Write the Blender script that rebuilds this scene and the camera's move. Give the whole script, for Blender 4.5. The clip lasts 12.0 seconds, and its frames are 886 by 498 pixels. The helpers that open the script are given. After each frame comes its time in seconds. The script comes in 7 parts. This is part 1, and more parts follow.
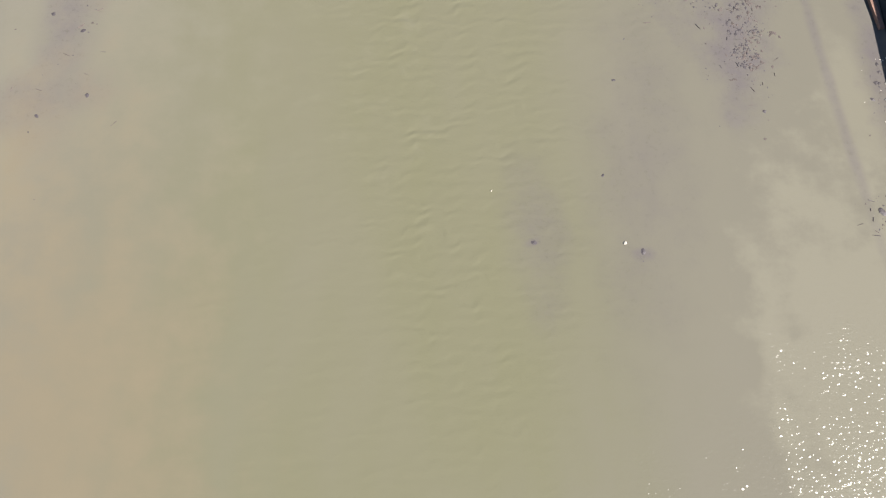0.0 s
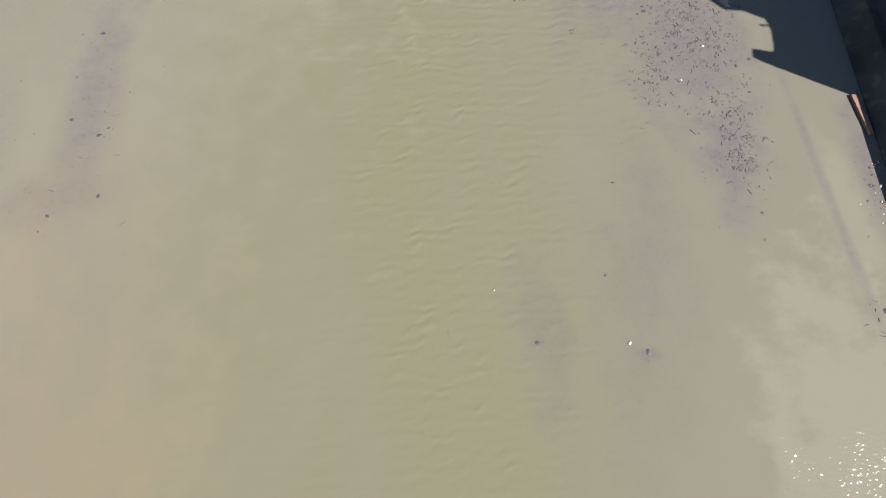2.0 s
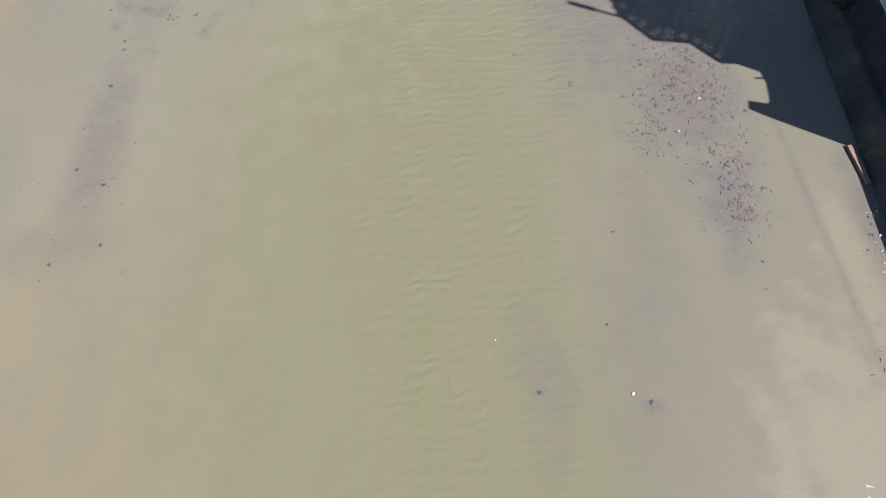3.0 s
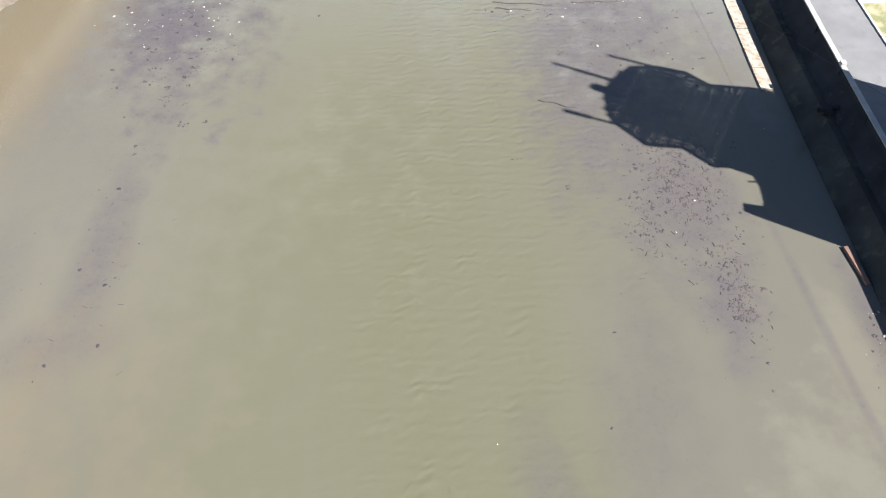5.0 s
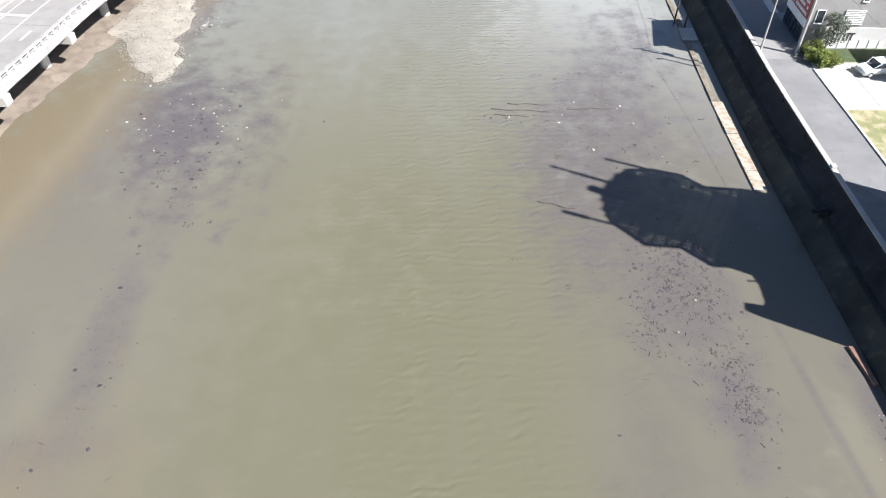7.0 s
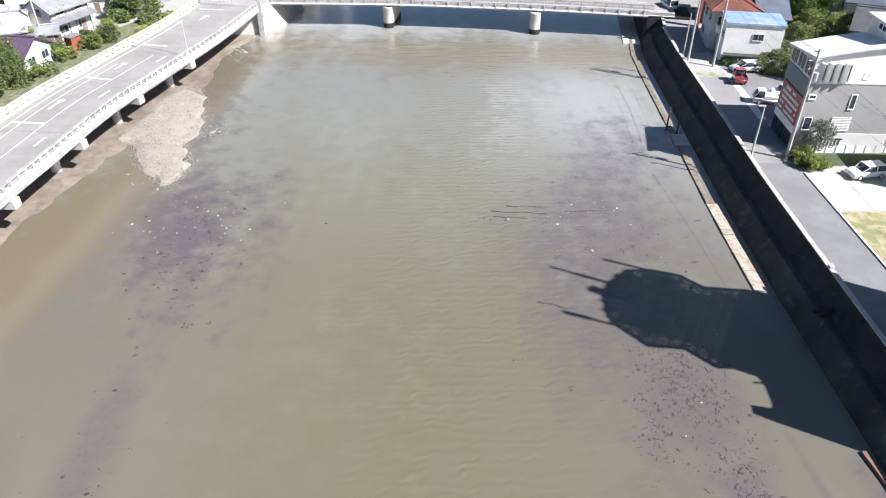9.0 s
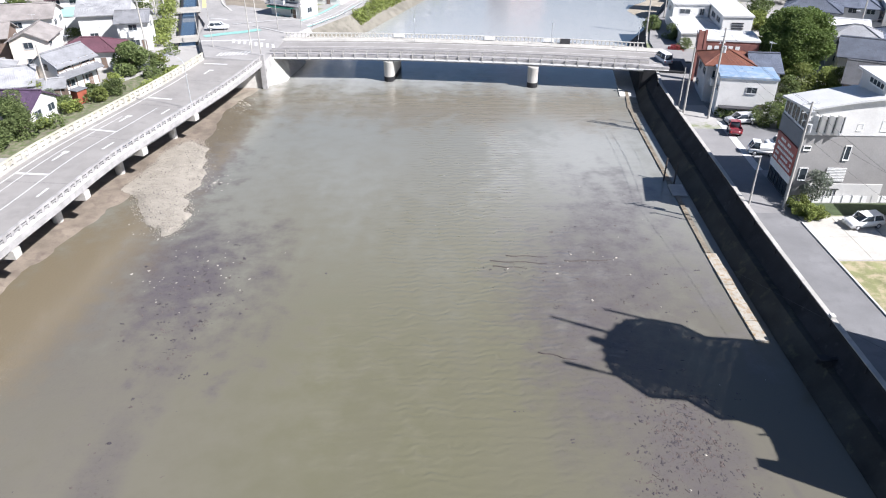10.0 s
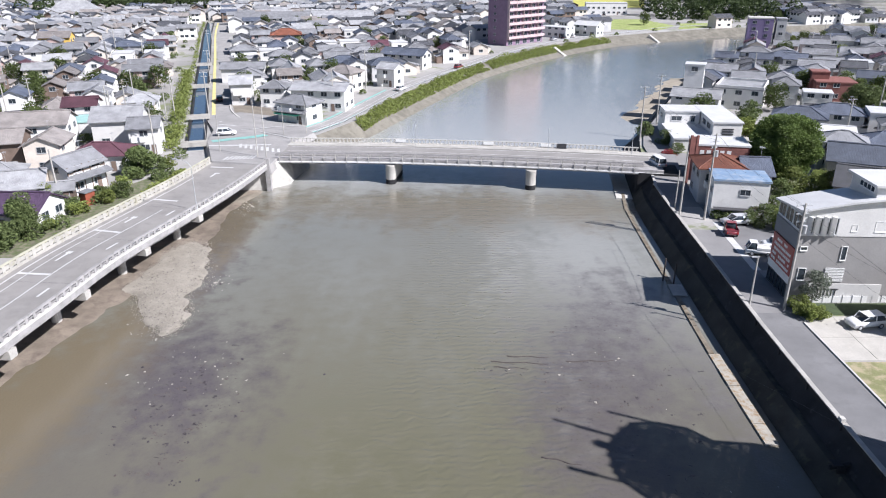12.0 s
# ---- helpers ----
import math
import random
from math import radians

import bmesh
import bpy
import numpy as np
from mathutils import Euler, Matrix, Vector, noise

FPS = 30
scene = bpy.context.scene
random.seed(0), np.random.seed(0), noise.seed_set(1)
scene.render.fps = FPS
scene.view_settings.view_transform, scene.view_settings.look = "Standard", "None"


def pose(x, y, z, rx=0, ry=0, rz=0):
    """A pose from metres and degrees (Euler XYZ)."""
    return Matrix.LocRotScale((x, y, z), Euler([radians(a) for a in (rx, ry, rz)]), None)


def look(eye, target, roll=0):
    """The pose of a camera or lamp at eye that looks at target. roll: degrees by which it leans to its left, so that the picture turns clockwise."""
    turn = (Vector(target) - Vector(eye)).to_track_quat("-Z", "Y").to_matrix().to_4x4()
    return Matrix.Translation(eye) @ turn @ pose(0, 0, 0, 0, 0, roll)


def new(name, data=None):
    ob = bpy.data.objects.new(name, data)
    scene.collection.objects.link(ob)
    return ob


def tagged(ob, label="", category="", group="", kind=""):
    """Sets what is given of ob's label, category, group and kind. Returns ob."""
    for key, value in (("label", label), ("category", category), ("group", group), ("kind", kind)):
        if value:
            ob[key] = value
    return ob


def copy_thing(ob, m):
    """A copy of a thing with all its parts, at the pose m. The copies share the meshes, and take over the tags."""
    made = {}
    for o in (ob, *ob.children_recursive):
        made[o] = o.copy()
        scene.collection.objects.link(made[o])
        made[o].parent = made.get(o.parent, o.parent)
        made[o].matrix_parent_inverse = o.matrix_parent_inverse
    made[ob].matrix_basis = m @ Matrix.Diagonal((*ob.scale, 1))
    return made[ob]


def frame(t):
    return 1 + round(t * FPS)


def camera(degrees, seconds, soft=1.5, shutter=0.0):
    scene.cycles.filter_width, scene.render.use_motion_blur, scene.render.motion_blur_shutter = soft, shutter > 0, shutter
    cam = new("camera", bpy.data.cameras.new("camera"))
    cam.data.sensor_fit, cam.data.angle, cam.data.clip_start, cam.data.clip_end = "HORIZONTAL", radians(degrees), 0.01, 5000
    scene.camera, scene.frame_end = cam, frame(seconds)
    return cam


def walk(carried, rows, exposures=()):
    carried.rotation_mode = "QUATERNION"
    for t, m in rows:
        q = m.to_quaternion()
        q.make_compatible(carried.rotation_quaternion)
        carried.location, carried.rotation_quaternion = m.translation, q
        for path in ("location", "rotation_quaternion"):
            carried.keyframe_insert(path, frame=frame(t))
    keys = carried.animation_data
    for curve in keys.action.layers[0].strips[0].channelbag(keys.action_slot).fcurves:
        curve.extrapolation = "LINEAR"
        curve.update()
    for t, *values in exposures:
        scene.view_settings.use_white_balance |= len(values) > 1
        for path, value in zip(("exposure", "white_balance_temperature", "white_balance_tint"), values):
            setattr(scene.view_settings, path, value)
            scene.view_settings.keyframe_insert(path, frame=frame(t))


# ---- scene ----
cam = camera(64.71, 12.0, soft=1.1)
EYE = 40.0
# seconds, yaw, pitch, roll: the camera hovers and tilts up
ROWS = [
    (0.0, -0.85, -71.84, 0.57),
    (0.5, -0.47, -69.81, 0.25),
    (1.0, -0.35, -67.70, 0.18),
    (1.5, -0.20, -65.69, 0.07),
    (2.0, -0.11, -63.71, 0.02),
    (2.5, -0.05, -61.70, -0.01),
    (3.0, 0.05, -59.70, -0.11),
    (5.0, 0.09, -51.49, -0.10),
    (5.5, 0.11, -49.44, -0.12),
    (6.0, 0.08, -47.40, -0.09),
    (6.5, 0.15, -45.39, -0.13),
    (7.0, 0.15, -43.37, -0.12),
    (9.0, 0.16, -35.14, -0.19),
    (9.5, 0.08, -33.10, -0.15),
    (10.0, 0.11, -31.07, -0.21),
    (10.5, 0.15, -29.03, -0.22),
    (11.0, 0.13, -26.94, -0.20),
    (11.5, 0.12, -24.96, -0.21),
    (12.0, 0.10, -22.90, -0.19),
]
EXPOSURES = [(0.0, 1.45, 6650, 10), (3.0, 1.45, 6450, 10), (5.0, 1.47, 6300, 10), (7.0, 1.38, 6250, 11), (9.5, 1.18, 6180, 13), (12.0, 0.75, 6060, 15)]
walk(cam, [(t, pose(0, 0, EYE, 90 + pitch, 0, yaw) @ pose(0, 0, 0, 0, 0, roll)) for t, yaw, pitch, roll in ROWS], EXPOSURES)

# ---- light ----
SUN_DIR = Vector((0.93, -0.50, 1.0)).normalized()
world = bpy.data.worlds.new("world")
scene.world = world
world.use_nodes = True
wn = world.node_tree.nodes
sky = wn.new("ShaderNodeTexSky")
sky.sky_type = "NISHITA"
sky.sun_disc = False
sky.sun_elevation = math.asin(SUN_DIR.z)
sky.sun_rotation = math.atan2(SUN_DIR.x, SUN_DIR.y)
sky.air_density, sky.dust_density, sky.ozone_density = 1.0, 1.0, 4.5
wn["Background"].inputs["Strength"].default_value = 0.046
world.node_tree.links.new(sky.outputs["Color"], wn["Background"].inputs["Color"])
sun_data = bpy.data.lights.new("sun", "SUN")
sun_data.energy, sun_data.angle, sun_data.color = 5.2, radians(0.53), (1.0, 0.965, 0.92)
sun = new("sun", sun_data)
sun.matrix_world = look(SUN_DIR * 200, (0, 0, 0))


# ---- materials ----
def tree_of(name):
    m = bpy.data.materials.new(name)
    m.use_nodes = True
    return m, m.node_tree.nodes, m.node_tree.links, m.node_tree.nodes["Principled BSDF"]


def noise_at(n, l, vector, scale, detail=4.0, rough=0.55):
    t = n.new("ShaderNodeTexNoise")
    t.inputs["Scale"].default_value, t.inputs["Detail"].default_value = scale, detail
    t.inputs["Roughness"].default_value = rough
    l.new(vector, t.inputs["Vector"])
    return t.outputs["Fac"]


def ramp(n, l, value, a, b, c0=(0, 0, 0, 1), c1=(1, 1, 1, 1)):
    r = n.new("ShaderNodeValToRGB")
    r.color_ramp.elements[0].position, r.color_ramp.elements[1].position = a, b
    r.color_ramp.elements[0].color, r.color_ramp.elements[1].color = c0, c1
    l.new(value, r.inputs["Fac"])
    return r.outputs["Color"]


def blend(n, l, fac, a, b, how="MIX"):
    m = n.new("ShaderNodeMix")
    m.data_type, m.blend_type = "RGBA", how
    for sock, v in ((m.inputs["Factor"], fac), (m.inputs["A"], a), (m.inputs["B"], b)):
        if isinstance(v, (int, float)):
            sock.default_value = v
        elif isinstance(v, tuple):
            sock.default_value = (*v[:3], 1)
        else:
            l.new(v, sock)
    return m.outputs["Result"]


def calc(n, l, how, a, b=0.0):
    m = n.new("ShaderNodeMath")
    m.operation = how
    for sock, v in ((m.inputs[0], a), (m.inputs[1], b)):
        if isinstance(v, (int, float)):
            sock.default_value = v
        else:
            l.new(v, sock)
    return m.outputs[0]


def surface(name, colour, rough=0.8, var=0.25, scale=0.6, grain=9.0, bump=0.15, metal=0.0, rand=0.0, stain=None, stain_at=(0.55, 0.75), spec=0.4):
    """A weathered surface: large patches and fine grain of one colour, stains of another."""
    m, n, l, p = tree_of(name)
    where = n.new("ShaderNodeNewGeometry").outputs["Position"]
    big, fine = noise_at(n, l, where, scale), noise_at(n, l, where, grain, 6.0, 0.7)
    c = Vector(colour)
    low, high = tuple(c * (1 - var)), tuple(min(1.0, v * (1 + var)) for v in c)
    col = blend(n, l, ramp(n, l, big, 0.3, 0.7), low, high)
    col = blend(n, l, 0.5, col, ramp(n, l, fine, 0.25, 0.75, (0.7, 0.7, 0.7, 1), (1.15, 1.15, 1.15, 1)), "MULTIPLY")
    if stain:
        mask = ramp(n, l, noise_at(n, l, where, scale * 2.3, 5.0, 0.65), *stain_at)
        col = blend(n, l, mask, col, tuple(stain))
    if rand:
        info = n.new("ShaderNodeObjectInfo").outputs["Random"]
        col = blend(n, l, 1.0, col, ramp(n, l, info, 0.0, 1.0, (1 - rand,) * 3 + (1,), (1 + rand,) * 3 + (1,)), "MULTIPLY")
    l.new(col, p.inputs["Base Color"])
    p.inputs["Roughness"].default_value, p.inputs["Metallic"].default_value = rough, metal
    p.inputs["Specular IOR Level"].default_value = spec
    if bump:
        b = n.new("ShaderNodeBump")
        b.inputs["Strength"].default_value, b.inputs["Distance"].default_value = bump, 0.05
        l.new(fine, b.inputs["Height"])
        l.new(b.outputs["Normal"], p.inputs["Normal"])
    return m


M_CONC = surface("concrete", (0.40, 0.385, 0.355), 0.85, 0.18, 0.5, 8, 0.2, stain=(0.30, 0.28, 0.24), stain_at=(0.58, 0.8))
M_CONC_PALE = surface("pale_concrete", (0.50, 0.485, 0.45), 0.8, 0.12, 0.7, 10, 0.15, stain=(0.32, 0.305, 0.27), stain_at=(0.6, 0.85))
# river wall: the shade on face and foot is put into these two colours
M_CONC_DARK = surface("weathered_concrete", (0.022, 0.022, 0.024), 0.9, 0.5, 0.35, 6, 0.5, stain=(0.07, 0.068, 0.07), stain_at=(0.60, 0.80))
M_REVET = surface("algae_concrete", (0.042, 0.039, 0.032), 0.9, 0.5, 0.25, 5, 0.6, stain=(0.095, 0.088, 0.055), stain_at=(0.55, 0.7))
M_ASPH = surface("asphalt", (0.175, 0.174, 0.176), 0.9, 0.15, 0.25, 25, 0.2, stain=(0.14, 0.139, 0.14), stain_at=(0.5, 0.75))
M_ASPH_PALE = surface("worn_asphalt", (0.225, 0.22, 0.218), 0.9, 0.12, 0.2, 25, 0.2, stain=(0.175, 0.172, 0.17), stain_at=(0.5, 0.75))
M_PAINT = surface("road_paint", (0.52, 0.52, 0.51), 0.7, 0.1, 1.5, 12, 0.1, stain=(0.30, 0.30, 0.30), stain_at=(0.6, 0.8))
M_PAINT_TEAL = surface("teal_paint", (0.22, 0.42, 0.38), 0.7, 0.12, 1.0, 12, 0.1)
M_MUD = surface("mud", (0.20, 0.168, 0.135), 0.55, 0.3, 0.35, 5, 0.5, stain=(0.125, 0.10, 0.085), stain_at=(0.5, 0.7))
M_BAR = surface("dry_reeds", (0.31, 0.275, 0.22), 0.95, 0.25, 0.4, 6, 0.6, stain=(0.24, 0.205, 0.15), stain_at=(0.5, 0.7))
M_SAND = surface("sand", (0.20, 0.175, 0.14), 0.9, 0.2, 0.4, 6, 0.4)
M_STONE = surface("river_stone", (0.31, 0.285, 0.245), 0.85, 0.15, 2.0, 14, 0.3, rand=0.2)
M_STONE_DARK = surface("wet_stone", (0.050, 0.043, 0.045), 0.6, 0.3, 2.0, 14, 0.3)
M_METAL = surface("galvanised_steel", (0.46, 0.47, 0.48), 0.55, 0.1, 1.0, 10, 0.05, metal=0.3)
M_WHITE = surface("white_paint", (0.78, 0.78, 0.76), 0.6, 0.06, 0.6, 8, 0.05, stain=(0.60, 0.58, 0.54), stain_at=(0.6, 0.85))
M_DARK = surface("dark_metal", (0.05, 0.05, 0.055), 0.5, 0.2, 1.0, 10, 0.05)
M_GROUND = surface("town_ground", (0.31, 0.30, 0.285), 0.95, 0.25, 0.05, 3, 0.2, stain=(0.17, 0.19, 0.10), stain_at=(0.56, 0.64))
M_GRASS = surface("grass", (0.20, 0.205, 0.095), 0.95, 0.3, 0.4, 12, 0.6, stain=(0.34, 0.29, 0.19), stain_at=(0.45, 0.62))
M_LEDGE = surface("ledge_concrete", (0.35, 0.325, 0.275), 0.8, 0.15, 0.8, 9, 0.2, stain=(0.24, 0.15, 0.07), stain_at=(0.48, 0.68))
M_LEDGE_DARK = surface("silted_ledge", (0.19, 0.165, 0.13), 0.85, 0.25, 0.8, 9, 0.2, stain=(0.12, 0.09, 0.055), stain_at=(0.45, 0.68))
M_BANK = surface("bank_concrete", (0.17, 0.158, 0.13), 0.9, 0.25, 0.3, 6, 0.3, stain=(0.10, 0.095, 0.075), stain_at=(0.5, 0.75))
M_FASCIA = surface("weathered_fascia", (0.31, 0.30, 0.295), 0.85, 0.18, 0.6, 8, 0.2, stain=(0.19, 0.185, 0.175), stain_at=(0.5, 0.75))
M_LICHEN = surface("yellow_lichen", (0.43, 0.415, 0.325), 0.9, 0.15, 0.5, 8, 0.2)
M_PARAPET = surface("lichened_concrete", (0.40, 0.385, 0.35), 0.9, 0.15, 0.5, 8, 0.2, stain=(0.30, 0.28, 0.20), stain_at=(0.5, 0.75))
M_DRIVE = surface("drive_concrete", (0.43, 0.41, 0.37), 0.85, 0.1, 0.5, 8, 0.15, stain=(0.36, 0.34, 0.30), stain_at=(0.55, 0.8))
M_GREEN_STRIP = surface("ground_cover", (0.05, 0.07, 0.03), 0.9, 0.35, 0.8, 12, 0.6)
M_ASPH_LIGHT = surface("bleached_asphalt", (0.30, 0.29, 0.28), 0.9, 0.12, 0.2, 25, 0.2, stain=(0.235, 0.23, 0.22), stain_at=(0.5, 0.75))
M_VIA = surface("sun_bleached_asphalt", (0.255, 0.243, 0.23), 0.9, 0.12, 0.2, 25, 0.2, stain=(0.20, 0.19, 0.18), stain_at=(0.5, 0.75))
M_GRAVEL = surface("fine_gravel", (0.275, 0.25, 0.21), 0.95, 0.15, 0.5, 9, 0.5)
M_BED = surface("riverbed", (0.16, 0.14, 0.10), 0.9, 0.3, 0.3, 5, 0.3)


def glass_mat(name, colour, rough=0.08):
    m, n, l, p = tree_of(name)
    p.inputs["Base Color"].default_value = (*colour, 1)
    p.inputs["Roughness"].default_value = rough
    p.inputs["Specular IOR Level"].default_value = 0.6
    return m


M_GLASS = glass_mat("window_glass", (0.035, 0.045, 0.055))


def water_material():
    """Turbid river water: silt colour by depth and cloud, sky sheen painted upstream, small wind ripples, sky on top.
    """
    m, n, l, p = tree_of("river_water")
    where = n.new("ShaderNodeNewGeometry").outputs["Position"]
    sep = n.new("ShaderNodeSeparateXYZ")
    l.new(where, sep.inputs[0])
    x, y = sep.outputs[0], sep.outputs[1]
    drawn = n.new("ShaderNodeMapping")
    drawn.inputs["Scale"].default_value = (1.0, 0.3, 1.0)
    l.new(where, drawn.inputs["Vector"])
    cloud = noise_at(n, l, drawn.outputs[0], 0.10, 3, 0.6)
    fine = noise_at(n, l, where, 0.4, 5, 0.6)
    wob = calc(n, l, "ADD", calc(n, l, "MULTIPLY", calc(n, l, "SUBTRACT", cloud, 0.5), 22.0), calc(n, l, "MULTIPLY", calc(n, l, "SUBTRACT", fine, 0.5), 18.0))
    # the channel's deeper, greener middle
    mid = n.new("ShaderNodeMapRange")
    mid.interpolation_type = "SMOOTHSTEP"
    mid.inputs["From Min"].default_value, mid.inputs["From Max"].default_value = 23.0, 6.0
    mid.inputs["To Min"].default_value, mid.inputs["To Max"].default_value = 0.0, 1.0
    l.new(calc(n, l, "ABSOLUTE", calc(n, l, "ADD", calc(n, l, "ADD", x, 4.0), calc(n, l, "MULTIPLY", wob, 0.3))), mid.inputs["Value"])
    col = blend(n, l, mid.outputs[0], WATER_TAN, WATER_OLIVE)
    col = blend(n, l, ramp(n, l, cloud, 0.35, 0.7, (0, 0, 0, 1), (0.5, 0.5, 0.5, 1)), col, WATER_PALE)

    # paler upstream: the sky's sheen put into the water colour
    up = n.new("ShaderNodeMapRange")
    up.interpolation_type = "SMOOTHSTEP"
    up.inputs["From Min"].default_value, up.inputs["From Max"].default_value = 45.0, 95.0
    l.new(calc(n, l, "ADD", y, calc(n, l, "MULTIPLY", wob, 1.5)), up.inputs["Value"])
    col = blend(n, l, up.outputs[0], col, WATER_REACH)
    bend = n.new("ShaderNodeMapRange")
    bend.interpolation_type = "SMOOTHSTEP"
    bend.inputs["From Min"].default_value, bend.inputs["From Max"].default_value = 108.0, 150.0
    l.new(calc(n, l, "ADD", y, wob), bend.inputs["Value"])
    col = blend(n, l, bend.outputs[0], col, WATER_SHEEN)

    def blob(cx, cy, rx, ry, turn, soft):
        c, s = math.cos(turn), math.sin(turn)
        dx, dy = calc(n, l, "SUBTRACT", x, cx), calc(n, l, "SUBTRACT", y, cy)
        u = calc(n, l, "ADD", calc(n, l, "MULTIPLY", dx, c / rx), calc(n, l, "MULTIPLY", dy, s / rx))
        v = calc(n, l, "ADD", calc(n, l, "MULTIPLY", dx, -s / ry), calc(n, l, "MULTIPLY", dy, c / ry))
        far = calc(n, l, "SQRT", calc(n, l, "ADD", calc(n, l, "MULTIPLY", u, u), calc(n, l, "MULTIPLY", v, v)))
        far = calc(n, l, "ADD", far, calc(n, l, "MULTIPLY", wob, 0.13))
        r = n.new("ShaderNodeMapRange")
        r.interpolation_type = "SMOOTHSTEP"
        r.inputs["From Min"].default_value, r.inputs["From Max"].default_value = 1.0 + soft, 1.0 - soft
        l.new(far, r.inputs["Value"])
        return r.outputs[0]

    for spec in SILT_BANKS:
        col = blend(n, l, calc(n, l, "MULTIPLY", blob(*spec[:6]), spec[6]), col, WATER_SILT)
    for spec in SHEEN_PATCHES:
        col = blend(n, l, calc(n, l, "MULTIPLY", blob(*spec[:6]), spec[6]), col, WATER_SHEEN)
    # mud banks just under the surface, and a cable's shadow in mud colour
    mask = None
    for spec in MUD_AND_SHADOW:
        b = calc(n, l, "MULTIPLY", blob(*spec[:6]), spec[6])
        mask = b if mask is None else calc(n, l, "MAXIMUM", mask, b)
    speck = ramp(n, l, noise_at(n, l, where, 2.6, 5, 0.75), 0.30, 0.46, (0.62, 0.62, 0.62, 1), (1.05, 1.05, 1.05, 1))
    mud = blend(n, l, 1.0, WATER_MUD, speck, "MULTIPLY")
    # weed and leaf litter gather in loose tufts on the banks
    tuft = ramp(n, l, noise_at(n, l, where, 0.5, 6, 0.7), 0.38, 0.68, (0.78, 0.78, 0.78, 1), (1.32, 1.32, 1.32, 1))
    mask = calc(n, l, "MINIMUM", calc(n, l, "MULTIPLY", mask, tuft), 0.95)
    col = blend(n, l, mask, col, mud)
    for spec in SHOALS_AND_BAND:
        col = blend(n, l, calc(n, l, "MULTIPLY", blob(*spec[:6]), spec[6]), col, WATER_SHOAL)
    # ripples, longer across the stream than along it, strongest in mid-stream
    def waves(sx, sy, turn, scale, detail, rough):
        scl = n.new("ShaderNodeMapping")
        scl.inputs["Scale"].default_value, scl.inputs["Rotation"].default_value = (sx, sy, 1.0), (0, 0, radians(turn))
        l.new(where, scl.inputs["Vector"])
        return noise_at(n, l, scl.outputs[0], scale, detail, rough)
    rip, swell = waves(0.6, 1.0, -6, 1.0, 1.5, 0.45), waves(0.5, 1.0, -4, 0.4, 1.0, 0.4)
    breeze = ramp(n, l, noise_at(n, l, drawn.outputs[0], 0.09, 2, 0.5), 0.36, 0.62, (0.3, 0.3, 0.3, 1), (1, 1, 1, 1))
    stream = n.new("ShaderNodeMapRange")
    stream.interpolation_type = "SMOOTHSTEP"
    stream.inputs["From Min"].default_value, stream.inputs["From Max"].default_value = 24.0, 5.0
    stream.inputs["To Min"].default_value, stream.inputs["To Max"].default_value = 0.06, 1.0
    l.new(calc(n, l, "ABSOLUTE", calc(n, l, "SUBTRACT", x, calc(n, l, "MULTIPLY", calc(n, l, "SUBTRACT", y, 30.0), 0.12))), stream.inputs["Value"])
    h = calc(n, l, "MULTIPLY", calc(n, l, "ADD", calc(n, l, "MULTIPLY", rip, 0.25), calc(n, l, "MULTIPLY", swell, 0.15)), calc(n, l, "MULTIPLY", breeze, stream.outputs[0]))
    calm = n.new("ShaderNodeMapRange")
    calm.interpolation_type = "SMOOTHSTEP"
    calm.inputs["From Min"].default_value, calm.inputs["From Max"].default_value = 80.0, 150.0
    calm.inputs["To Min"].default_value, calm.inputs["To Max"].default_value = 1.0, 0.3
    l.new(y, calm.inputs["Value"])
    h = calc(n, l, "MULTIPLY", h, calm.outputs[0])
    # a train of short crests along the middle of the stream
    bands = n.new("ShaderNodeTexWave")
    bands.wave_type, bands.bands_direction, bands.wave_profile = "BANDS", "Y", "SIN"
    for key, v in (("Scale", 0.34), ("Distortion", 6.5), ("Detail", 1.5), ("Detail Scale", 1.7), ("Detail Roughness", 0.5)):
        bands.inputs[key].default_value = v
    l.new(where, bands.inputs["Vector"])
    patch = ramp(n, l, noise_at(n, l, where, 0.45, 3, 0.6), 0.3, 0.65, (0.15, 0.15, 0.15, 1), (1, 1, 1, 1))
    train = calc(n, l, "MULTIPLY", calc(n, l, "SUBTRACT", bands.outputs["Fac"], 0.5), patch)
    crest = calc(n, l, "MULTIPLY", train, calc(n, l, "ADD", blob(4.0, 64.0, 8.5, 38.0, -0.05, 0.9), calc(n, l, "MULTIPLY", blob(-6.0, 9.0, 8.0, 16.0, 0.0, 0.9), 0.2)))
    ring = calc(n, l, "MULTIPLY", waves(0.2, 1.1, 0, 0.9, 1.0, 0.4), blob(4.0, 112.0, 26.0, 8.0, -0.1, 0.6))
    h = calc(n, l, "ADD", h, calc(n, l, "ADD", calc(n, l, "MULTIPLY", crest, 0.42), calc(n, l, "MULTIPLY", ring, 0.5)))
    # choppy facets that catch the sun where the wind reaches the near bank
    chop = calc(n, l, "MULTIPLY", waves(0.8, 1.0, 12, GLINT_SCALE, 1.0, 0.5), calc(n, l, "ADD", calc(n, l, "MULTIPLY", blob(34.0, -12.0, 21.0, 18.0, 0.0, 0.85), GLINT), 0.17))
    glint = calc(n, l, "ADD", h, chop)
    def bump(dist, height):
        b = n.new("ShaderNodeBump")
        b.inputs["Strength"].default_value, b.inputs["Distance"].default_value = 1.0, dist
        l.new(height, b.inputs["Height"])
        return b.outputs["Normal"]
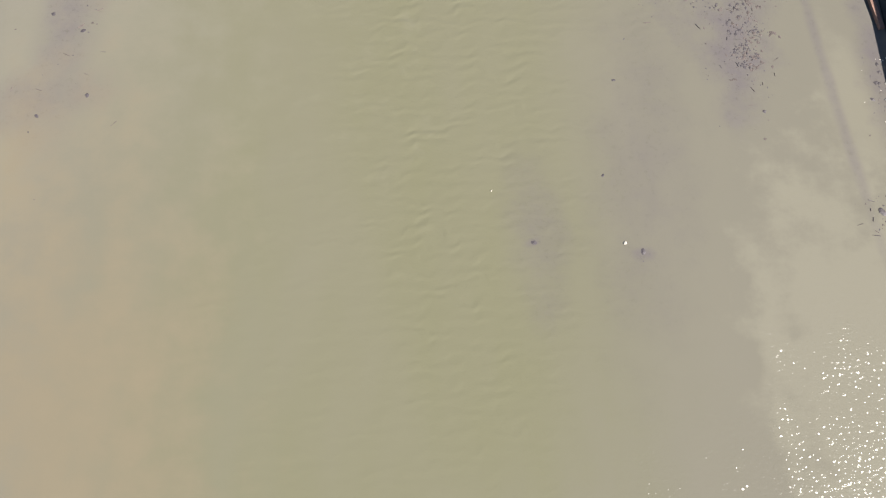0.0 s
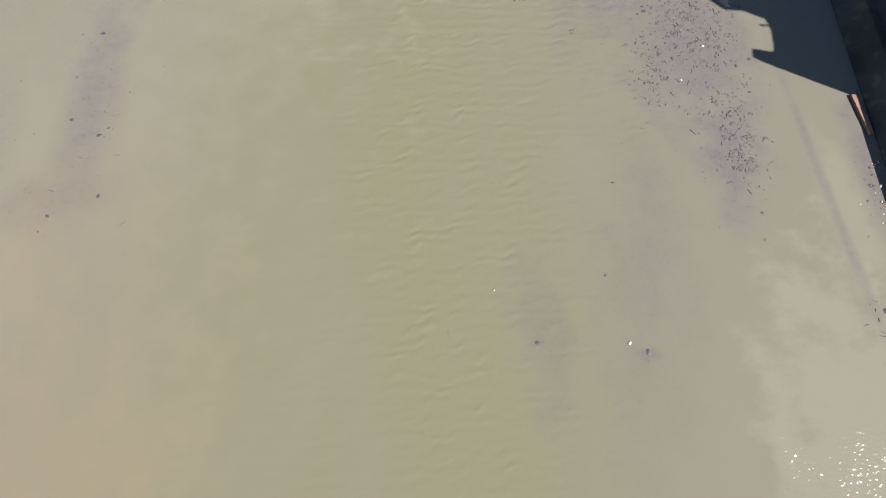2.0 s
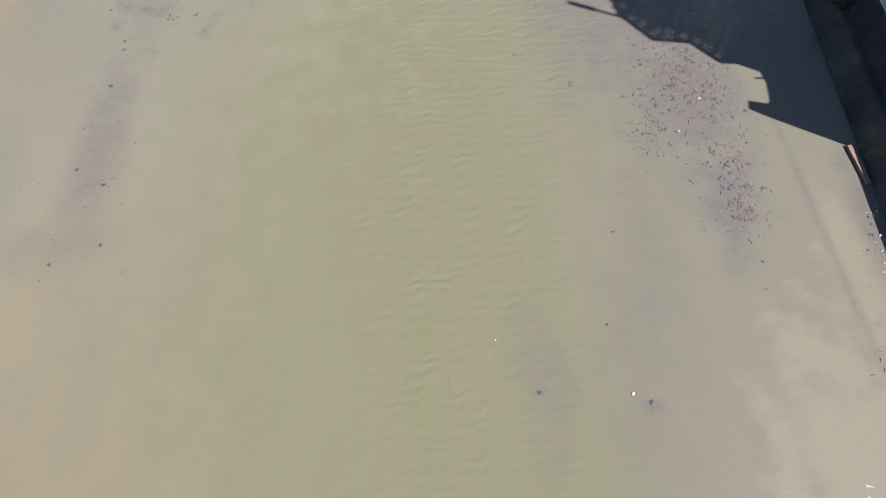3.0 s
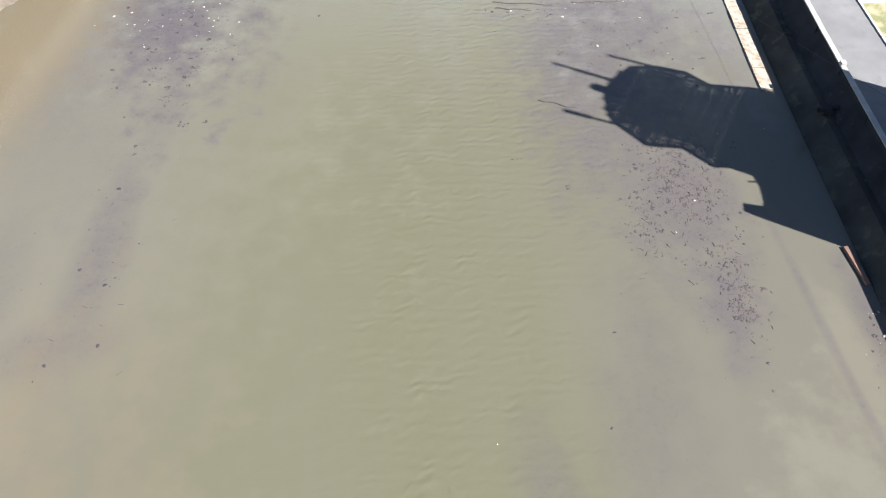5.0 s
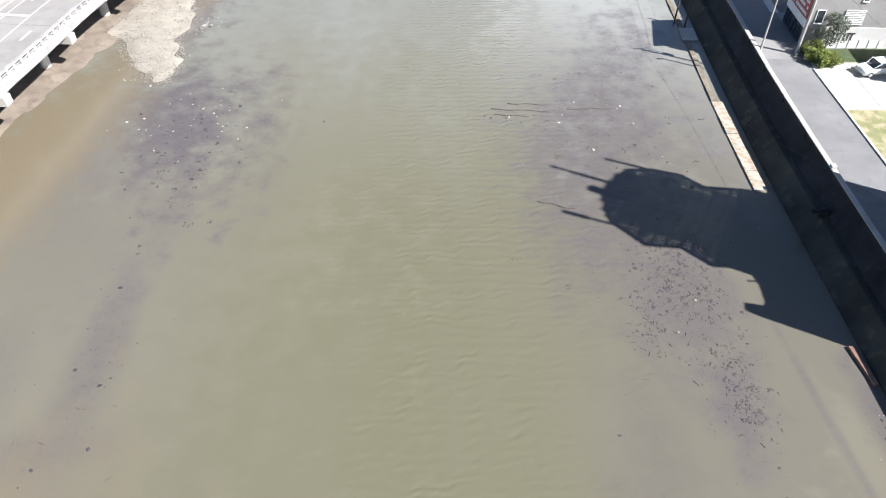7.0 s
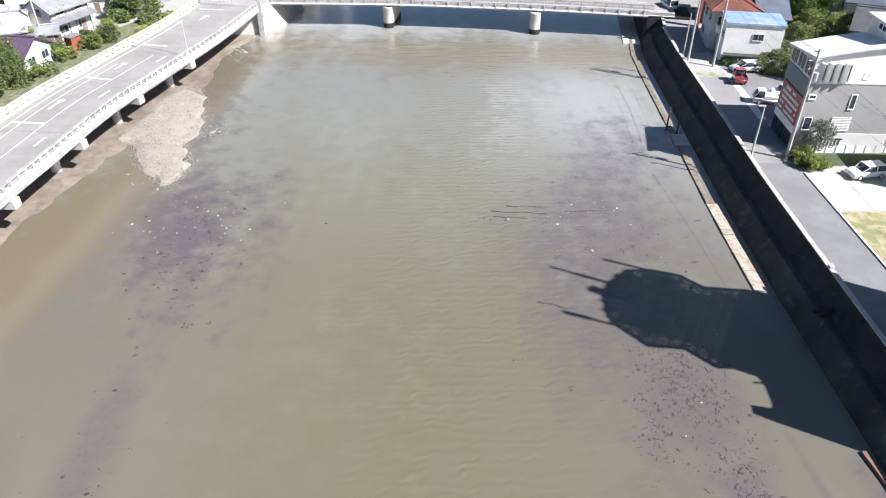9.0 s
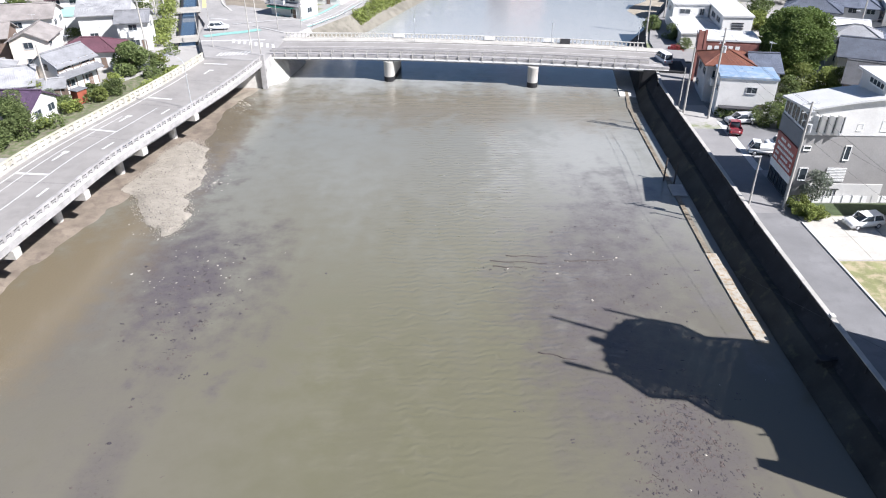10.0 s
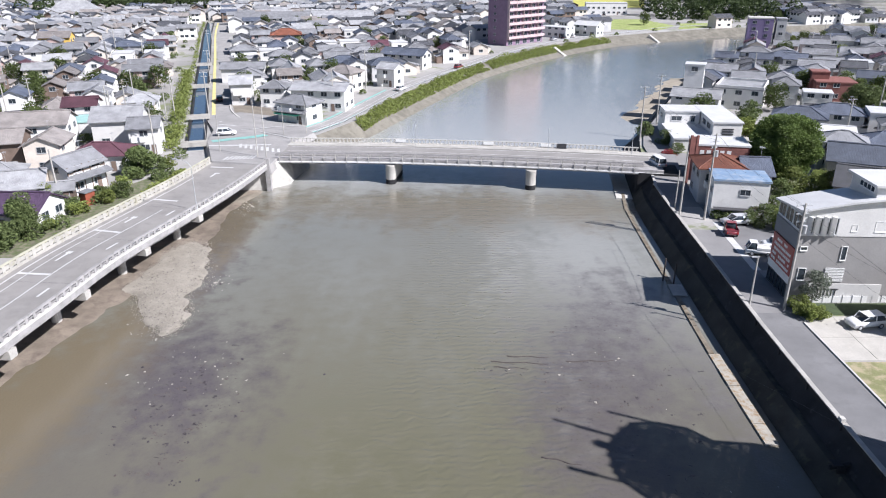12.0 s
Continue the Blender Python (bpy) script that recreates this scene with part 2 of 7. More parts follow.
    # silt below, a clear gloss above it
    silt, top, mixed, fres = n.new("ShaderNodeBsdfDiffuse"), n.new("ShaderNodeBsdfGlossy"), n.new("ShaderNodeMixShader"), n.new("ShaderNodeFresnel")
    l.new(col, silt.inputs["Color"])
    l.new(bump(RIPPLE * 0.6, h), silt.inputs["Normal"])
    top.inputs["Roughness"].default_value, fres.inputs["IOR"].default_value = 0.10, 1.24
    wave = bump(RIPPLE, glint)
    l.new(wave, top.inputs["Normal"])
    l.new(wave, fres.inputs["Normal"])
    l.new(calc(n, l, "MINIMUM", calc(n, l, "MULTIPLY", fres.outputs[0], 2.2), 1.0), mixed.inputs[0])
    l.new(silt.outputs[0], mixed.inputs[1])
    l.new(top.outputs[0], mixed.inputs[2])
    n.remove(p)
    l.new(mixed.outputs[0], n["Material Output"].inputs["Surface"])
    return m


# the last two colours carry the sky's sheen on the distant water
WATER_TAN, WATER_OLIVE, WATER_PALE, WATER_REACH, WATER_SHEEN = (0.119, 0.111, 0.0875), (0.1145, 0.1105, 0.069), (0.129, 0.119, 0.093), (0.188, 0.188, 0.163), (0.42, 0.425, 0.41)
WATER_MUD, WATER_SILT, RIPPLE = (0.088, 0.077, 0.080), (0.156, 0.146, 0.112), 0.15
GLINT, GLINT_SCALE = 0.66, 4.6
# middle x, y, half width, half length, turn, softness, strength
MUD_AND_SHADOW = [
    (-25.0, 31.0, 1.5, 8.0, 0.03, 0.9, 0.5), (-26.0, 23.5, 3.4, 1.6, 0.2, 0.9, 0.45), (-32.0, 27.0, 2.0, 8.0, 0.0, 0.95, 0.35),
    (-26.0, 60.0, 6.5, 12.0, 0.25, 0.7, 0.95), (-24.5, 49.0, 1.8, 6.0, 0.1, 0.9, 0.4), (-37.0, 98.0, 7.0, 22.0, 0.1, 0.5, 0.7),
    (18.5, 37.0, 4.0, 6.5, 0.0, 0.8, 0.68), (17.0, 61.0, 7.8, 20.0, -0.1, 0.7, 0.68), (-34.0, 57.0, 6.0, 17.0, 0.2, 0.95, 0.38), (20.2, 28.0, 1.6, 4.0, -0.2, 0.9, 0.75), (20.8, 26.2, 0.7, 0.8, 0.0, 0.8, 0.9),
    # last but one: an overhead cable's shadow, painted as a thin stripe
    (6.0, 14.5, 1.3, 3.6, 0.1, 0.95, 0.35), (12.6, 19.0, 2.6, 9.0, 0.0, 0.95, 0.32), (12.4, 12.8, 0.7, 0.5, 0.2, 0.9, 0.7), (5.6, 13.5, 0.6, 0.35, 0.2, 0.9, 0.7), (60.0, 215.0, 6.0, 26.0, -0.4, 0.8, 0.25), (25.5, 25.0, 0.3, 10.0, 0.1, 0.9, 0.45), (29.0, 26.0, 1.2, 5.0, 0.0, 0.7, 0.6),
]
# a patch of sky sheen painted on the water short of the bridge
SHEEN_PATCHES = [(20.0, 92.0, 10.0, 24.0, 0.0, 0.95, 0.4)]
WATER_SHOAL = (0.146, 0.120, 0.079)
# shoals; the last entry is a brown band across the stream before the bridge
SHOALS_AND_BAND = [(-23.0, 4.0, 8.0, 14.0, 0.0, 0.9, 0.65), (-41.0, 60.0, 7.0, 20.0, -0.08, 0.85, 0.9), (-34.5, 106.0, 4.0, 13.0, 0.1, 0.7, 0.7), (-2.0, 113.0, 34.0, 8.0, -0.08, 0.8, 0.6)]
SILT_BANKS = [(-26.0, 54.0, 14.0, 36.0, 0.0, 0.9, 0.42), (3.0, 82.0, 15.0, 28.0, 0.0, 0.9, 0.4), (24.5, 5.5, 6.2, 10.5, 0.0, 0.4, 0.66), (27.0, 23.0, 1.6, 5.0, 0.1, 0.5, 0.5), (-33.0, 14.0, 6.0, 22.0, 0.0, 0.8, 0.3), (-36.0, 68.0, 5.0, 16.0, 0.2, 0.95, 0.2)]


# ---- mesh helpers ----
def obj(name, bm, material, parent=None, label=""):
    me = bpy.data.meshes.new(name)
    bm.to_mesh(me)
    bm.free()
    for m in (material if isinstance(material, (list, tuple)) else (material,)):
        me.materials.append(m)
    ob = new(name, me)
    if parent:
        ob.parent = parent
    if label:
        ob["label"] = label
    return ob


def part(name, bm, material, parent, label=""):
    return obj(name, bm, material, parent, label)


def empty(name, m=None, label="", category="", group="", kind=""):
    ob = new(name)
    if m is not None:
        ob.matrix_basis = m
    return tagged(ob, label, category, group, kind)


def box(bm, x0, x1, y0, y1, z0, z1, mi=0, m=None):
    vs = [bm.verts.new((x, y, z)) for z in (z0, z1) for x, y in ((x0, y0), (x1, y0), (x1, y1), (x0, y1))]
    if m is not None:
        for v in vs:
            v.co = m @ v.co
    for f in ((3, 2, 1, 0), (4, 5, 6, 7), (0, 1, 5, 4), (1, 2, 6, 5), (2, 3, 7, 6), (3, 0, 4, 7)):
        bm.faces.new([vs[i] for i in f]).material_index = mi
    return vs


def tube(bm, a, b, r0, r1=None, seg=8, mi=0):
    a, b = Vector(a), Vector(b)
    r1 = r0 if r1 is None else r1
    q = (b - a).to_track_quat("Z", "Y").to_matrix()
    rings = []
    for p, r in ((a, r0), (b, r1)):
        rings.append([bm.verts.new(p + q @ Vector((r * math.cos(k * 2 * math.pi / seg), r * math.sin(k * 2 * math.pi / seg), 0))) for k in range(seg)])
    for k in range(seg):
        bm.faces.new((rings[0][k], rings[0][(k + 1) % seg], rings[1][(k + 1) % seg], rings[1][k])).material_index = mi
    bm.faces.new(rings[0][::-1]).material_index = mi
    bm.faces.new(rings[1]).material_index = mi


def smooth_path(points, step=4.0):
    """A denser, rounded line through the points (Catmull-Rom)."""
    P = [Vector(p) for p in points]
    P = [2 * P[0] - P[1]] + P + [2 * P[-1] - P[-2]]
    out = []
    for i in range(1, len(P) - 2):
        k = max(1, int((P[i + 1] - P[i]).length / step))
        for j in range(k):
            t = j / k
            out.append(0.5 * (2 * P[i] + (P[i + 1] - P[i - 1]) * t + (2 * P[i - 1] - 5 * P[i] + 4 * P[i + 1] - P[i + 2]) * t * t + (3 * P[i] - P[i - 1] - 3 * P[i + 1] + P[i + 2]) * t**3))
    return out + [P[-2]]


def rights(path):
    """The unit vector to the right of the way at each point of a line."""
    out = []
    for i in range(len(path)):
        d = (path[min(i + 1, len(path) - 1)] - path[max(i - 1, 0)]).to_2d().normalized()
        out.append(Vector((d.y, -d.x)))
    return out


def sweep(bm, path, profile, closed=True, mi=0):
    """Carries a profile of (to the right, up) along a line of points."""
    R = rights(path)
    rings = []
    for p, r in zip(path, R):
        z = p.z if len(p) > 2 else 0.0
        rings.append([bm.verts.new((p.x + r.x * o, p.y + r.y * o, z + h)) for o, h in profile])
    k = len(profile)
    turn = sum(p[0] * q[1] - q[0] * p[1] for p, q in zip(profile, profile[1:] + profile[:1]))
    if turn > 0:
        rings = [r[::-1] for r in rings]
    for a, b in zip(rings, rings[1:]):
        for i in range(k if closed else k - 1):
            bm.faces.new((a[i], a[(i + 1) % k], b[(i + 1) % k], b[i])).material_index = mi
    if closed and k > 2:
        bm.faces.new(rings[0][::-1]).material_index = mi
        bm.faces.new(rings[-1]).material_index = mi


def along(path, distance):
    """The point and heading at a distance along a line."""
    for a, b in zip(path, path[1:]):
        d = (b - a).length
        if distance <= d:
            return a.lerp(b, distance / d), math.atan2((b - a).y, (b - a).x)
        distance -= d
    return path[-1], math.atan2((path[-1] - path[-2]).y, (path[-1] - path[-2]).x)


def length_of(path):
    return sum((b - a).length for a, b in zip(path, path[1:]))


def shifted(path, o, up=0.0):
    return [Vector((p.x + r.x * o, p.y + r.y * o, (p.z if len(p) > 2 else 0.0) + up)) for p, r in zip(path, rights(path))]


# ---- the river, its banks and the ground ----
LAND = 3.4
LEFT_BASE = [(-52, -3000), (-52, -300), (-53, 40), (-52, 78), (-47, 100), (-41, 122), (-33, 138), (-25.5, 149), (-17.2, 163), (-8.6, 187), (-0.2, 210), (13.2, 244.7), (20.5, 258), (38, 286), (58, 313), (81, 337), (107, 353), (140, 371), (230, 402), (420, 412), (3000, 430)]
LEFT_RISE = [0.6, 0.6, 0.6, 0.6, 0.6, 0.8, 1.5, 3.0, 4.5, 7.0, 7.5, 7.5, 7.5, 8, 8.5, 9, 10, 10, 6, 6, 6]
RIGHT_BASE = [(30.2, -3000), (30.2, -300), (30.2, 20), (30.3, 50), (30.6, 64), (31.3, 80), (31.8, 96), (32.6, 112), (34, 126), (37, 141), (40, 153), (46, 164), (57, 189), (78, 233), (104, 282), (133, 316), (170, 338), (220, 352), (320, 362), (600, 370), (3000, 385)]
left_base = [Vector(p) for p in LEFT_BASE]
right_base = [Vector(p) for p in RIGHT_BASE]
left_top = [p - r * w for p, r, w in zip(left_base, rights(left_base), LEFT_RISE)]
right_top = [p + r * 3.3 for p, r in zip(right_base, rights(right_base))]

bm = bmesh.new()
rows = []
for i, (lb, lt, rb, rt) in enumerate(zip(left_base, left_top, right_base, right_top)):
    k = i / (len(left_base) - 1)
    al, ar = radians(225 - 217 * k), radians(-45 + 52 * k)
    far_l, far_r = Vector((4500 * math.cos(al), 4500 * math.sin(al))), Vector((4500 * math.cos(ar), 4500 * math.sin(ar)))
    near_l, near_r = lt.lerp(far_l, 0.12), rt.lerp(far_r, 0.12)
    ring = [(far_l, LAND), (near_l, LAND), (lt, LAND), (lb, -0.4), (lb.lerp(rb, 0.2), -1.6), (lb.lerp(rb, 0.8), -1.6), (rb, -0.4), (rt, LAND), (near_r, LAND), (far_r, LAND)]
    rows.append([bm.verts.new((p.x, p.y, z)) for p, z in ring])
for a, b in zip(rows, rows[1:]):
    for j in range(9):
        f = bm.faces.new((a[j], a[j + 1], b[j + 1], b[j]))
        # strip 6, the near bank's face, takes the wall's shade-darkened concrete
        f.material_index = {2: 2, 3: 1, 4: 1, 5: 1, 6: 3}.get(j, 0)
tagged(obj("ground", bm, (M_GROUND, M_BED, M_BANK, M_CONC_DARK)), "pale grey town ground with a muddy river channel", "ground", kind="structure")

bm = bmesh.new()
rows = []
for lb, rb in zip(left_base, right_base):
    d = (rb - lb).normalized()
    rows.append([bm.verts.new((*(lb - d * 0.12 + (rb - lb + d * 0.24) * k / 4), 0.0)) for k in range(5)])
for a, b in zip(rows, rows[1:]):
    for j in range(4):
        bm.faces.new((a[j], a[j + 1], b[j + 1], b[j]))
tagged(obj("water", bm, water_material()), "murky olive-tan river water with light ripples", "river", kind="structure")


# ---- the river wall of the near bank ----
WALL_PATH = smooth_path([(30.0, -60), (30.0, -25), (30.0, 10), (30.1, 44), (30.4, 64), (31.1, 80), (31.7, 96), (32.5, 112), (34.0, 121)], 6.0)
wall = empty("wall_east", label="weathered concrete river wall with sloping foot, shade in its colour", category="wall", kind="structure")
bm = bmesh.new()
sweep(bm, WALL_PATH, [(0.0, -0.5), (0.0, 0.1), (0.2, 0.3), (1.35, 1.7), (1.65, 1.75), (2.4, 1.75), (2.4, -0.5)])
part("foot", bm, M_REVET, wall, "algae-stained sloping concrete foot with shade in its colour")
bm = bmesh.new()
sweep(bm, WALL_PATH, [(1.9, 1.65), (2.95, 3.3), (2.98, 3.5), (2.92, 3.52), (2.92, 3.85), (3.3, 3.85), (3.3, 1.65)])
part("face", bm, M_CONC_DARK, wall, "upright concrete face with its shade in the colour")
for k in range(int(length_of(WALL_PATH) / 6)):
    p, a = along(WALL_PATH, 3 + 6 * k)
    if p.y > 20:
        bm = bmesh.new()
        box(bm, -2.97, 2.97, -3.33, -2.89, 3.854, 3.96)
        part("coping", bm, M_CONC, wall, "pale sunlit coping stone").matrix_basis = pose(p.x, p.y, 0, 0, 0, math.degrees(a))
        bm = bmesh.new()
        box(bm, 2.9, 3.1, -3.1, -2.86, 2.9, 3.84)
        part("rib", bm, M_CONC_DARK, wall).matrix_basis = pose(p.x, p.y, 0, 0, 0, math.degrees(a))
for k in range(24):
    p, a = along(WALL_PATH, 111.4 + 3.05 * k)
    w0, w = (0.75, 1.9) if k < 5 else (1.35, 1.9)
    bm = bmesh.new()
    box(bm, -1.5, 1.5, w0, w, -0.3, 0.16 + 0.03 * math.sin(k * 2.7))
    # from the sixth slab on, the concrete is browner and darker
    part("ledge_slab", bm, M_LEDGE if k < 5 else M_LEDGE_DARK, wall, "rust-stained pale concrete ledge" if k < 5 else "dull brown concrete ledge").matrix_basis = pose(p.x, p.y, 0, 0, 0, math.degrees(a))

# a drain outlet with its hood, and a survey box on the coping
bm = bmesh.new()
tube(bm, (32.4, 44.8, 2.35), (30.75, 44.8, 2.0), 0.2, 0.2, 10)
drain = part("drain_pipe", bm, M_CONC_DARK, wall, "dark drain pipe through the wall")
bm = bmesh.new()
box(bm, 30.9, 31.7, 44.4, 45.2, 2.32, 2.46)
box(bm, 31.2, 31.9, 44.36, 44.48, 1.75, 2.32)
box(bm, 31.2, 31.9, 45.12, 45.24, 1.75, 2.32)
part("hood", bm, M_CONC_DARK, drain)
bm = bmesh.new()
box(bm, 32.95, 33.35, 47.95, 48.45, 3.962, 4.3)
bmesh.ops.bevel(bm, geom=bm.edges[:], offset=0.03, segments=1)
tagged(obj("marker_box", bm, M_CONC_PALE), "small pale concrete box on the wall coping", "box")

# ---- roads ----
EAST_ROAD = smooth_path([(35.5, -80, LAND), (35.5, -40, LAND), (35.5, 0, LAND), (35.5, 36, LAND), (35.8, 62, LAND), (36.6, 86, LAND), (37.6, 106, LAND), (39.6, 121, 3.9), (41.5, 131, 4.4)], 5.0)
bm = bmesh.new()
sweep(bm, [p for p in EAST_ROAD if p.y > 66], [(-2.25, 0.02), (2.9, 0.02), (2.9, -0.3), (-2.25, -0.3)])
tagged(obj("road", bm, M_ASPH_PALE), "narrow pale asphalt riverside lane", "road", kind="structure")
near_lane = [p for p in EAST_ROAD if p.y < 66]
near_lane.append(next(p for p in EAST_ROAD if p.y > 66))
bm = bmesh.new()
sweep(bm, near_lane, [(-2.25, 0.015), (2.9, 0.015), (2.9, -0.3), (-2.25, -0.3)])
tagged(obj("road", bm, M_ASPH), "narrow darker asphalt stretch of the riverside lane", "road", kind="structure")

# ---- viaduct of the far bank ----
VIADUCT = smooth_path([(-44.3, 0.0, 5.2), (-43.5, 40.7, 5.2), (-42.7, 58.0, 5.2), (-41.7, 67.2, 5.2), (-40.4, 79.4, 5.2), (-37.6, 91.6, 5.15), (-34.0, 107.9, 5.0), (-31.9, 122.1, 4.85)], 3.0)
viaduct = empty("viaduct", label="pale concrete road viaduct along the river", category="bridge", kind="structure")
bm = bmesh.new()
sweep(bm, VIADUCT, [(0.0, -0.75), (0.0, 0.0), (-11.0, 0.0), (-11.0, -0.75), (-9.5, -0.8), (-9.0, -1.7), (-8.2, -1.7), (-7.8, -0.8), (-5.8, -0.8), (-5.4, -1.7), (-4.6, -1.7), (-4.2, -0.8), (-2.4, -0.8), (-2.0, -1.7), (-1.3, -1.7), (-1.0, -0.8)])
part("deck", bm, M_FASCIA, viaduct)
bm = bmesh.new()
sweep(bm, VIADUCT, [(-0.45, 0.004), (-0.45, 0.05), (-10.55, 0.05), (-10.55, 0.004)])
part("carriageway", bm, M_VIA, viaduct, "worn pale asphalt carriageway")
bm = bmesh.new()
sweep(bm, VIADUCT, [(-10.98, 0.004), (-10.98, 0.35), (-10.62, 0.35), (-10.62, 0.004)])
part("kerb", bm, M_PARAPET, viaduct)
bm = bmesh.new()
sweep(bm, VIADUCT, [(-0.02, 0.004), (-0.02, 0.28), (-0.42, 0.28), (-0.42, 0.004)])
part("kerb", bm, M_CONC_PALE, viaduct)
for o, z0, z1, w in ((-10.8, 1.15, 1.3, 0.3), (-10.8, 0.5, 1.0, 0.14), (-0.2, 0.82, 1.05, 0.26), (-0.2, 0.50, 0.60, 0.10)):
    bm = bmesh.new()
    sweep(bm, VIADUCT, [(o - w / 2, z0), (o - w / 2, z1), (o + w / 2, z1), (o + w / 2, z0)])
    part("rail", bm, M_LICHEN if z0 == 1.15 else M_PARAPET if o < -5 else M_FASCIA, viaduct)
vl = length_of(VIADUCT)
post_a, post_b = bmesh.new(), bmesh.new()
box(post_a, -0.2, 0.2, -0.11, 0.11, 0.28, 0.82)
box(post_b, -0.3, 0.3, -0.12, 0.12, 0.35, 1.15)
me_a, me_b = bpy.data.meshes.new("post"), bpy.data.meshes.new("baluster")
post_a.to_mesh(me_a), post_b.to_mesh(me_b)
post_a.free(), post_b.free()
me_a.materials.append(M_FASCIA), me_b.materials.append(M_PARAPET)
k = 30.0
while k < vl - 0.5:
    p, a = along(VIADUCT, k)
    q = pose(p.x, p.y, p.z, 0, 0, math.degrees(a))
    o = new("post", me_a)
    o.parent, o.matrix_basis = viaduct, q @ pose(0, 0.2, 0)
    o = new("baluster", me_b)
    o.parent, o.matrix_basis = viaduct, q @ pose(0, 10.8, 0)
    k += 1.25
# road lines
def paint(path, a, b, o, width, mat=None, name="lane_line", parent=None, up=0.054, step=2.0):
    bm = bmesh.new()
    n = max(1, int((b - a) / step))
    pts = []
    for j in range(n + 1):
        p, h = along(path, a + (b - a) * j / n)
        pts.append((p, h))
    rows = [[bm.verts.new((p.x + math.sin(h) * e, p.y - math.cos(h) * e, p.z + up)) for e in (o - width / 2, o + width / 2)] for p, h in pts]
    for r0, r1 in zip(rows, rows[1:]):
        bm.faces.new((r0[0], r0[1], r1[1], r1[0]))
    return part(name, bm, mat or M_PAINT, parent or viaduct, "faded white road line" if not mat else "")
paint(VIADUCT, 30, vl - 9, -1.3, 0.18)
paint(VIADUCT, 30, vl - 9, -9.6, 0.18)
paint(VIADUCT, 30, vl - 26, -5.4, 0.14)
paint(VIADUCT, 30, vl - 30, -8.3, 0.12)
for k in (48, 61, 74.2, 87.2, 101):
    paint(VIADUCT, k, k + 0.45, -7.5, 4.0)
for k in (51.8, 64.8, 78.0, 91.0):
    paint(VIADUCT, k, k + 2.6, -7.4, 0.3)
    paint(VIADUCT, k + 1.9, k + 2.6, -7.4, 0.8)
    paint(VIADUCT, k + 4, k + 6.2, -3.4, 0.3)
paint(VIADUCT, vl - 2.6, vl - 2.1, -7.5, 4.2)
paint(VIADUCT, vl - 8.4, vl - 5.8, -6.9, 0.3)
paint(VIADUCT, vl - 6.4, vl - 5.8, -6.7, 0.9)
for k in range(6):
    paint(VIADUCT, 46.5 + 12.9 * k, 46.5 + 12.9 * k + 0.05, -5.5, 9.9, M_DARK, "joint", viaduct, 0.0535)
# cross-beams whose pale ends show under the deck, on columns
for k in range(8):
    p, a = along(VIADUCT, 46.5 + 12.9 * k - 12.9)
    if k == 6:
        continue
    if k == 7:
        break
    q = pose(p.x, p.y, 0, 0, 0, math.degrees(a))
    bm = bmesh.new()
    box(bm, -0.55, 0.55, -0.2, 10.6, 3.42, 4.38)
    bmesh.ops.bevel(bm, geom=bm.edges[:], offset=0.06, segments=1)
    part("crossbeam", bm, M_CONC, viaduct, "pale crossbeam end below the deck").matrix_basis = q
    for o in (4.4, 8.6):
        bm = bmesh.new()
        tube(bm, (0, o, -1), (0, o, 3.2), 0.6, 0.6, 14)
        part("column", bm, M_CONC, viaduct).matrix_basis = q

# street lamps on the viaduct
def lamp(name_m):
    e = empty("street_lamp", name_m, "slender grey steel street lamp with a curved arm", "street lamp", "street lamps")
    bm = bmesh.new()
    tube(bm, (0, 0, 0), (0, 0, 0.5), 0.13, 0.13, 10)
    tube(bm, (0, 0, 0.5), (0, 0, 6.4), 0.07, 0.05, 10)
    part("pole", bm, M_METAL, e)
    bm = bmesh.new()
    pts = [Vector((0, 0.0, 6.4)), Vector((0, 0.25, 6.85)), Vector((0, 0.8, 7.2)), Vector((0, 1.6, 7.38)), Vector((0, 2.3, 7.42))]
    for a, b in zip(pts, pts[1:]):
        tube(bm, a, b, 0.045, 0.04, 8)
    part("arm", bm, M_METAL, e)
    bm = bmesh.new()
    box(bm, -0.14, 0.14, 2.1, 2.85, 7.34, 7.48)
    bmesh.ops.bevel(bm, geom=bm.edges[:], offset=0.05, segments=2)
    part("lamp_head", bm, M_METAL, e)
    return e

p, a = along(VIADUCT, 98.0)
lamp_a = lamp(pose(p.x, p.y, p.z + 0.28, 0, 0, math.degrees(a)) @ pose(0, 0.2, 0))

# ---- mud flat and gravel under the viaduct ----
MUD_EDGE = [(-43.5, 20), (-45.5, 45), (-45.3, 59), (-43.8, 65), (-42.2, 72), (-40.5, 78), (-37.0, 86), (-35.6, 93), (-35.4, 100), (-36.0, 108), (-35.5, 116), (-33.8, 124)]
edge = smooth_path(MUD_EDGE, 1.5)
bm = bmesh.new()
rows = []
for i, p in enumerate(edge):
    row = []
    for j in range(9):
        t = j / 8
        x = (p.x + 1.2) * (1 - t) + (-55.0 + max(0, p.y - 95) * 0.42) * t
        wob = 0.7 * noise.noise(Vector((x * 0.25, p.y * 0.25, 3.0))) + 0.35 * noise.noise(Vector((x * 0.8, p.y * 0.8, 7.0)))
        z = -0.12 + 0.9 * t ** 0.7 + 0.22 * wob * (0.3 + t)
        row.append(bm.verts.new((x + wob * 1.1 * (1 - t), p.y, z)))
    rows.append(row)
for a, b in zip(rows, rows[1:]):
    for j in range(8):
        bm.faces.new((a[j], b[j], b[j + 1], a[j + 1])).smooth = True
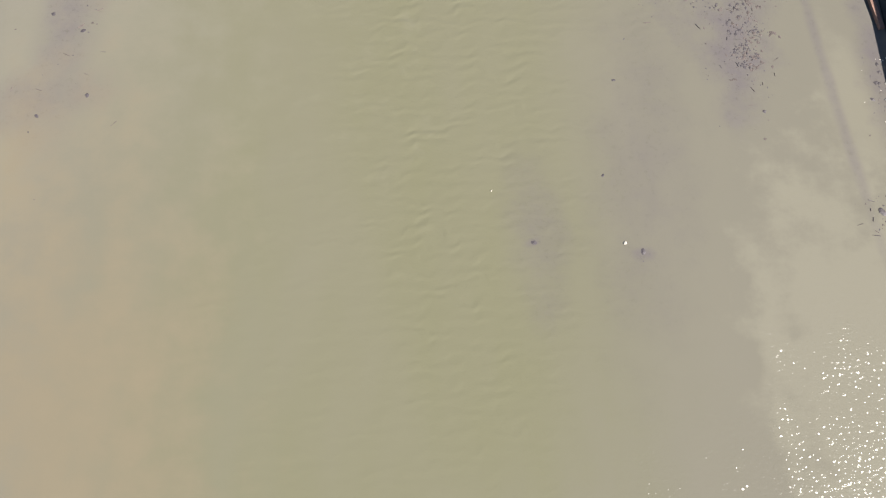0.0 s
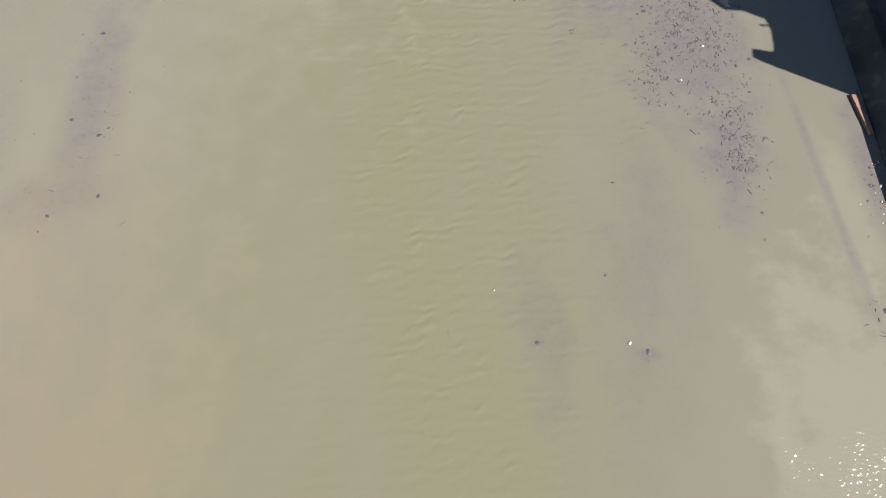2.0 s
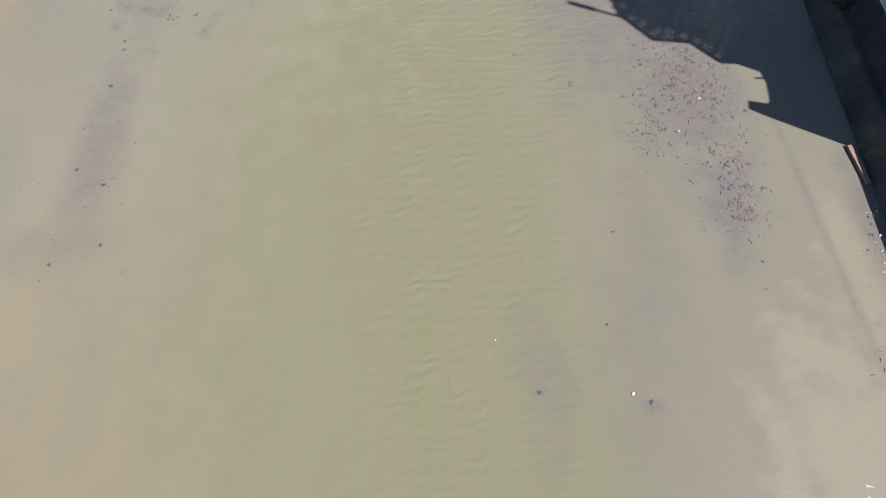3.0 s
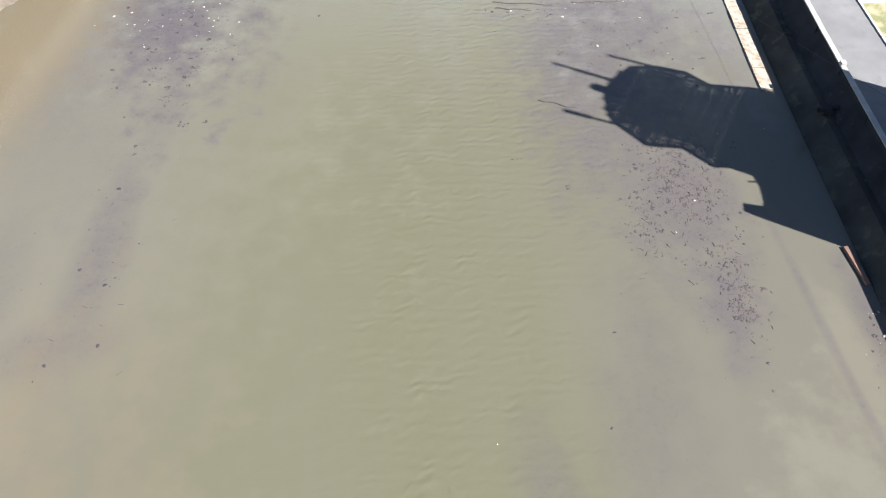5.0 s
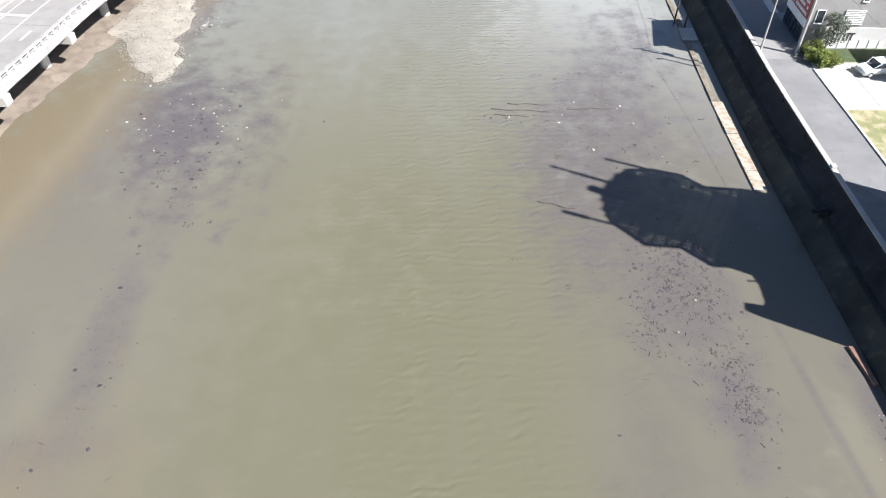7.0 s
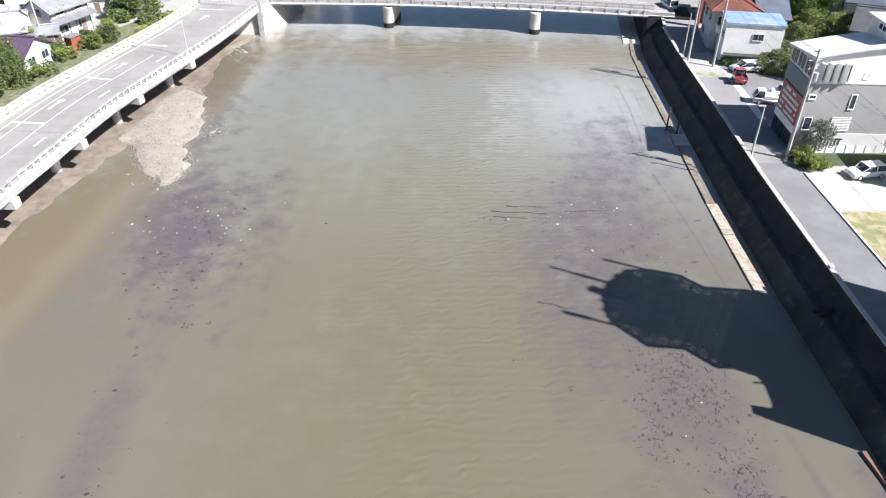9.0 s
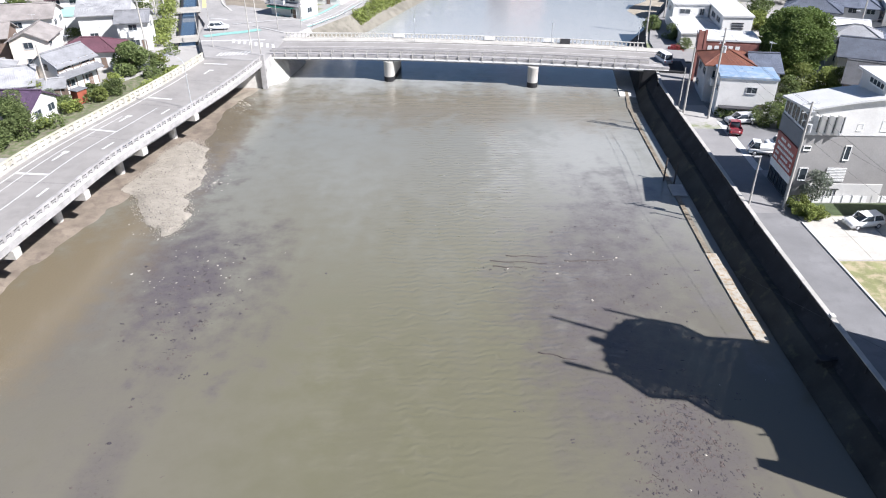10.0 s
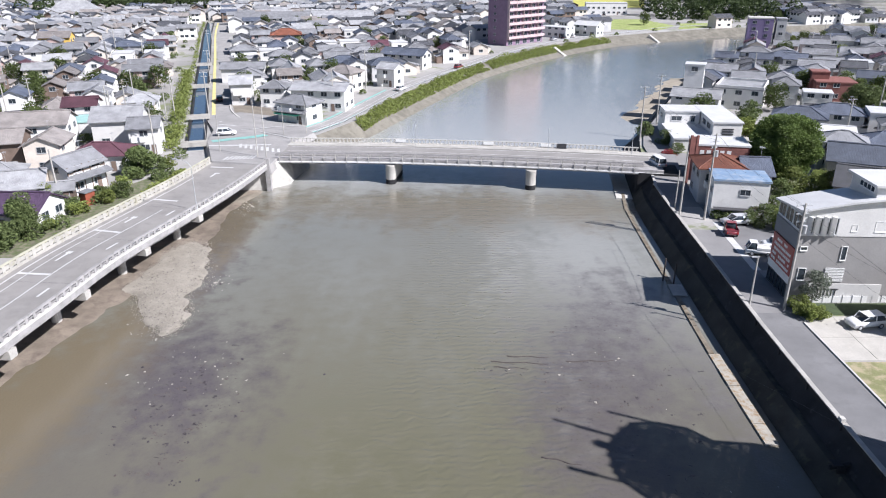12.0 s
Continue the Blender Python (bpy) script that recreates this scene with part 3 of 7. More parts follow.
tagged(obj("mud_flat", bm, M_MUD), "wet brown mud flat beneath the viaduct", "mud", kind="structure")
bm = bmesh.new()
rows = []
GRAVEL = [(69.7, -32.4, -31.3), (71.6, -34.2, -30.8), (74.5, -36.8, -30.3), (77, -38.3, -31.4), (79.5, -39.6, -32.6), (80.8, -41.4, -32.4), (82.5, -43.2, -31.6), (86.7, -42.2, -31.8), (90, -42.0, -32.8), (94, -42.3, -34.2), (96.8, -41.6, -35.4), (98.2, -39.8, -38.2)]
gl = smooth_path([(x0, y) for y, x0, _ in GRAVEL], 1.0)
gr = smooth_path([(x1, y) for y, _, x1 in GRAVEL], 1.0)
for i in range(60):
    a, _ = along(gl, length_of(gl) * i / 59)
    b, _ = along(gr, length_of(gr) * i / 59)
    row = []
    for j in range(15):
        t = j / 14
        p = a.lerp(b, t)
        w = noise.noise(Vector((p.x * 0.6, p.y * 0.6, 1.0)))
        w2 = noise.noise(Vector((p.x * 0.3, p.y * 0.3, 8.0)))
        row.append(bm.verts.new((p.x + 0.7 * w + 1.1 * w2, p.y + 0.5 * w + 0.8 * w2, -0.1 + 0.5 * math.sin(math.pi * t) ** 0.6 * math.sin(math.pi * (i + 0.5) / 60) ** 0.4 + 0.06 * w)))
    rows.append(row)
for a, b in zip(rows, rows[1:]):
    for j in range(14):
        bm.faces.new((a[j], a[j + 1], b[j + 1], b[j])).smooth = True
tagged(obj("gravel_bar", bm, M_GRAVEL), "pale dry gravel bar in the river", "gravel", kind="structure")


bm = bmesh.new()
rows = []
for i in range(24):
    t = i / 23
    a = Vector((-37.6, 112.6)).lerp(Vector((-33.4, 122.4)), t)
    half = 1.5 * math.sin(math.pi * (0.12 + 0.8 * t)) ** 0.8
    row = []
    for j in range(9):
        s = j / 4 - 1
        w = noise.noise(Vector((a.x + s * 2, a.y * 0.7, 9.0)))
        row.append(bm.verts.new((a.x + s * half * 0.9 + 0.5 * w, a.y - s * half * 0.3 + 0.4 * w, -0.08 + 0.34 * (1 - s * s) * math.sin(math.pi * (0.05 + 0.9 * t)) + 0.06 * w)))
    rows.append(row)
for a, b in zip(rows, rows[1:]):
    for j in range(8):
        bm.faces.new((a[j], a[j + 1], b[j + 1], b[j])).smooth = True
tagged(obj("mud_spit", bm, M_SAND), "low pinkish spit of sand beside the abutment", "sand", kind="structure")


def pebble(bm, p, r, rng, mi=0, flat=1.0):
    """One rough stone of 8 corners, flattened and turned."""
    m = pose(*p, rng.uniform(0, 360) if flat == 1.0 else rng.uniform(-8, 8), rng.uniform(-20, 20) * flat, rng.uniform(0, 360))
    s = (r * rng.uniform(0.7, 1.3), r * rng.uniform(0.6, 1.0), r * rng.uniform(0.4, 0.7) * flat)
    pts = [(1, 0, 0), (-1, 0, 0), (0.1, 1, 0), (0, -1, 0.1), (0, 0.1, 1), (0, 0, -1)]
    vs = [bm.verts.new(m @ Vector([c * k * rng.uniform(0.75, 1.2) for c, k in zip(q, s)])) for q in pts]
    for f in ((0, 2, 4), (2, 1, 4), (1, 3, 4), (3, 0, 4), (2, 0, 5), (1, 2, 5), (3, 1, 5), (0, 3, 5)):
        bm.faces.new([vs[i] for i in f]).material_index = mi


def twig(bm, x, y, z, length, r, rng, mi=0):
    a = rng.uniform(0, 2 * math.pi)
    d = Vector((math.cos(a), math.sin(a), rng.uniform(-0.05, 0.15))) * length / 2
    tube(bm, Vector((x, y, z)) - d, Vector((x, y, z)) + d, r, r * 0.6, 5, mi)


rng = random.Random(11)
M_STONE_WET = surface("sunken_stone", (0.050, 0.043, 0.046), 0.6, 0.3, 2.0, 14, 0.3)
M_LITTER = surface("leaf_litter", (0.080, 0.064, 0.058), 0.85, 0.35, 2.0, 14, 0.3)
bm = bmesh.new()
for k in range(9500):
    t = rng.random()
    a, _ = along(gl, length_of(gl) * t)
    b, _ = along(gr, length_of(gr) * t)
    p = a.lerp(b, 0.5 + 0.5 * (1 if rng.random() < 0.5 else -1) * rng.random() ** 0.8)
    u = abs((p - a).length / max(0.1, (b - a).length))
    z = -0.05 + 0.5 * max(0.02, math.sin(math.pi * u)) ** 0.6 * math.sin(math.pi * min(0.99, max(0.01, t))) ** 0.4
    pebble(bm, (p.x + rng.gauss(0, 0.4), p.y + rng.gauss(0, 0.5), z), rng.uniform(0.03, 0.085), rng, 0 if rng.random() < 0.88 else 1)
tagged(obj("gravel_stones", bm, (M_STONE, M_STONE_DARK)), "pale sun-bleached river stones on the gravel bar", "stones", kind="stuff")
# scattered stones and sticks on the mud banks just under the water
bm = bmesh.new()
for cx, cy, sx, sy, n, pale in ((-25.5, 58.0, 3.4, 5.0, 150, 0.04), (-25.5, 62, 3.4, 3, 70, 0.6), (-30.2, 83.2, 0.7, 1.4, 60, 0.7), (-33.4, 72.0, 1.6, 1.6, 60, 0.5), (-36, 100, 2.2, 6, 160, 0.3), (-33.5, 113.5, 1.0, 2.2, 120, 0.75), (18.8, 38.6, 1.9, 2.6, 300, 0.0), (20.2, 29.0, 1.1, 3.0, 120, 0.0), (15.2, 34.0, 0.9, 1.6, 60, 0.0), (14.9, 32.5, 0.8, 1.4, 22, 0.0), (18.6, 33.0, 2.2, 3.5, 90, 0.0), (17.0, 62.0, 4.6, 9.0, 220, 0.10), (12, 62.5, 5, 1.0, 60, 0.15), (29.0, 24.0, 0.5, 1.6, 60, 0.3), (27.3, 15.3, 0.5, 0.7, 25, 0.0), (60, 212, 6, 18, 200, 0.3), (-25, 30, 2.2, 6, 50, 0.0)):
    for k in range(n):
        x, y = rng.gauss(cx, sx), rng.gauss(cy, sy)
        if x > 29.9 and y < 120:
            continue
        r = rng.uniform(0.035, 0.10) if rng.random() < 0.85 else rng.uniform(0.10, 0.22)
        if pale > 0.5:
            r *= 1.5
        if rng.random() < (0.22 if pale == 0 else 0.12) and pale < 0.3:
            twig(bm, x, y, 0.01, rng.uniform(0.15, 0.5), rng.uniform(0.018, 0.032), rng, 1 + (rng.random() < 0.6))
        else:
            pebble(bm, (x, y, 0.0), r, rng, 0 if rng.random() < pale else 1 + (rng.random() < 0.5), 0.35)
# litter lies in loose clumps on the near bank
for cx, cy, sx, sy, n in ((18.8, 38.6, 1.8, 2.4, 120), (20.3, 29.0, 0.9, 2.8, 46), (20.6, 26.6, 0.5, 0.8, 14), (15.2, 33.5, 0.7, 1.6, 12), (17.5, 60.0, 5.0, 8.0, 50), (-25.0, 55.0, 3.0, 5.0, 60)):
    for k in range(n):
        x, y, wide = rng.gauss(cx, sx), rng.gauss(cy, sy), rng.uniform(0.08, 0.32)
        mi = 1 + (rng.random() < 0.55)
        for j in range(rng.randint(3, 8)):
            pebble(bm, (x + rng.gauss(0, wide), y + rng.gauss(0, wide * 0.7), 0.0), rng.uniform(0.05, 0.15), rng, mi, 0.3)
tagged(obj("river_debris", bm, (M_STONE, M_STONE_DARK, M_LITTER)), "dark stones, leaves and twigs strewn over the shallows", "debris", kind="stuff")


def stone(x, y, r, mat, label, seed):
    g = random.Random(seed)
    bm = bmesh.new()
    bmesh.ops.create_icosphere(bm, subdivisions=2, radius=r)
    for v in bm.verts:
        v.co *= 1 + 0.35 * noise.noise(v.co * 2.2 / r + Vector((seed, 0, 0)))
        v.co.z *= 0.5 if mat is M_STONE else 0.22
        v.co.y *= 0.7
    return tagged(obj("stone", bm, mat), label, "stone", "stones in the shallows"), g


for i, (x, y, r, pale) in enumerate(((5.7, 13.5, 0.32, 0), (11.2, 13.45, 0.22, 1), (12.25, 12.9, 0.36, 0), (12.2, 12.3, 0.14, 0), (11.4, 24.7, 0.24, 0), (10.2, 17.9, 0.22, 0), (-22.8, 23.7, 0.3, 0), (-25.8, 22.2, 0.28, 0), (-23.8, 28.6, 0.32, 0), (3.2, 16.9, 0.1, 1), (14.6, 56.5, 0.28, 1), (13.8, 65.2, 0.25, 1), (18.6, 64.4, 0.3, 1), (-12.4, 61.5, 0.3, 0), (17.3, 33.4, 0.16, 1), (19.4, 36.6, 0.18, 1), (29.3, 24.4, 0.25, 1), (29.0, 23.2, 0.2, 1), (27.2, 15.4, 0.5, 0), (-25.5, 37.9, 0.35, 0))):
    o, _ = stone(x, y, r * 0.62, M_STONE if pale else M_STONE_WET, "pale stone standing out of the shallow water" if pale else "dark wet stone lying in the shallow water", i + 1)
    o.matrix_basis = pose(x, y, 0.0 if pale else -0.015, 0, 0, i * 47)
# a long weathered timber at the foot of the wall
bm = bmesh.new()
box(bm, -1.7, 1.7, -0.16, 0.16, 0.0, 0.26)
bmesh.ops.bevel(bm, geom=bm.edges[:], offset=0.03, segments=1)
M_TIMBER = surface("timber", (0.20, 0.115, 0.085), 0.8, 0.25, 1.5, 14, 0.3)
M_DARKWOOD = surface("wet_timber", (0.060, 0.050, 0.045), 0.7, 0.3, 1.5, 14, 0.3)
tagged(obj("timber", bm, M_TIMBER), "reddish-brown squared timber at the wall's foot", "timber").matrix_basis = pose(29.5, 30.2, -0.02, 0, 0, 97)
# sunken branches
for x, y, l, rz in ((8.0, 63.6, 6.0, -4), (9.0, 64.8, 4.5, -3), (7.0, 62.6, 3.6, -5), (15.5, 63.9, 5.0, 2), (10.0, 48.0, 3.4, -20)):
    bm = bmesh.new()
    rings = []
    for k in range(9):
        cx, cy, r = l * (k / 8 - 0.5), 0.10 * math.sin(k * 1.3 + x), 0.11 - 0.006 * k
        rings.append([bm.verts.new((cx, cy + r * math.cos(a * math.pi / 3), r * math.sin(a * math.pi / 3))) for a in range(6)])
    for r0, r1 in zip(rings, rings[1:]):
        for a in range(6):
            bm.faces.new((r0[a], r1[a], r1[(a + 1) % 6], r0[(a + 1) % 6]))
    bm.faces.new(rings[0]), bm.faces.new(rings[-1][::-1])
    tagged(obj("branch", bm, M_DARKWOOD), "long dark branch lying in the shallows", "branch", "sunken branches").matrix_basis = pose(x, y, -0.03, 0, 0, rz)
# mooring posts by the wall
for x, y, h in ((28.9, 83.6, 3.2), (30.0, 82.6, 3.0)):
    bm = bmesh.new()
    tube(bm, (0, 0, -1), (0.15, 0.2, h), 0.12, 0.10, 8)
    tagged(obj("mooring_post", bm, M_DARKWOOD), "dark leaning mooring post by the river wall", "post", "mooring posts").matrix_basis = pose(x, y, 0)
bm = bmesh.new()
box(bm, -0.9, 0.9, -1.6, 1.6, 0.05, 0.2)
tagged(obj("landing_slab", bm, M_CONC), "grey concrete landing at the river wall's foot", "landing").matrix_basis = pose(29.9, 80.6, 0, 0, 0, -4)

bm = bmesh.new()
box(bm, -1.4, 1.4, -8.5, 8.5, -0.2, 0.16)
bmesh.ops.bevel(bm, geom=bm.edges[:], offset=0.04, segments=1)
tagged(obj("landing_slab", bm, M_CONC_PALE), "broad pale concrete apron below the bridge end", "landing").matrix_basis = pose(33.0, 125.5, 0, 0, 0, -8)

# ---- bridge over the river ----
BRIDGE = smooth_path([(-31.6, 127.2, 4.7), (-12.2, 126.4, 4.7), (3.1, 124.7, 4.7), (20.4, 122.1, 4.7), (38.8, 118.9, 4.5)], 4.0)
bl = length_of(BRIDGE)
SHORT = [along(BRIDGE, (bl - 3.5) * k / 20)[0] for k in range(21)]
bridge = empty("bridge", label="low concrete girder bridge on two round-ended piers", category="bridge")
bm = bmesh.new()
sweep(bm, BRIDGE, [(-1.6, -0.35), (-1.6, 0), (-12, 0), (-12, -0.35), (-10.5, -0.4), (-10.5, -1.0), (-9.8, -1.0), (-9.8, -0.4), (-7.4, -0.4), (-7.4, -1.0), (-6.7, -1.0), (-6.7, -0.4), (-4.2, -0.4), (-4.2, -1.0), (-3.5, -1.0), (-3.5, -0.4)])
part("deck", bm, M_FASCIA, bridge)
bm = bmesh.new()
sweep(bm, BRIDGE, [(-2.3, 0.004), (-2.3, 0.05), (-9.2, 0.05), (-9.2, 0.004)])
part("carriageway", bm, M_VIA, bridge, "worn pale asphalt carriageway")
bm = bmesh.new()
sweep(bm, BRIDGE, [(0.0, -0.85), (0.0, -0.55), (0.0, 0.1), (-1.45, 0.1), (-1.45, -0.15), (-0.3, -0.2), (-0.3, -0.85)])
part("footway", bm, M_FASCIA, bridge, "grey footway beam with steel edge")
bm = bmesh.new()
sweep(bm, BRIDGE, [(0.02, -0.62), (0.16, -0.62), (0.16, -0.4), (0.02, -0.4)])
part("edge_pipe", bm, M_WHITE, bridge, "pale pipe along the footway edge")
bm = bmesh.new()
sweep(bm, BRIDGE, [(-12.0, 0.004), (-12.0, 0.15), (-9.4, 0.15), (-9.4, 0.004)])
part("pavement", bm, M_CONC, bridge, "pale concrete pavement")
for o, z0, z1, w, m in ((-0.15, 0.95, 1.03, 0.12, M_FASCIA), (-0.15, 0.50, 0.58, 0.06, M_FASCIA), (-0.15, 0.74, 0.80, 0.06, M_FASCIA), (-1.9, 0.55, 0.75, 0.2, M_FASCIA), (-11.8, 0.95, 1.1, 0.25, M_CONC_PALE), (-11.8, 0.152, 0.3, 0.25, M_CONC_PALE)):
    bm = bmesh.new()
    sweep(bm, SHORT, [(o - w / 2, z0), (o - w / 2, z1), (o + w / 2, z1), (o + w / 2, z0)])
    part("rail", bm, m, bridge)
me_c = bpy.data.meshes.new("baluster")
bm = bmesh.new()
box(bm, -0.1, 0.1, -0.08, 0.08, 0.3, 0.95)
bm.to_mesh(me_c)
bm.free()
me_c.materials.append(M_CONC_PALE)
me_d = bpy.data.meshes.new("bracket")
bm = bmesh.new()
box(bm, -0.07, 0.07, -0.16, 0.03, -0.8, 0.3)
box(bm, -0.05, 0.05, 0.10, 0.2, 0.1, 0.95)
bm.to_mesh(me_d)
bm.free()
me_d.materials.append(M_CONC)
me_e = bpy.data.meshes.new("guard_post")
bm = bmesh.new()
box(bm, -0.09, 0.09, 1.82, 1.98, 0.0, 0.56)
bm.to_mesh(me_e)
bm.free()
me_e.materials.append(M_CONC)
k = 0.4
while k < bl - 3.6:
    p, a = along(BRIDGE, k)
    q = pose(p.x, p.y, p.z, 0, 0, math.degrees(a))
    o = new("baluster", me_c)
    o.parent, o.matrix_basis = bridge, q @ pose(0, 11.8, 0)
    k += 0.75
k = 0.8
while k < bl - 3.6:
    p, a = along(BRIDGE, k)
    q = pose(p.x, p.y, p.z, 0, 0, math.degrees(a))
    for me in (me_d, me_e):
        o = new(me.name.split(".")[0], me)
        o.parent, o.matrix_basis = bridge, q
    k += 2.1
for x, y, tilt in ((-10.0, 125.6, 0.13), (15.9, 121.8, 0.13)):
    bm = bmesh.new()
    n = 12
    rings = []
    for z in (-1.5, 0.9, 0.95, 3.4, 3.72):
        ring = []
        rr = 0.95 if z < 3.5 else 1.05
        for k in range(n + 1):
            a = math.pi + math.pi * k / n
            ring.append((x + rr * math.cos(a), y + 1.25 + rr * math.sin(a), z))
        for k in range(n + 1):
            a = math.pi * k / n
            ring.append((x + 7 * tilt + rr * math.cos(a), y + 7.5 + rr * math.sin(a), z))
        rings.append([bm.verts.new(p) for p in ring])
    c = len(rings[0])
    for r0, r1 in zip(rings, rings[1:]):
        for k in range(c):
            f = bm.faces.new((r0[k], r0[(k + 1) % c], r1[(k + 1) % c], r1[k]))
            f.material_index = 1 if r0 is rings[0] else 0
            f.smooth = True
    bm.faces.new(rings[-1])
    part("pier", bm, (M_CONC, M_CONC_DARK), bridge, "pale round-ended pier with a dark waterline")
paint(BRIDGE, 1, bl - 1, -5.7, 0.14, parent=bridge)
paint(BRIDGE, 1, bl - 1, -2.8, 0.14, parent=bridge)
paint(BRIDGE, 1, bl - 1, -8.8, 0.14, parent=bridge)
for k in (22.0, 39.0, 50.0):
    p, a = along(BRIDGE, k)
    bm = bmesh.new()
    box(bm, -1.0, 1.0, 11.60, 11.66, 0.4, 1.0)
    part("sign_board", bm, M_WHITE, bridge, "pale sign board on the parapet").matrix_basis = pose(p.x, p.y, p.z, 0, 0, math.degrees(a))

p, a = along(BRIDGE, 53.0)
bm = bmesh.new()
box(bm, -0.9, 0.9, 11.45, 11.6, 0.2, 1.15)
part("notice_board", bm, M_DARK, bridge, "black notice board on the parapet").matrix_basis = pose(p.x, p.y, p.z, 0, 0, math.degrees(a))
for k in (25.0, 50.5, 66.0):
    p, a = along(BRIDGE, k)
    post = empty("street_lamp", pose(p.x, p.y, p.z, 0, 0, math.degrees(a)) @ pose(0, 9.6, 0.15), "short slim street lamp on the bridge pavement", "street lamp", "street lamps")
    bm = bmesh.new()
    tube(bm, (0, 0, 0), (0, 0, 4.0), 0.06, 0.045, 8)
    part("pole", bm, M_METAL, post)
    bm = bmesh.new()
    tube(bm, (0, 0, 4.0), (0, 0, 4.35), 0.14, 0.1, 10)
    part("lamp_head", bm, M_METAL, post)

# abutment where both decks meet
bm = bmesh.new()
foot = [(-37.2, 121.6), (-32.0, 122.9), (-28.3, 126.8), (-26.5, 138.7), (-37.2, 138.7)]
head = [(-37.2, 121.9), (-31.8, 123.2), (-31.2, 126.1), (-31.0, 138.7), (-37.2, 138.7)]
lo = [bm.verts.new((x, y, -1.0)) for x, y in foot]
up = [bm.verts.new((x, y, 4.3)) for x, y in head]
for k in range(5):
    bm.faces.new((lo[k], lo[(k + 1) % 5], up[(k + 1) % 5], up[k]))
bm.faces.new(up)
abutment = tagged(obj("abutment", bm, M_CONC), "pale sloping concrete bridge abutment", "abutment", kind="structure")
bm = bmesh.new()
box(bm, -32.35, -31.5, 122.0, 122.85, -0.8, 6.1)
bmesh.ops.bevel(bm, geom=bm.edges[:], offset=0.04, segments=1)
part("corner_post", bm, M_FASCIA, abutment, "grey concrete corner post at the parapet end")
bm = bmesh.new()
# shares the river wall's concrete, so shade is put into its colour too
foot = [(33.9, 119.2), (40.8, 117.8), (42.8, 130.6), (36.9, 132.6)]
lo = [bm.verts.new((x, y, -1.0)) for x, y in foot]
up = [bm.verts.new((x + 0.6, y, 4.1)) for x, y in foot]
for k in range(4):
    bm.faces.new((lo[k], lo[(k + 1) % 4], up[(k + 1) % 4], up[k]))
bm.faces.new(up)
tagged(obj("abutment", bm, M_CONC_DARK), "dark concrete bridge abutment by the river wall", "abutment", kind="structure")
# junction on made ground
bm = bmesh.new()
ring = [(-31.6, 122.9), (-30.8, 139.2), (-28.1, 148.9), (-30.6, 155.0), (-38.8, 169.3), (-51.0, 175.4), (-59.2, 171.4), (-51.0, 153.0), (-48.5, 140.8), (-43.0, 125.5)]
c = Vector((-40.8, 142.8))
lo = [bm.verts.new((*(Vector(p) + (Vector(p) - c).normalized() * 0.8), LAND - 0.2)) for p in ring]
z_of = lambda p: 4.8 if p[1] < 142 else 4.8 - min(1.0, (p[1] - 142) / 24) * 1.36
up = [bm.verts.new((*p, z_of(p))) for p in ring]
mid = bm.verts.new((c.x, c.y, 4.78))
for k in range(len(ring)):
    j = (k + 1) % len(ring)
    bm.faces.new((lo[k], lo[j], up[j], up[k]))
    bm.faces.new((up[k], up[j], mid))
bmesh.ops.recalc_face_normals(bm, faces=bm.faces)
tagged(obj("road", bm, M_ASPH_LIGHT), "pale asphalt junction at the bridge head", "road", kind="structure")

# ---- town: materials ----


def roof_mat(name, colour, rough=0.6, ridge=3.5):
    """Tiled roof: courses of tiles as fine relief across the slope, weathered in patches."""
    m = surface(name, colour, rough, 0.22, 0.5, 8, 0.0, rand=0.22, stain=tuple(v * 0.6 for v in colour), stain_at=(0.55, 0.8))
    n, l = m.node_tree.nodes, m.node_tree.links
    w = n.new("ShaderNodeTexWave")
    w.inputs["Scale"].default_value, w.inputs["Distortion"].default_value = ridge, 0.3
    w.bands_direction = "X"
    t = n.new("ShaderNodeTexCoord")
    l.new(t.outputs["Object"], w.inputs["Vector"])
    b = n.new("ShaderNodeBump")
    b.inputs["Strength"].default_value, b.inputs["Distance"].default_value = 0.5, 0.08
    l.new(w.outputs["Fac"], b.inputs["Height"])
    l.new(b.outputs["Normal"], n["Principled BSDF"].inputs["Normal"])
    return m


R_GREY = roof_mat("grey_tile", (0.225, 0.228, 0.238))
R_SILVER = roof_mat("silver_tile", (0.335, 0.337, 0.345))
R_BLUE = roof_mat("blue_grey_tile", (0.095, 0.11, 0.145))
R_DARK = roof_mat("dark_tile", (0.075, 0.077, 0.085))
R_BROWN = roof_mat("brown_tile", (0.255, 0.232, 0.218))
R_MAROON = roof_mat("maroon_tile", (0.11, 0.05, 0.065))
R_RED = roof_mat("orange_tile", (0.21, 0.08, 0.05))
R_WHITE = surface("white_metal_roof", (0.57, 0.57, 0.565), 0.45, 0.08, 0.4, 6, 0.1, stain=(0.55, 0.54, 0.52), stain_at=(0.6, 0.8))
R_PALEBLUE = surface("blue_sheet_roof", (0.20, 0.29, 0.41), 0.5, 0.15, 0.35, 6, 0.1, stain=(0.36, 0.40, 0.45), stain_at=(0.5, 0.68))
W_WHITE = surface("white_render", (0.69, 0.68, 0.655), 0.85, 0.07, 0.5, 7, 0.1, rand=0.12, stain=(0.56, 0.54, 0.50), stain_at=(0.6, 0.85))
W_CREAM = surface("cream_render", (0.62, 0.56, 0.49), 0.85, 0.1, 0.5, 7, 0.1, rand=0.15, stain=(0.44, 0.38, 0.31), stain_at=(0.6, 0.85))
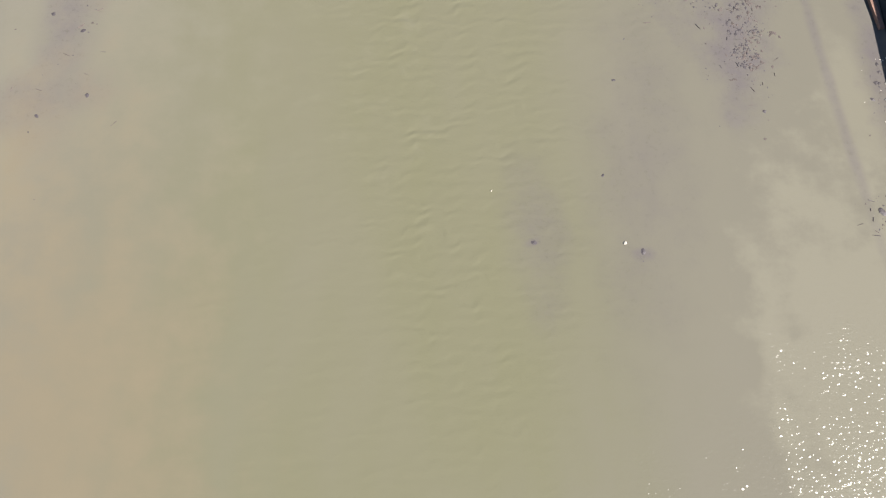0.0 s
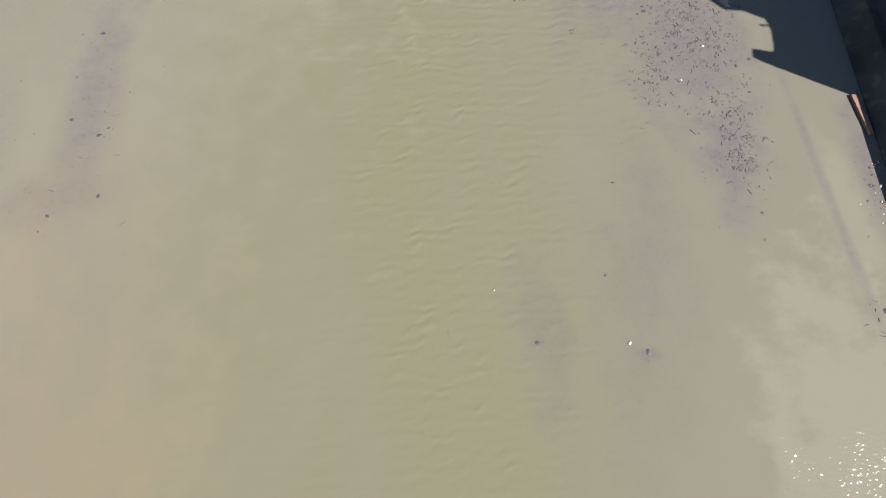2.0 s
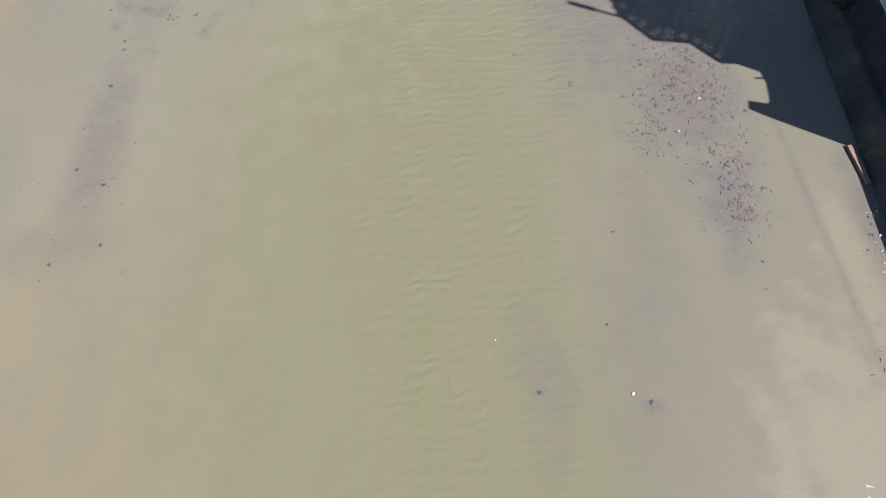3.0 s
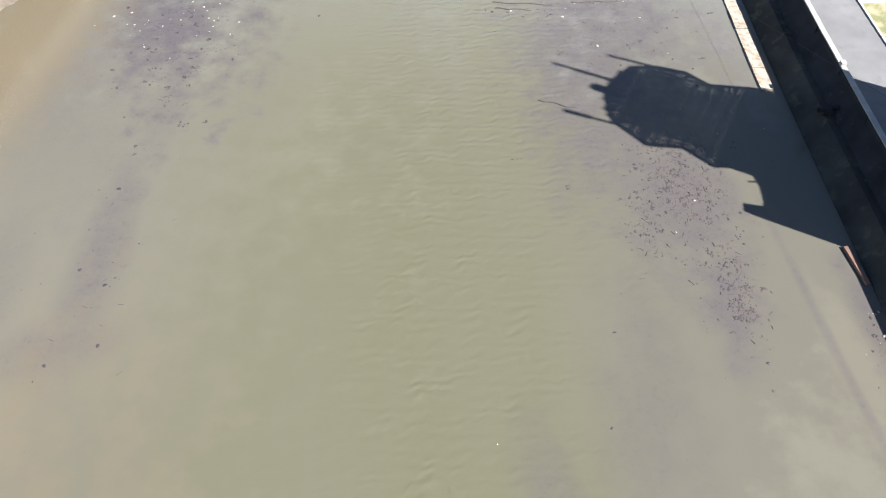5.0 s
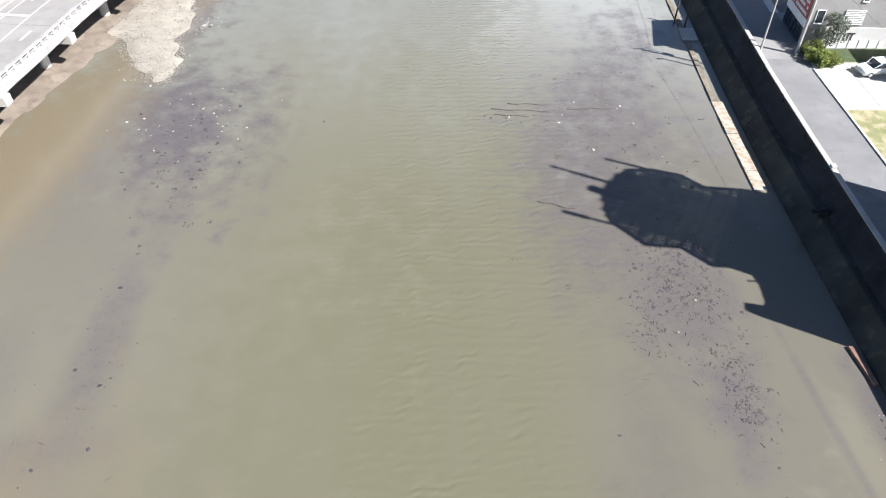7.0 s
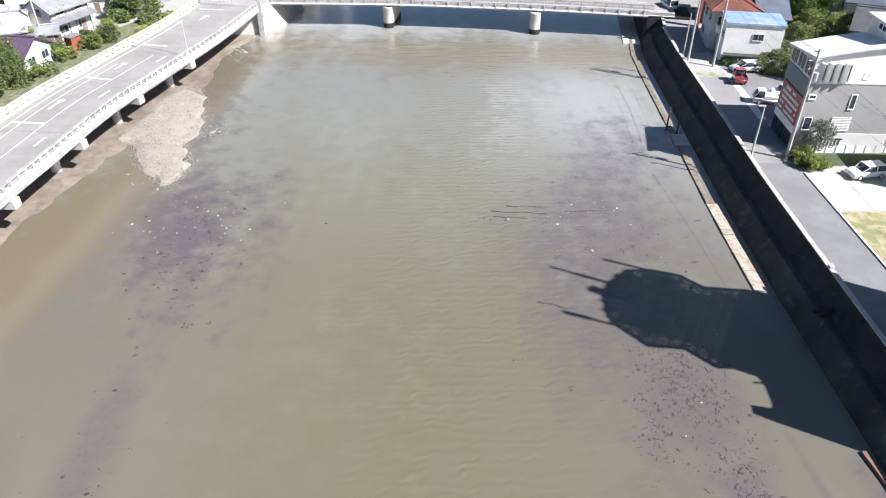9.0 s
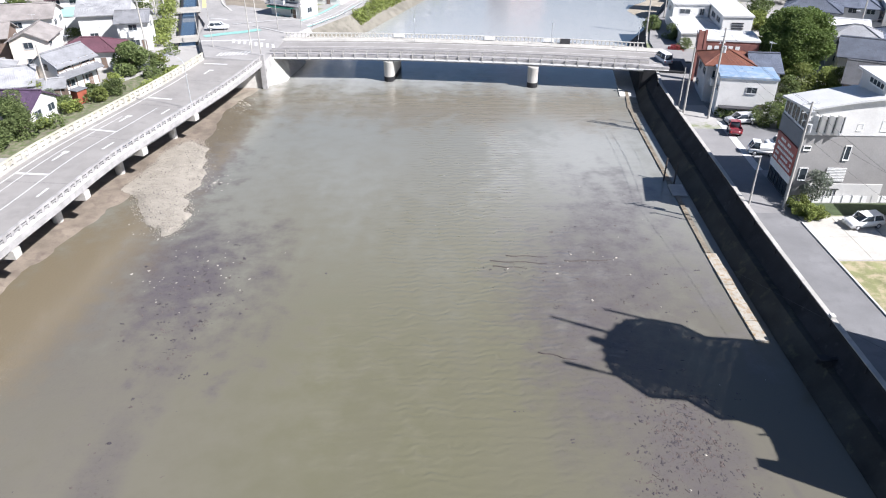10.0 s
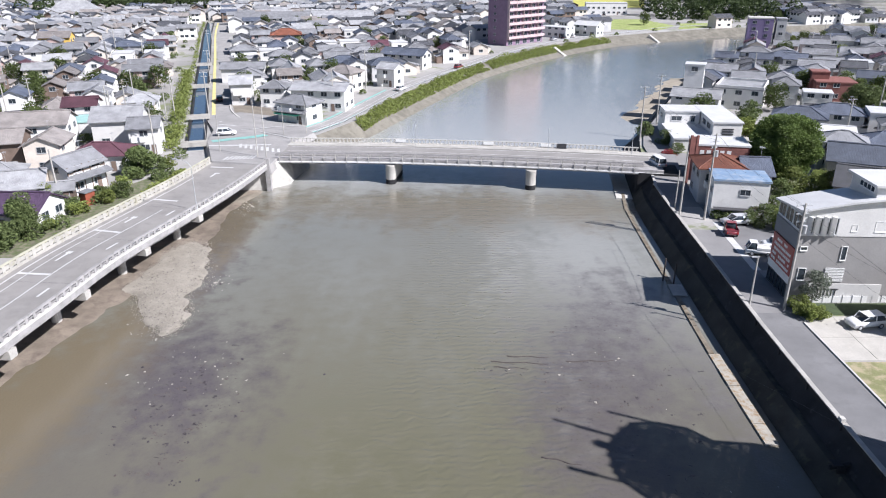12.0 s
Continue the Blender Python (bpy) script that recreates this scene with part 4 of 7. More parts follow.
W_GREY = surface("grey_render", (0.45, 0.45, 0.45), 0.85, 0.1, 0.5, 7, 0.1, rand=0.2, stain=(0.33, 0.32, 0.31), stain_at=(0.6, 0.85))
W_WOOD = surface("dark_boarding", (0.17, 0.125, 0.10), 0.85, 0.2, 0.7, 9, 0.2, rand=0.3)
W_PINK = surface("pink_brown_render", (0.46, 0.34, 0.31), 0.85, 0.1, 0.5, 7, 0.1)
W_BRICK = surface("red_brick", (0.22, 0.095, 0.08), 0.85, 0.2, 0.9, 9, 0.2)
W_PURPLE = surface("purple_tile", (0.25, 0.17, 0.245), 0.7, 0.08, 0.6, 9, 0.1)
W_VIOLET = surface("violet_tile", (0.19, 0.15, 0.27), 0.7, 0.08, 0.6, 9, 0.1)
W_BEIGE = surface("pale_pink_panel", (0.48, 0.37, 0.37), 0.8, 0.06, 0.6, 9, 0.1)


def leaf_mat(name, colour):
    m = surface(name, colour, 0.75, 0.35, 0.8, 5, 0.0, rand=0.2)
    n, l = m.node_tree.nodes, m.node_tree.links
    p = n["Principled BSDF"]
    p.inputs["Transmission Weight"].default_value = 0.0
    g = n.new("ShaderNodeNewGeometry")
    src = p.inputs["Base Color"].links[0].from_socket
    col = blend(n, l, 1.0, src, ramp(n, l, g.outputs["Random Per Island"], 0.0, 1.0, (0.78, 0.8, 0.72, 1), (1.24, 1.2, 1.15, 1)), "MULTIPLY")
    l.new(col, p.inputs["Base Color"])
    thin, both = n.new("ShaderNodeBsdfTranslucent"), n.new("ShaderNodeMixShader")
    both.inputs[0].default_value = 0.35
    l.new(col, thin.inputs["Color"])
    l.new(p.outputs[0], both.inputs[1])
    l.new(thin.outputs[0], both.inputs[2])
    l.new(both.outputs[0], n["Material Output"].inputs["Surface"])
    return m


L_DARK = leaf_mat("dark_leaf", (0.085, 0.115, 0.035))
L_MID = leaf_mat("mid_leaf", (0.135, 0.175, 0.068))
L_LIGHT = leaf_mat("light_leaf", (0.20, 0.24, 0.07))
L_FOREST = leaf_mat("forest_leaf", (0.06, 0.088, 0.034))
L_BIG = leaf_mat("camphor_leaf", (0.115, 0.165, 0.045))
L_GREY = leaf_mat("silver_leaf", (0.20, 0.23, 0.19))
M_BARK = surface("bark", (0.12, 0.095, 0.07), 0.9, 0.3, 2.0, 12, 0.5)


# ---- houses ----
def roof_gable(bm, w, d, h, rise, over, th=0.16, end=0.45):
    """Two thick slopes with the ridge along x."""
    k = rise / (d / 2)
    x = w / 2 + end
    for s in (-1, 1):
        y = s * (d / 2 + over)
        z = h - over * k
        a = [(-x, y, z), (x, y, z), (x, 0, h + rise), (-x, 0, h + rise)]
        top = [bm.verts.new((p[0], p[1], p[2] + th)) for p in a]
        low = [bm.verts.new(p) for p in a]
        if s > 0:
            top, low = top[::-1], low[::-1]
        bm.faces.new(top)
        bm.faces.new(low[::-1])
        for i in range(4):
            j = (i + 1) % 4
            bm.faces.new((low[i], low[j], top[j], top[i]))


def roof_hip(bm, w, d, h, rise, over, th=0.16):
    k = rise / (d / 2)
    x, y, z = w / 2 + over, d / 2 + over, h - over * k
    r = max(0.3, (w - d) / 2)
    E = [(-x, -y), (x, -y), (x, y), (-x, y)]
    low = [bm.verts.new((*p, z)) for p in E]
    top = [bm.verts.new((*p, z + th)) for p in E]
    a, b = bm.verts.new((-r, 0, h + rise + th)), bm.verts.new((r, 0, h + rise + th))
    bm.faces.new(low[::-1])
    for i in range(4):
        j = (i + 1) % 4
        bm.faces.new((low[i], low[j], top[j], top[i]))
    bm.faces.new((top[0], top[1], b, a))
    bm.faces.new((top[1], top[2], b))
    bm.faces.new((top[2], top[3], a, b))
    bm.faces.new((top[3], top[0], a))


def wall_box(bm, w, d, z0, h, rise=0.0):
    box(bm, -w / 2, w / 2, -d / 2, d / 2, z0, h)
    if rise:
        for s in (-1, 1):
            x = s * w / 2
            q = [bm.verts.new(p) for p in ((x, -d / 2, h), (x, d / 2, h), (x, 0, h + rise), (x - s * 0.15, -d / 2, h), (x - s * 0.15, d / 2, h), (x - s * 0.15, 0, h + rise))]
            o = (0, 1, 2) if s > 0 else (2, 1, 0)
            bm.faces.new([q[i] for i in o])
            bm.faces.new([q[i + 3] for i in o[::-1]])
            bm.faces.new((q[1], q[4], q[5], q[2]) if s > 0 else (q[2], q[5], q[4], q[1]))
            bm.faces.new((q[2], q[5], q[3], q[0]) if s > 0 else (q[0], q[3], q[5], q[2]))


PANES = {}


def window_mesh(w, h, frame_mat, bars=1):
    """A window in its frame, facing -y, its middle at the origin."""
    key = (w, h, frame_mat.name, bars)
    if key not in PANES:
        bm = bmesh.new()
        t, f, b = 0.07, -0.06, 0.02
        xs = [-w / 2, -w / 2 + t]
        for k in range(bars):
            x = -w / 2 + w * (k + 1) / (bars + 1)
            xs += [x - 0.03, x + 0.03]
        xs += [w / 2 - t, w / 2]
        zs = [-h / 2 - 0.04, -h / 2 + t, h / 2 - t, h / 2]
        g = [[bm.verts.new((x, f - (0.04 if z == zs[0] else 0), z)) for x in xs] for z in zs]
        for i in range(3):
            for j in range(len(xs) - 1):
                a = (g[i][j], g[i][j + 1], g[i + 1][j + 1], g[i + 1][j])
                if i == 1 and j % 2 == 1:
                    q = [bm.verts.new((v.co.x, -0.012, v.co.z)) for v in a]
                    bm.faces.new(q).material_index = 1
                    for k in range(4):
                        bm.faces.new((a[k], a[(k + 1) % 4], q[(k + 1) % 4], q[k]))
                else:
                    bm.faces.new(a)
        rim = g[0] + [r[-1] for r in g[1:]] + g[-1][-2::-1] + [r[0] for r in g[-2:0:-1]]
        back = [bm.verts.new((v.co.x, b, v.co.z)) for v in rim]
        for k in range(len(rim)):
            j = (k + 1) % len(rim)
            bm.faces.new((rim[j], rim[k], back[k], back[j]))
        me = bpy.data.meshes.new("window")
        bm.to_mesh(me)
        bm.free()
        me.materials.append(frame_mat)
        me.materials.append(M_GLASS)
        PANES[key] = me
    return PANES[key]


def add_window(parent, x, y, z, rz, w=1.6, h=1.1, frame_mat=None, bars=1):
    o = new("window", window_mesh(w, h, frame_mat or M_METAL, bars))
    o.parent, o.matrix_basis = parent, pose(x, y, z, 0, 0, rz)
    return o


def facade_windows(parent, w, d, storeys, rng, h0=1.5, step=2.8, sides=(0, 1, 2, 3), keep=0.8, width=1.6):
    for s in sides:
        run, off = (w, d / 2) if s % 2 == 0 else (d, w / 2)
        n = max(1, int(run / 3.2))
        for f in range(storeys):
            for k in range(n):
                if rng.random() > keep:
                    continue
                t = -run / 2 + run * (k + 0.5) / n
                c, sn = math.cos(radians(90 * s)), math.sin(radians(90 * s))
                x, y = t * c - (-off - 0.02) * sn, t * sn + (-off - 0.02) * c
                add_window(parent, x, y, h0 + step * f, 90 * s, width, 1.15)


def house(m, w, d, h, roof="gable", rise=None, roof_m=None, wall_m=None, label="", group="", seed=1, lower=False, over=0.6, annex=False, glazed=True):
    rng = random.Random(seed)
    e = empty("house", m, label, "house", group)
    roof_m, wall_m = roof_m or R_GREY, wall_m or W_WHITE
    rise = rise if rise is not None else d * 0.23
    bm = bmesh.new()
    wall_box(bm, w, d, -0.3, h, rise if roof == "gable" else 0)
    part("wall", bm, wall_m, e)
    bm = bmesh.new()
    if roof == "flat":
        box(bm, -w / 2 - 0.15, w / 2 + 0.15, -d / 2 - 0.15, d / 2 + 0.15, h + 0.004, h + 0.3)
        box(bm, -w / 2 + 0.25, w / 2 - 0.25, -d / 2 + 0.25, d / 2 - 0.25, h + 0.304, h + 0.32)
    else:
        (roof_gable if roof == "gable" else roof_hip)(bm, w, d, h, rise, over)
    part("roof", bm, roof_m, e)
    if roof != "flat":
        bm = bmesh.new()
        r = w / 2 + 0.4 if roof == "gable" else max(0.3, (w - d) / 2)
        tube(bm, (-r, 0, h + rise + 0.2), (r, 0, h + rise + 0.2), 0.17, 0.17, 6)
        if roof == "hip":
            k = rise / (d / 2)
            for sx in (-1, 1):
                for sy in (-1, 1):
                    tube(bm, (sx * r, 0, h + rise + 0.18), (sx * (w / 2 + over), sy * (d / 2 + over), h - over * k + 0.2), 0.12, 0.12, 5)
        part("ridge", bm, roof_m, e)
    storeys = max(2, int((h + 0.3) / 2.75)) if h > 4.4 else 1
    if lower and storeys == 2:
        bm = bmesh.new()
        for s in (-1, 1):
            y0, y1 = s * (d / 2 + 0.05), s * (d / 2 + 1.5)
            q = [(-w / 2 - 0.4, y0, 3.35), (w / 2 + 0.4, y0, 3.35), (w / 2 + 0.4, y1, 2.75), (-w / 2 - 0.4, y1, 2.75)]
            top = [bm.verts.new((a, b, c + 0.14)) for a, b, c in q]
            bot = [bm.verts.new(p) for p in q]
            if s > 0:
                top, bot = top[::-1], bot[::-1]
            bm.faces.new(top[::-1]), bm.faces.new(bot)
            for i in range(4):
                j = (i + 1) % 4
                bm.faces.new((top[i], top[j], bot[j], bot[i]))
        part("eave", bm, roof_m, e, "tiled lower eave")
    if glazed:
        facade_windows(e, w, d, storeys, rng)
    if seed % 2 == 0 and roof != "flat":
        bm = bmesh.new()
        x, z = w * 0.22, h + rise
        tube(bm, (x, 0.1, z), (x, 0.1, z + 1.9), 0.025, 0.02, 5)
        for k in range(5):
            tube(bm, (x - 0.5 + 0.06 * k, 0.1 - 0.5 + 0.25 * k, z + 1.75), (x + 0.5 - 0.06 * k, 0.1 - 0.5 + 0.25 * k, z + 1.75), 0.014, 0.014, 4)
        tube(bm, (x, -0.45, z + 1.75), (x, 0.65, z + 1.75), 0.014, 0.014, 4)
        part("aerial", bm, M_METAL, e, "thin metal roof aerial")
    if seed % 3 == 0:
        bm = bmesh.new()
        box(bm, -w * 0.3, -w * 0.3 + 0.8, -d / 2 - 0.42, -d / 2 - 0.1, 0.05, 0.7)
        tube(bm, (-w * 0.3 + 0.3, -d / 2 - 0.44, 0.38), (-w * 0.3 + 0.3, -d / 2 - 0.415, 0.38), 0.24, 0.24, 10)
        part("air_conditioner", bm, M_WHITE, e, "white outdoor cooling unit")
    if annex:
        ax, aw, ad = rng.choice((-1, 1)) * w * 0.2, w * 0.5, rng.uniform(2.0, 2.8)
        side = rng.choice((-1, 1))
        bm = bmesh.new()
        y0, y1 = side * (d / 2 + 0.01), side * (d / 2 + ad)
        box(bm, ax - aw / 2, ax + aw / 2, min(y0, y1), max(y0, y1), -0.3, 2.4)
        part("annex", bm, rng.choice((wall_m, W_CREAM, W_WOOD, W_GREY)), e)
        bm = bmesh.new()
        q = [(ax - aw / 2 - 0.3, y0, 3.1), (ax + aw / 2 + 0.3, y0, 3.1), (ax + aw / 2 + 0.3, y1 + side * 0.4, 2.42), (ax - aw / 2 - 0.3, y1 + side * 0.4, 2.42)]
        top, bot = [bm.verts.new((a, b, c + 0.12)) for a, b, c in q], [bm.verts.new(p) for p in q]
        if side > 0:
            top, bot = top[::-1], bot[::-1]
        bm.faces.new(top[::-1]), bm.faces.new(bot)
        for i in range(4):
            j = (i + 1) % 4
            bm.faces.new((top[i], top[j], bot[j], bot[i]))
        part("annex_roof", bm, rng.choice((roof_m, R_SILVER, R_BROWN)), e)
    if storeys == 2 and roof != "flat" and seed % 2:
        bm = bmesh.new()
        box(bm, -w * 0.4, w * 0.05, -d / 2 - 1.15, -d / 2 - 0.002, 2.75, 2.87)
        box(bm, -w * 0.4, w * 0.05, -d / 2 - 1.15, -d / 2 - 1.08, 2.87, 3.8)
        for xx in (-w * 0.4, w * 0.05 - 0.06):
            box(bm, xx, xx + 0.06, -d / 2 - 1.08, -d / 2 - 0.002, 2.87, 3.8)
        part("balcony", bm, M_WHITE, e)
    bm = bmesh.new()
    box(bm, -0.5, 0.5, -d / 2 - 0.09, -d / 2 - 0.02, 0, 2.05)
    box(bm, -0.42, 0.42, -d / 2 - 0.11, -d / 2 - 0.092, 0.1, 1.95, 1)
    part("door", bm, (M_METAL, W_WOOD), e).location.x = w * 0.28
    return e


# the houses of the town: a few builds, set out street by street
protos = []
P_SPECS = [
    (7.5, 6, 5.4, "hip", R_GREY, W_WHITE, True, "white two-storey house with grey tiled hip roof"),
    (8, 5.6, 5.2, "gable", R_SILVER, W_CREAM, True, "cream two-storey house with silver tiled roof"),
    (6.6, 5.6, 5.4, "gable", R_BLUE, W_WHITE, False, "white two-storey house with blue-grey roof"),
    (9.5, 6.4, 5.4, "gable", R_GREY, W_GREY, False, "grey two-storey building with grey tiled roof"),
    (7.5, 5, 3.0, "gable", R_DARK, W_WOOD, False, "dark boarded cottage with dark tiled roof"),
    (9, 6.5, 3.1, "hip", R_BROWN, W_CREAM, False, "low cream house with brown tiled hip roof"),
    (6.6, 5, 5.0, "gable", R_BROWN, W_WOOD, True, "brown boarded house with brown tiled roof"),
    (7.5, 6.2, 5.6, "flat", R_WHITE, W_WHITE, False, "white flat-roofed two-storey building"),
    (11, 6.2, 4.6, "gable", R_SILVER, W_WHITE, False, "long white building with silver roof"),
    (6, 5.2, 5.2, "hip", R_DARK, W_CREAM, False, "small cream house with dark hip roof"),
    (7.5, 6, 3.1, "hip", R_SILVER, W_WHITE, False, "low white house with silver tiled hip roof"),
    (8, 5.8, 5.2, "gable", R_GREY, W_PINK, True, "pinkish-brown house with grey tiled roof"),
    (9, 6, 5.2, "hip", R_GREY, W_WHITE, True, "broad white house with grey tiled hip roof"),
    (7, 6, 5.0, "gable", R_MAROON, W_WHITE, False, "white house with dark red roof"),
    (7, 5.4, 5.4, "gable", R_GREY, W_WHITE, False, "white gabled house with grey tiled roof"),
    (8.6, 5.8, 3.0, "gable", R_GREY, W_CREAM, False, "low cream cottage with grey tiled roof"),
    (6.4, 5.6, 5.6, "gable", R_DARK, W_WHITE, False, "white gabled house with charcoal roof"),
    (10, 6.5, 5.0, "hip", R_BLUE, W_GREY, False, "grey house with blue-grey hip roof"),
]
for i, (w, d, h, kind, rm, wm, low, text) in enumerate(P_SPECS):
    protos.append((house(pose(0, -900 - 20 * i, LAND), w, d, h, kind, None, rm, wm, text, "houses of the town", i + 1, low, 0.55, i % 3 != 2), w, d))

CANAL = smooth_path([(-50.4, 138.5, 0), (-52.9, 147, 0), (-61.2, 175, 0), (-74, 217, 0), (-93, 281, 0), (-117.5, 363, 0), (-135, 425, 0)], 8.0)
CANAL_LINE = CANAL
RIVER_ROAD = smooth_path([(-36, 148, 0), (-30.2, 155, 0), (-25.8, 164, 0), (-20.0, 184, 0), (-12.6, 209, 0), (-2.4, 233, 0), (7.5, 253, 0), (20, 279, 0), (34, 304, 0), (50, 328, 0), (73, 350.5, 0), (97, 370, 0), (116, 387, 0), (150, 402, 0)], 6.0)
WEST_STREET = smooth_path([(-47.5, 154, 0), (-54, 175, 0), (-66.5, 217, 0), (-85.5, 281, 0), (-110, 363, 0), (-127, 425, 0)], 8.0)
RIGHT_LINE = [Vector((p.x, p.y, 0)) for p in right_base]
LEFT_LINE = [Vector((p.x, p.y, 0)) for p in left_base]


def gap_to(path, x, y):
    best = 1e9
    q = Vector((x, y, 0))
    for a, b in zip(path, path[1:]):
        a, b = Vector((a.x, a.y, 0)), Vector((b.x, b.y, 0))
        d = b - a
        t = max(0, min(1, (q - a).dot(d) / d.length_squared))
        best = min(best, (q - a - d * t).length)
    return best


def side_of(path, x, y):
    """Negative to the left of the line, positive to its right, by the nearest stretch."""
    best, sign = 1e9, 1
    q = Vector((x, y))
    for a, b in zip(path, path[1:]):
        a, b = a.to_2d(), b.to_2d()
        d = b - a
        t = max(0, min(1, (q - a).dot(d) / d.length_squared))
        g = (q - a - d * t).length
        if g < best:
            best, sign = g, -1 if d.x * (q.y - a.y) - d.y * (q.x - a.x) > 0 else 1
    return best * sign


TAKEN = []


def free(x, y, r):
    if any((x - a) ** 2 + (y - b) ** 2 < (r + c) ** 2 for a, b, c in TAKEN):
        return False
    if side_of(LEFT_LINE, x, y) > -r - 7 and side_of(RIGHT_LINE, x, y) < r + 6:
        return False
    if gap_to(CANAL, x, y) < r + 4.5 or gap_to(RIVER_ROAD, x, y) < r + 3.2 or gap_to(WEST_STREET, x, y) < r + 2.5:
        return False
    if gap_to(VIADUCT, x, y) < r + 12.5 and x < 0 or gap_to(EAST_ROAD, x, y) < r + 3.5:
        return False
    return True



# ---- trees and shrubs ----
def leaf(bm, p, size, rng, up=0.5):
    """One small bent leaf spray of two faces."""
    d = Vector((rng.gauss(0, 1), rng.gauss(0, 1), rng.gauss(0, up))).normalized()
    s = d.cross(Vector((rng.gauss(0, 1), rng.gauss(0, 1), rng.gauss(0, 1)))).normalized()
    a, b = Vector(p) - d * size, Vector(p) + d * size
    m = Vector(p) + d.cross(s) * size * 0.25
    l, r = m + s * size * 0.6, m - s * size * 0.6
    v = [bm.verts.new(q) for q in (a, l, b, r)]
    bm.faces.new((v[0], v[1], v[2]))
    bm.faces.new((v[0], v[2], v[3]))


def tree(m, height, radius, leaves, size, mat, label, seed=1, trunk=0.25, low=0.25, shape=1.0, group="", clumps=None, kind="tree"):
    rng = random.Random(seed)
    e = empty(kind, m, label, kind, group)
    bm = bmesh.new()
    zc = height * (low + (1 - low) / 2)
    pts = [Vector((0, 0, -0.2))]
    for k in range(1, 5):
        pts.append(Vector((rng.gauss(0, 0.03) * height, rng.gauss(0, 0.03) * height, height * 0.8 * k / 4)))
    for k, (a, b) in enumerate(zip(pts, pts[1:])):
        tube(bm, a, b, trunk * (1 - 0.2 * k), trunk * (0.8 - 0.2 * k), 7)
    centres = []
    n = clumps or int(10 + radius * 5)
    for k in range(n):
        a, t = rng.uniform(0, 2 * math.pi), rng.uniform(-1, 1)
        rr = radius * (0.55 + 0.4 * rng.random()) * math.sqrt(max(0.0, 1 - t * t)) * (1.0 if t < 0 else shape)
        c = Vector((rr * math.cos(a), rr * math.sin(a), zc + t * height * (1 - low) / 2 * 0.92))
        centres.append(c)
        if k % 3 == 0:
            s = pts[min(4, max(1, int(c.z / height * 4)))]
            tube(bm, s * 0.9, s.lerp(c, 0.85), trunk * 0.3, trunk * 0.1, 5)
    part("trunk", bm, M_BARK, e)
    bm = bmesh.new()
    rc = radius * 0.42 if n < 40 else radius * 0.27
    for k in range(leaves):
        c = centres[k % n]
        d = Vector((rng.gauss(0, 1), rng.gauss(0, 1), rng.gauss(0, 1))).normalized()
        leaf(bm, c + Vector((d.x, d.y, d.z * 0.8)) * rc * rng.uniform(0.72, 1.08), size * rng.uniform(0.6, 1.3), rng)
    part("crown", bm, mat, e)
    return e


big_tree = tree(pose(58.6, 117.5, LAND), 11.0, 5.7, 70000, 0.17, L_BIG, "large dense evergreen tree with rounded crown", 3, 0.5, 0.10, 0.95, clumps=150)
# golden-green shrubs below it
for i, (x, y, r, h, mt) in enumerate(((57, 109.5, 2.3, 4.2, L_LIGHT), (60.5, 109.0, 2.2, 3.6, L_LIGHT), (63.5, 110.5, 2.4, 3.4, L_LIGHT), (54.5, 107.8, 1.8, 3.0, L_MID))):
    tree(pose(x, y, LAND), h, r, 2600, 0.16, mt, "yellow-green bamboo shrub under a large tree", 20 + i, 0.08, 0.05, 0.9, "shrubs", kind="shrub")
tree(pose(103.5, 172.5, LAND), 6.5, 4.2, 9000, 0.24, L_MID, "broad green garden tree among the houses", 7, 0.25, 0.15, 0.9, "garden trees")
tree_a = tree(pose(-54.4, 120.6, LAND), 4.6, 3.0, 7000, 0.20, L_MID, "leafy green garden tree beside the viaduct", 5, 0.18, 0.1, 0.9, "garden trees")
tree(pose(-58.4, 91.0, LAND), 6.0, 3.0, 9500, 0.15, L_MID, "bushy conifer beside the viaduct", 6, 0.2, 0.02, 0.45, "garden trees")
tree(pose(-60.5, 86.5, LAND), 3.6, 2.8, 4500, 0.20, L_MID, "bushy green tree beside the viaduct", 16, 0.2, 0.05, 0.8, "garden trees")
for i, (x, y, r, h, mt) in enumerate(((-52.6, 109.0, 1.4, 2.4, L_MID), (-53.8, 106.0, 1.2, 2.0, L_LIGHT), (-60.6, 104.2, 1.5, 2.2, L_GREY), (-58.0, 103.2, 1.3, 1.8, L_MID), (-55.8, 101.0, 1.4, 2.0, L_LIGHT), (-56.5, 109.2, 1.2, 1.8, L_MID), (-54.2, 112.4, 1.5, 2.2, L_LIGHT), (-57.0, 94.6, 1.1, 1.4, L_LIGHT), (-63.6, 106.0, 1.6, 3.0, L_LIGHT), (-51.6, 127.0, 1.5, 2.0, L_LIGHT), (-52.5, 124.5, 1.6, 2.6, L_MID))):
    tree(pose(x, y, LAND), h, r, 1600, 0.15, mt, "clipped garden shrub between the houses", 30 + i, 0.07, 0.05, 0.9, "garden shrubs", kind="shrub")
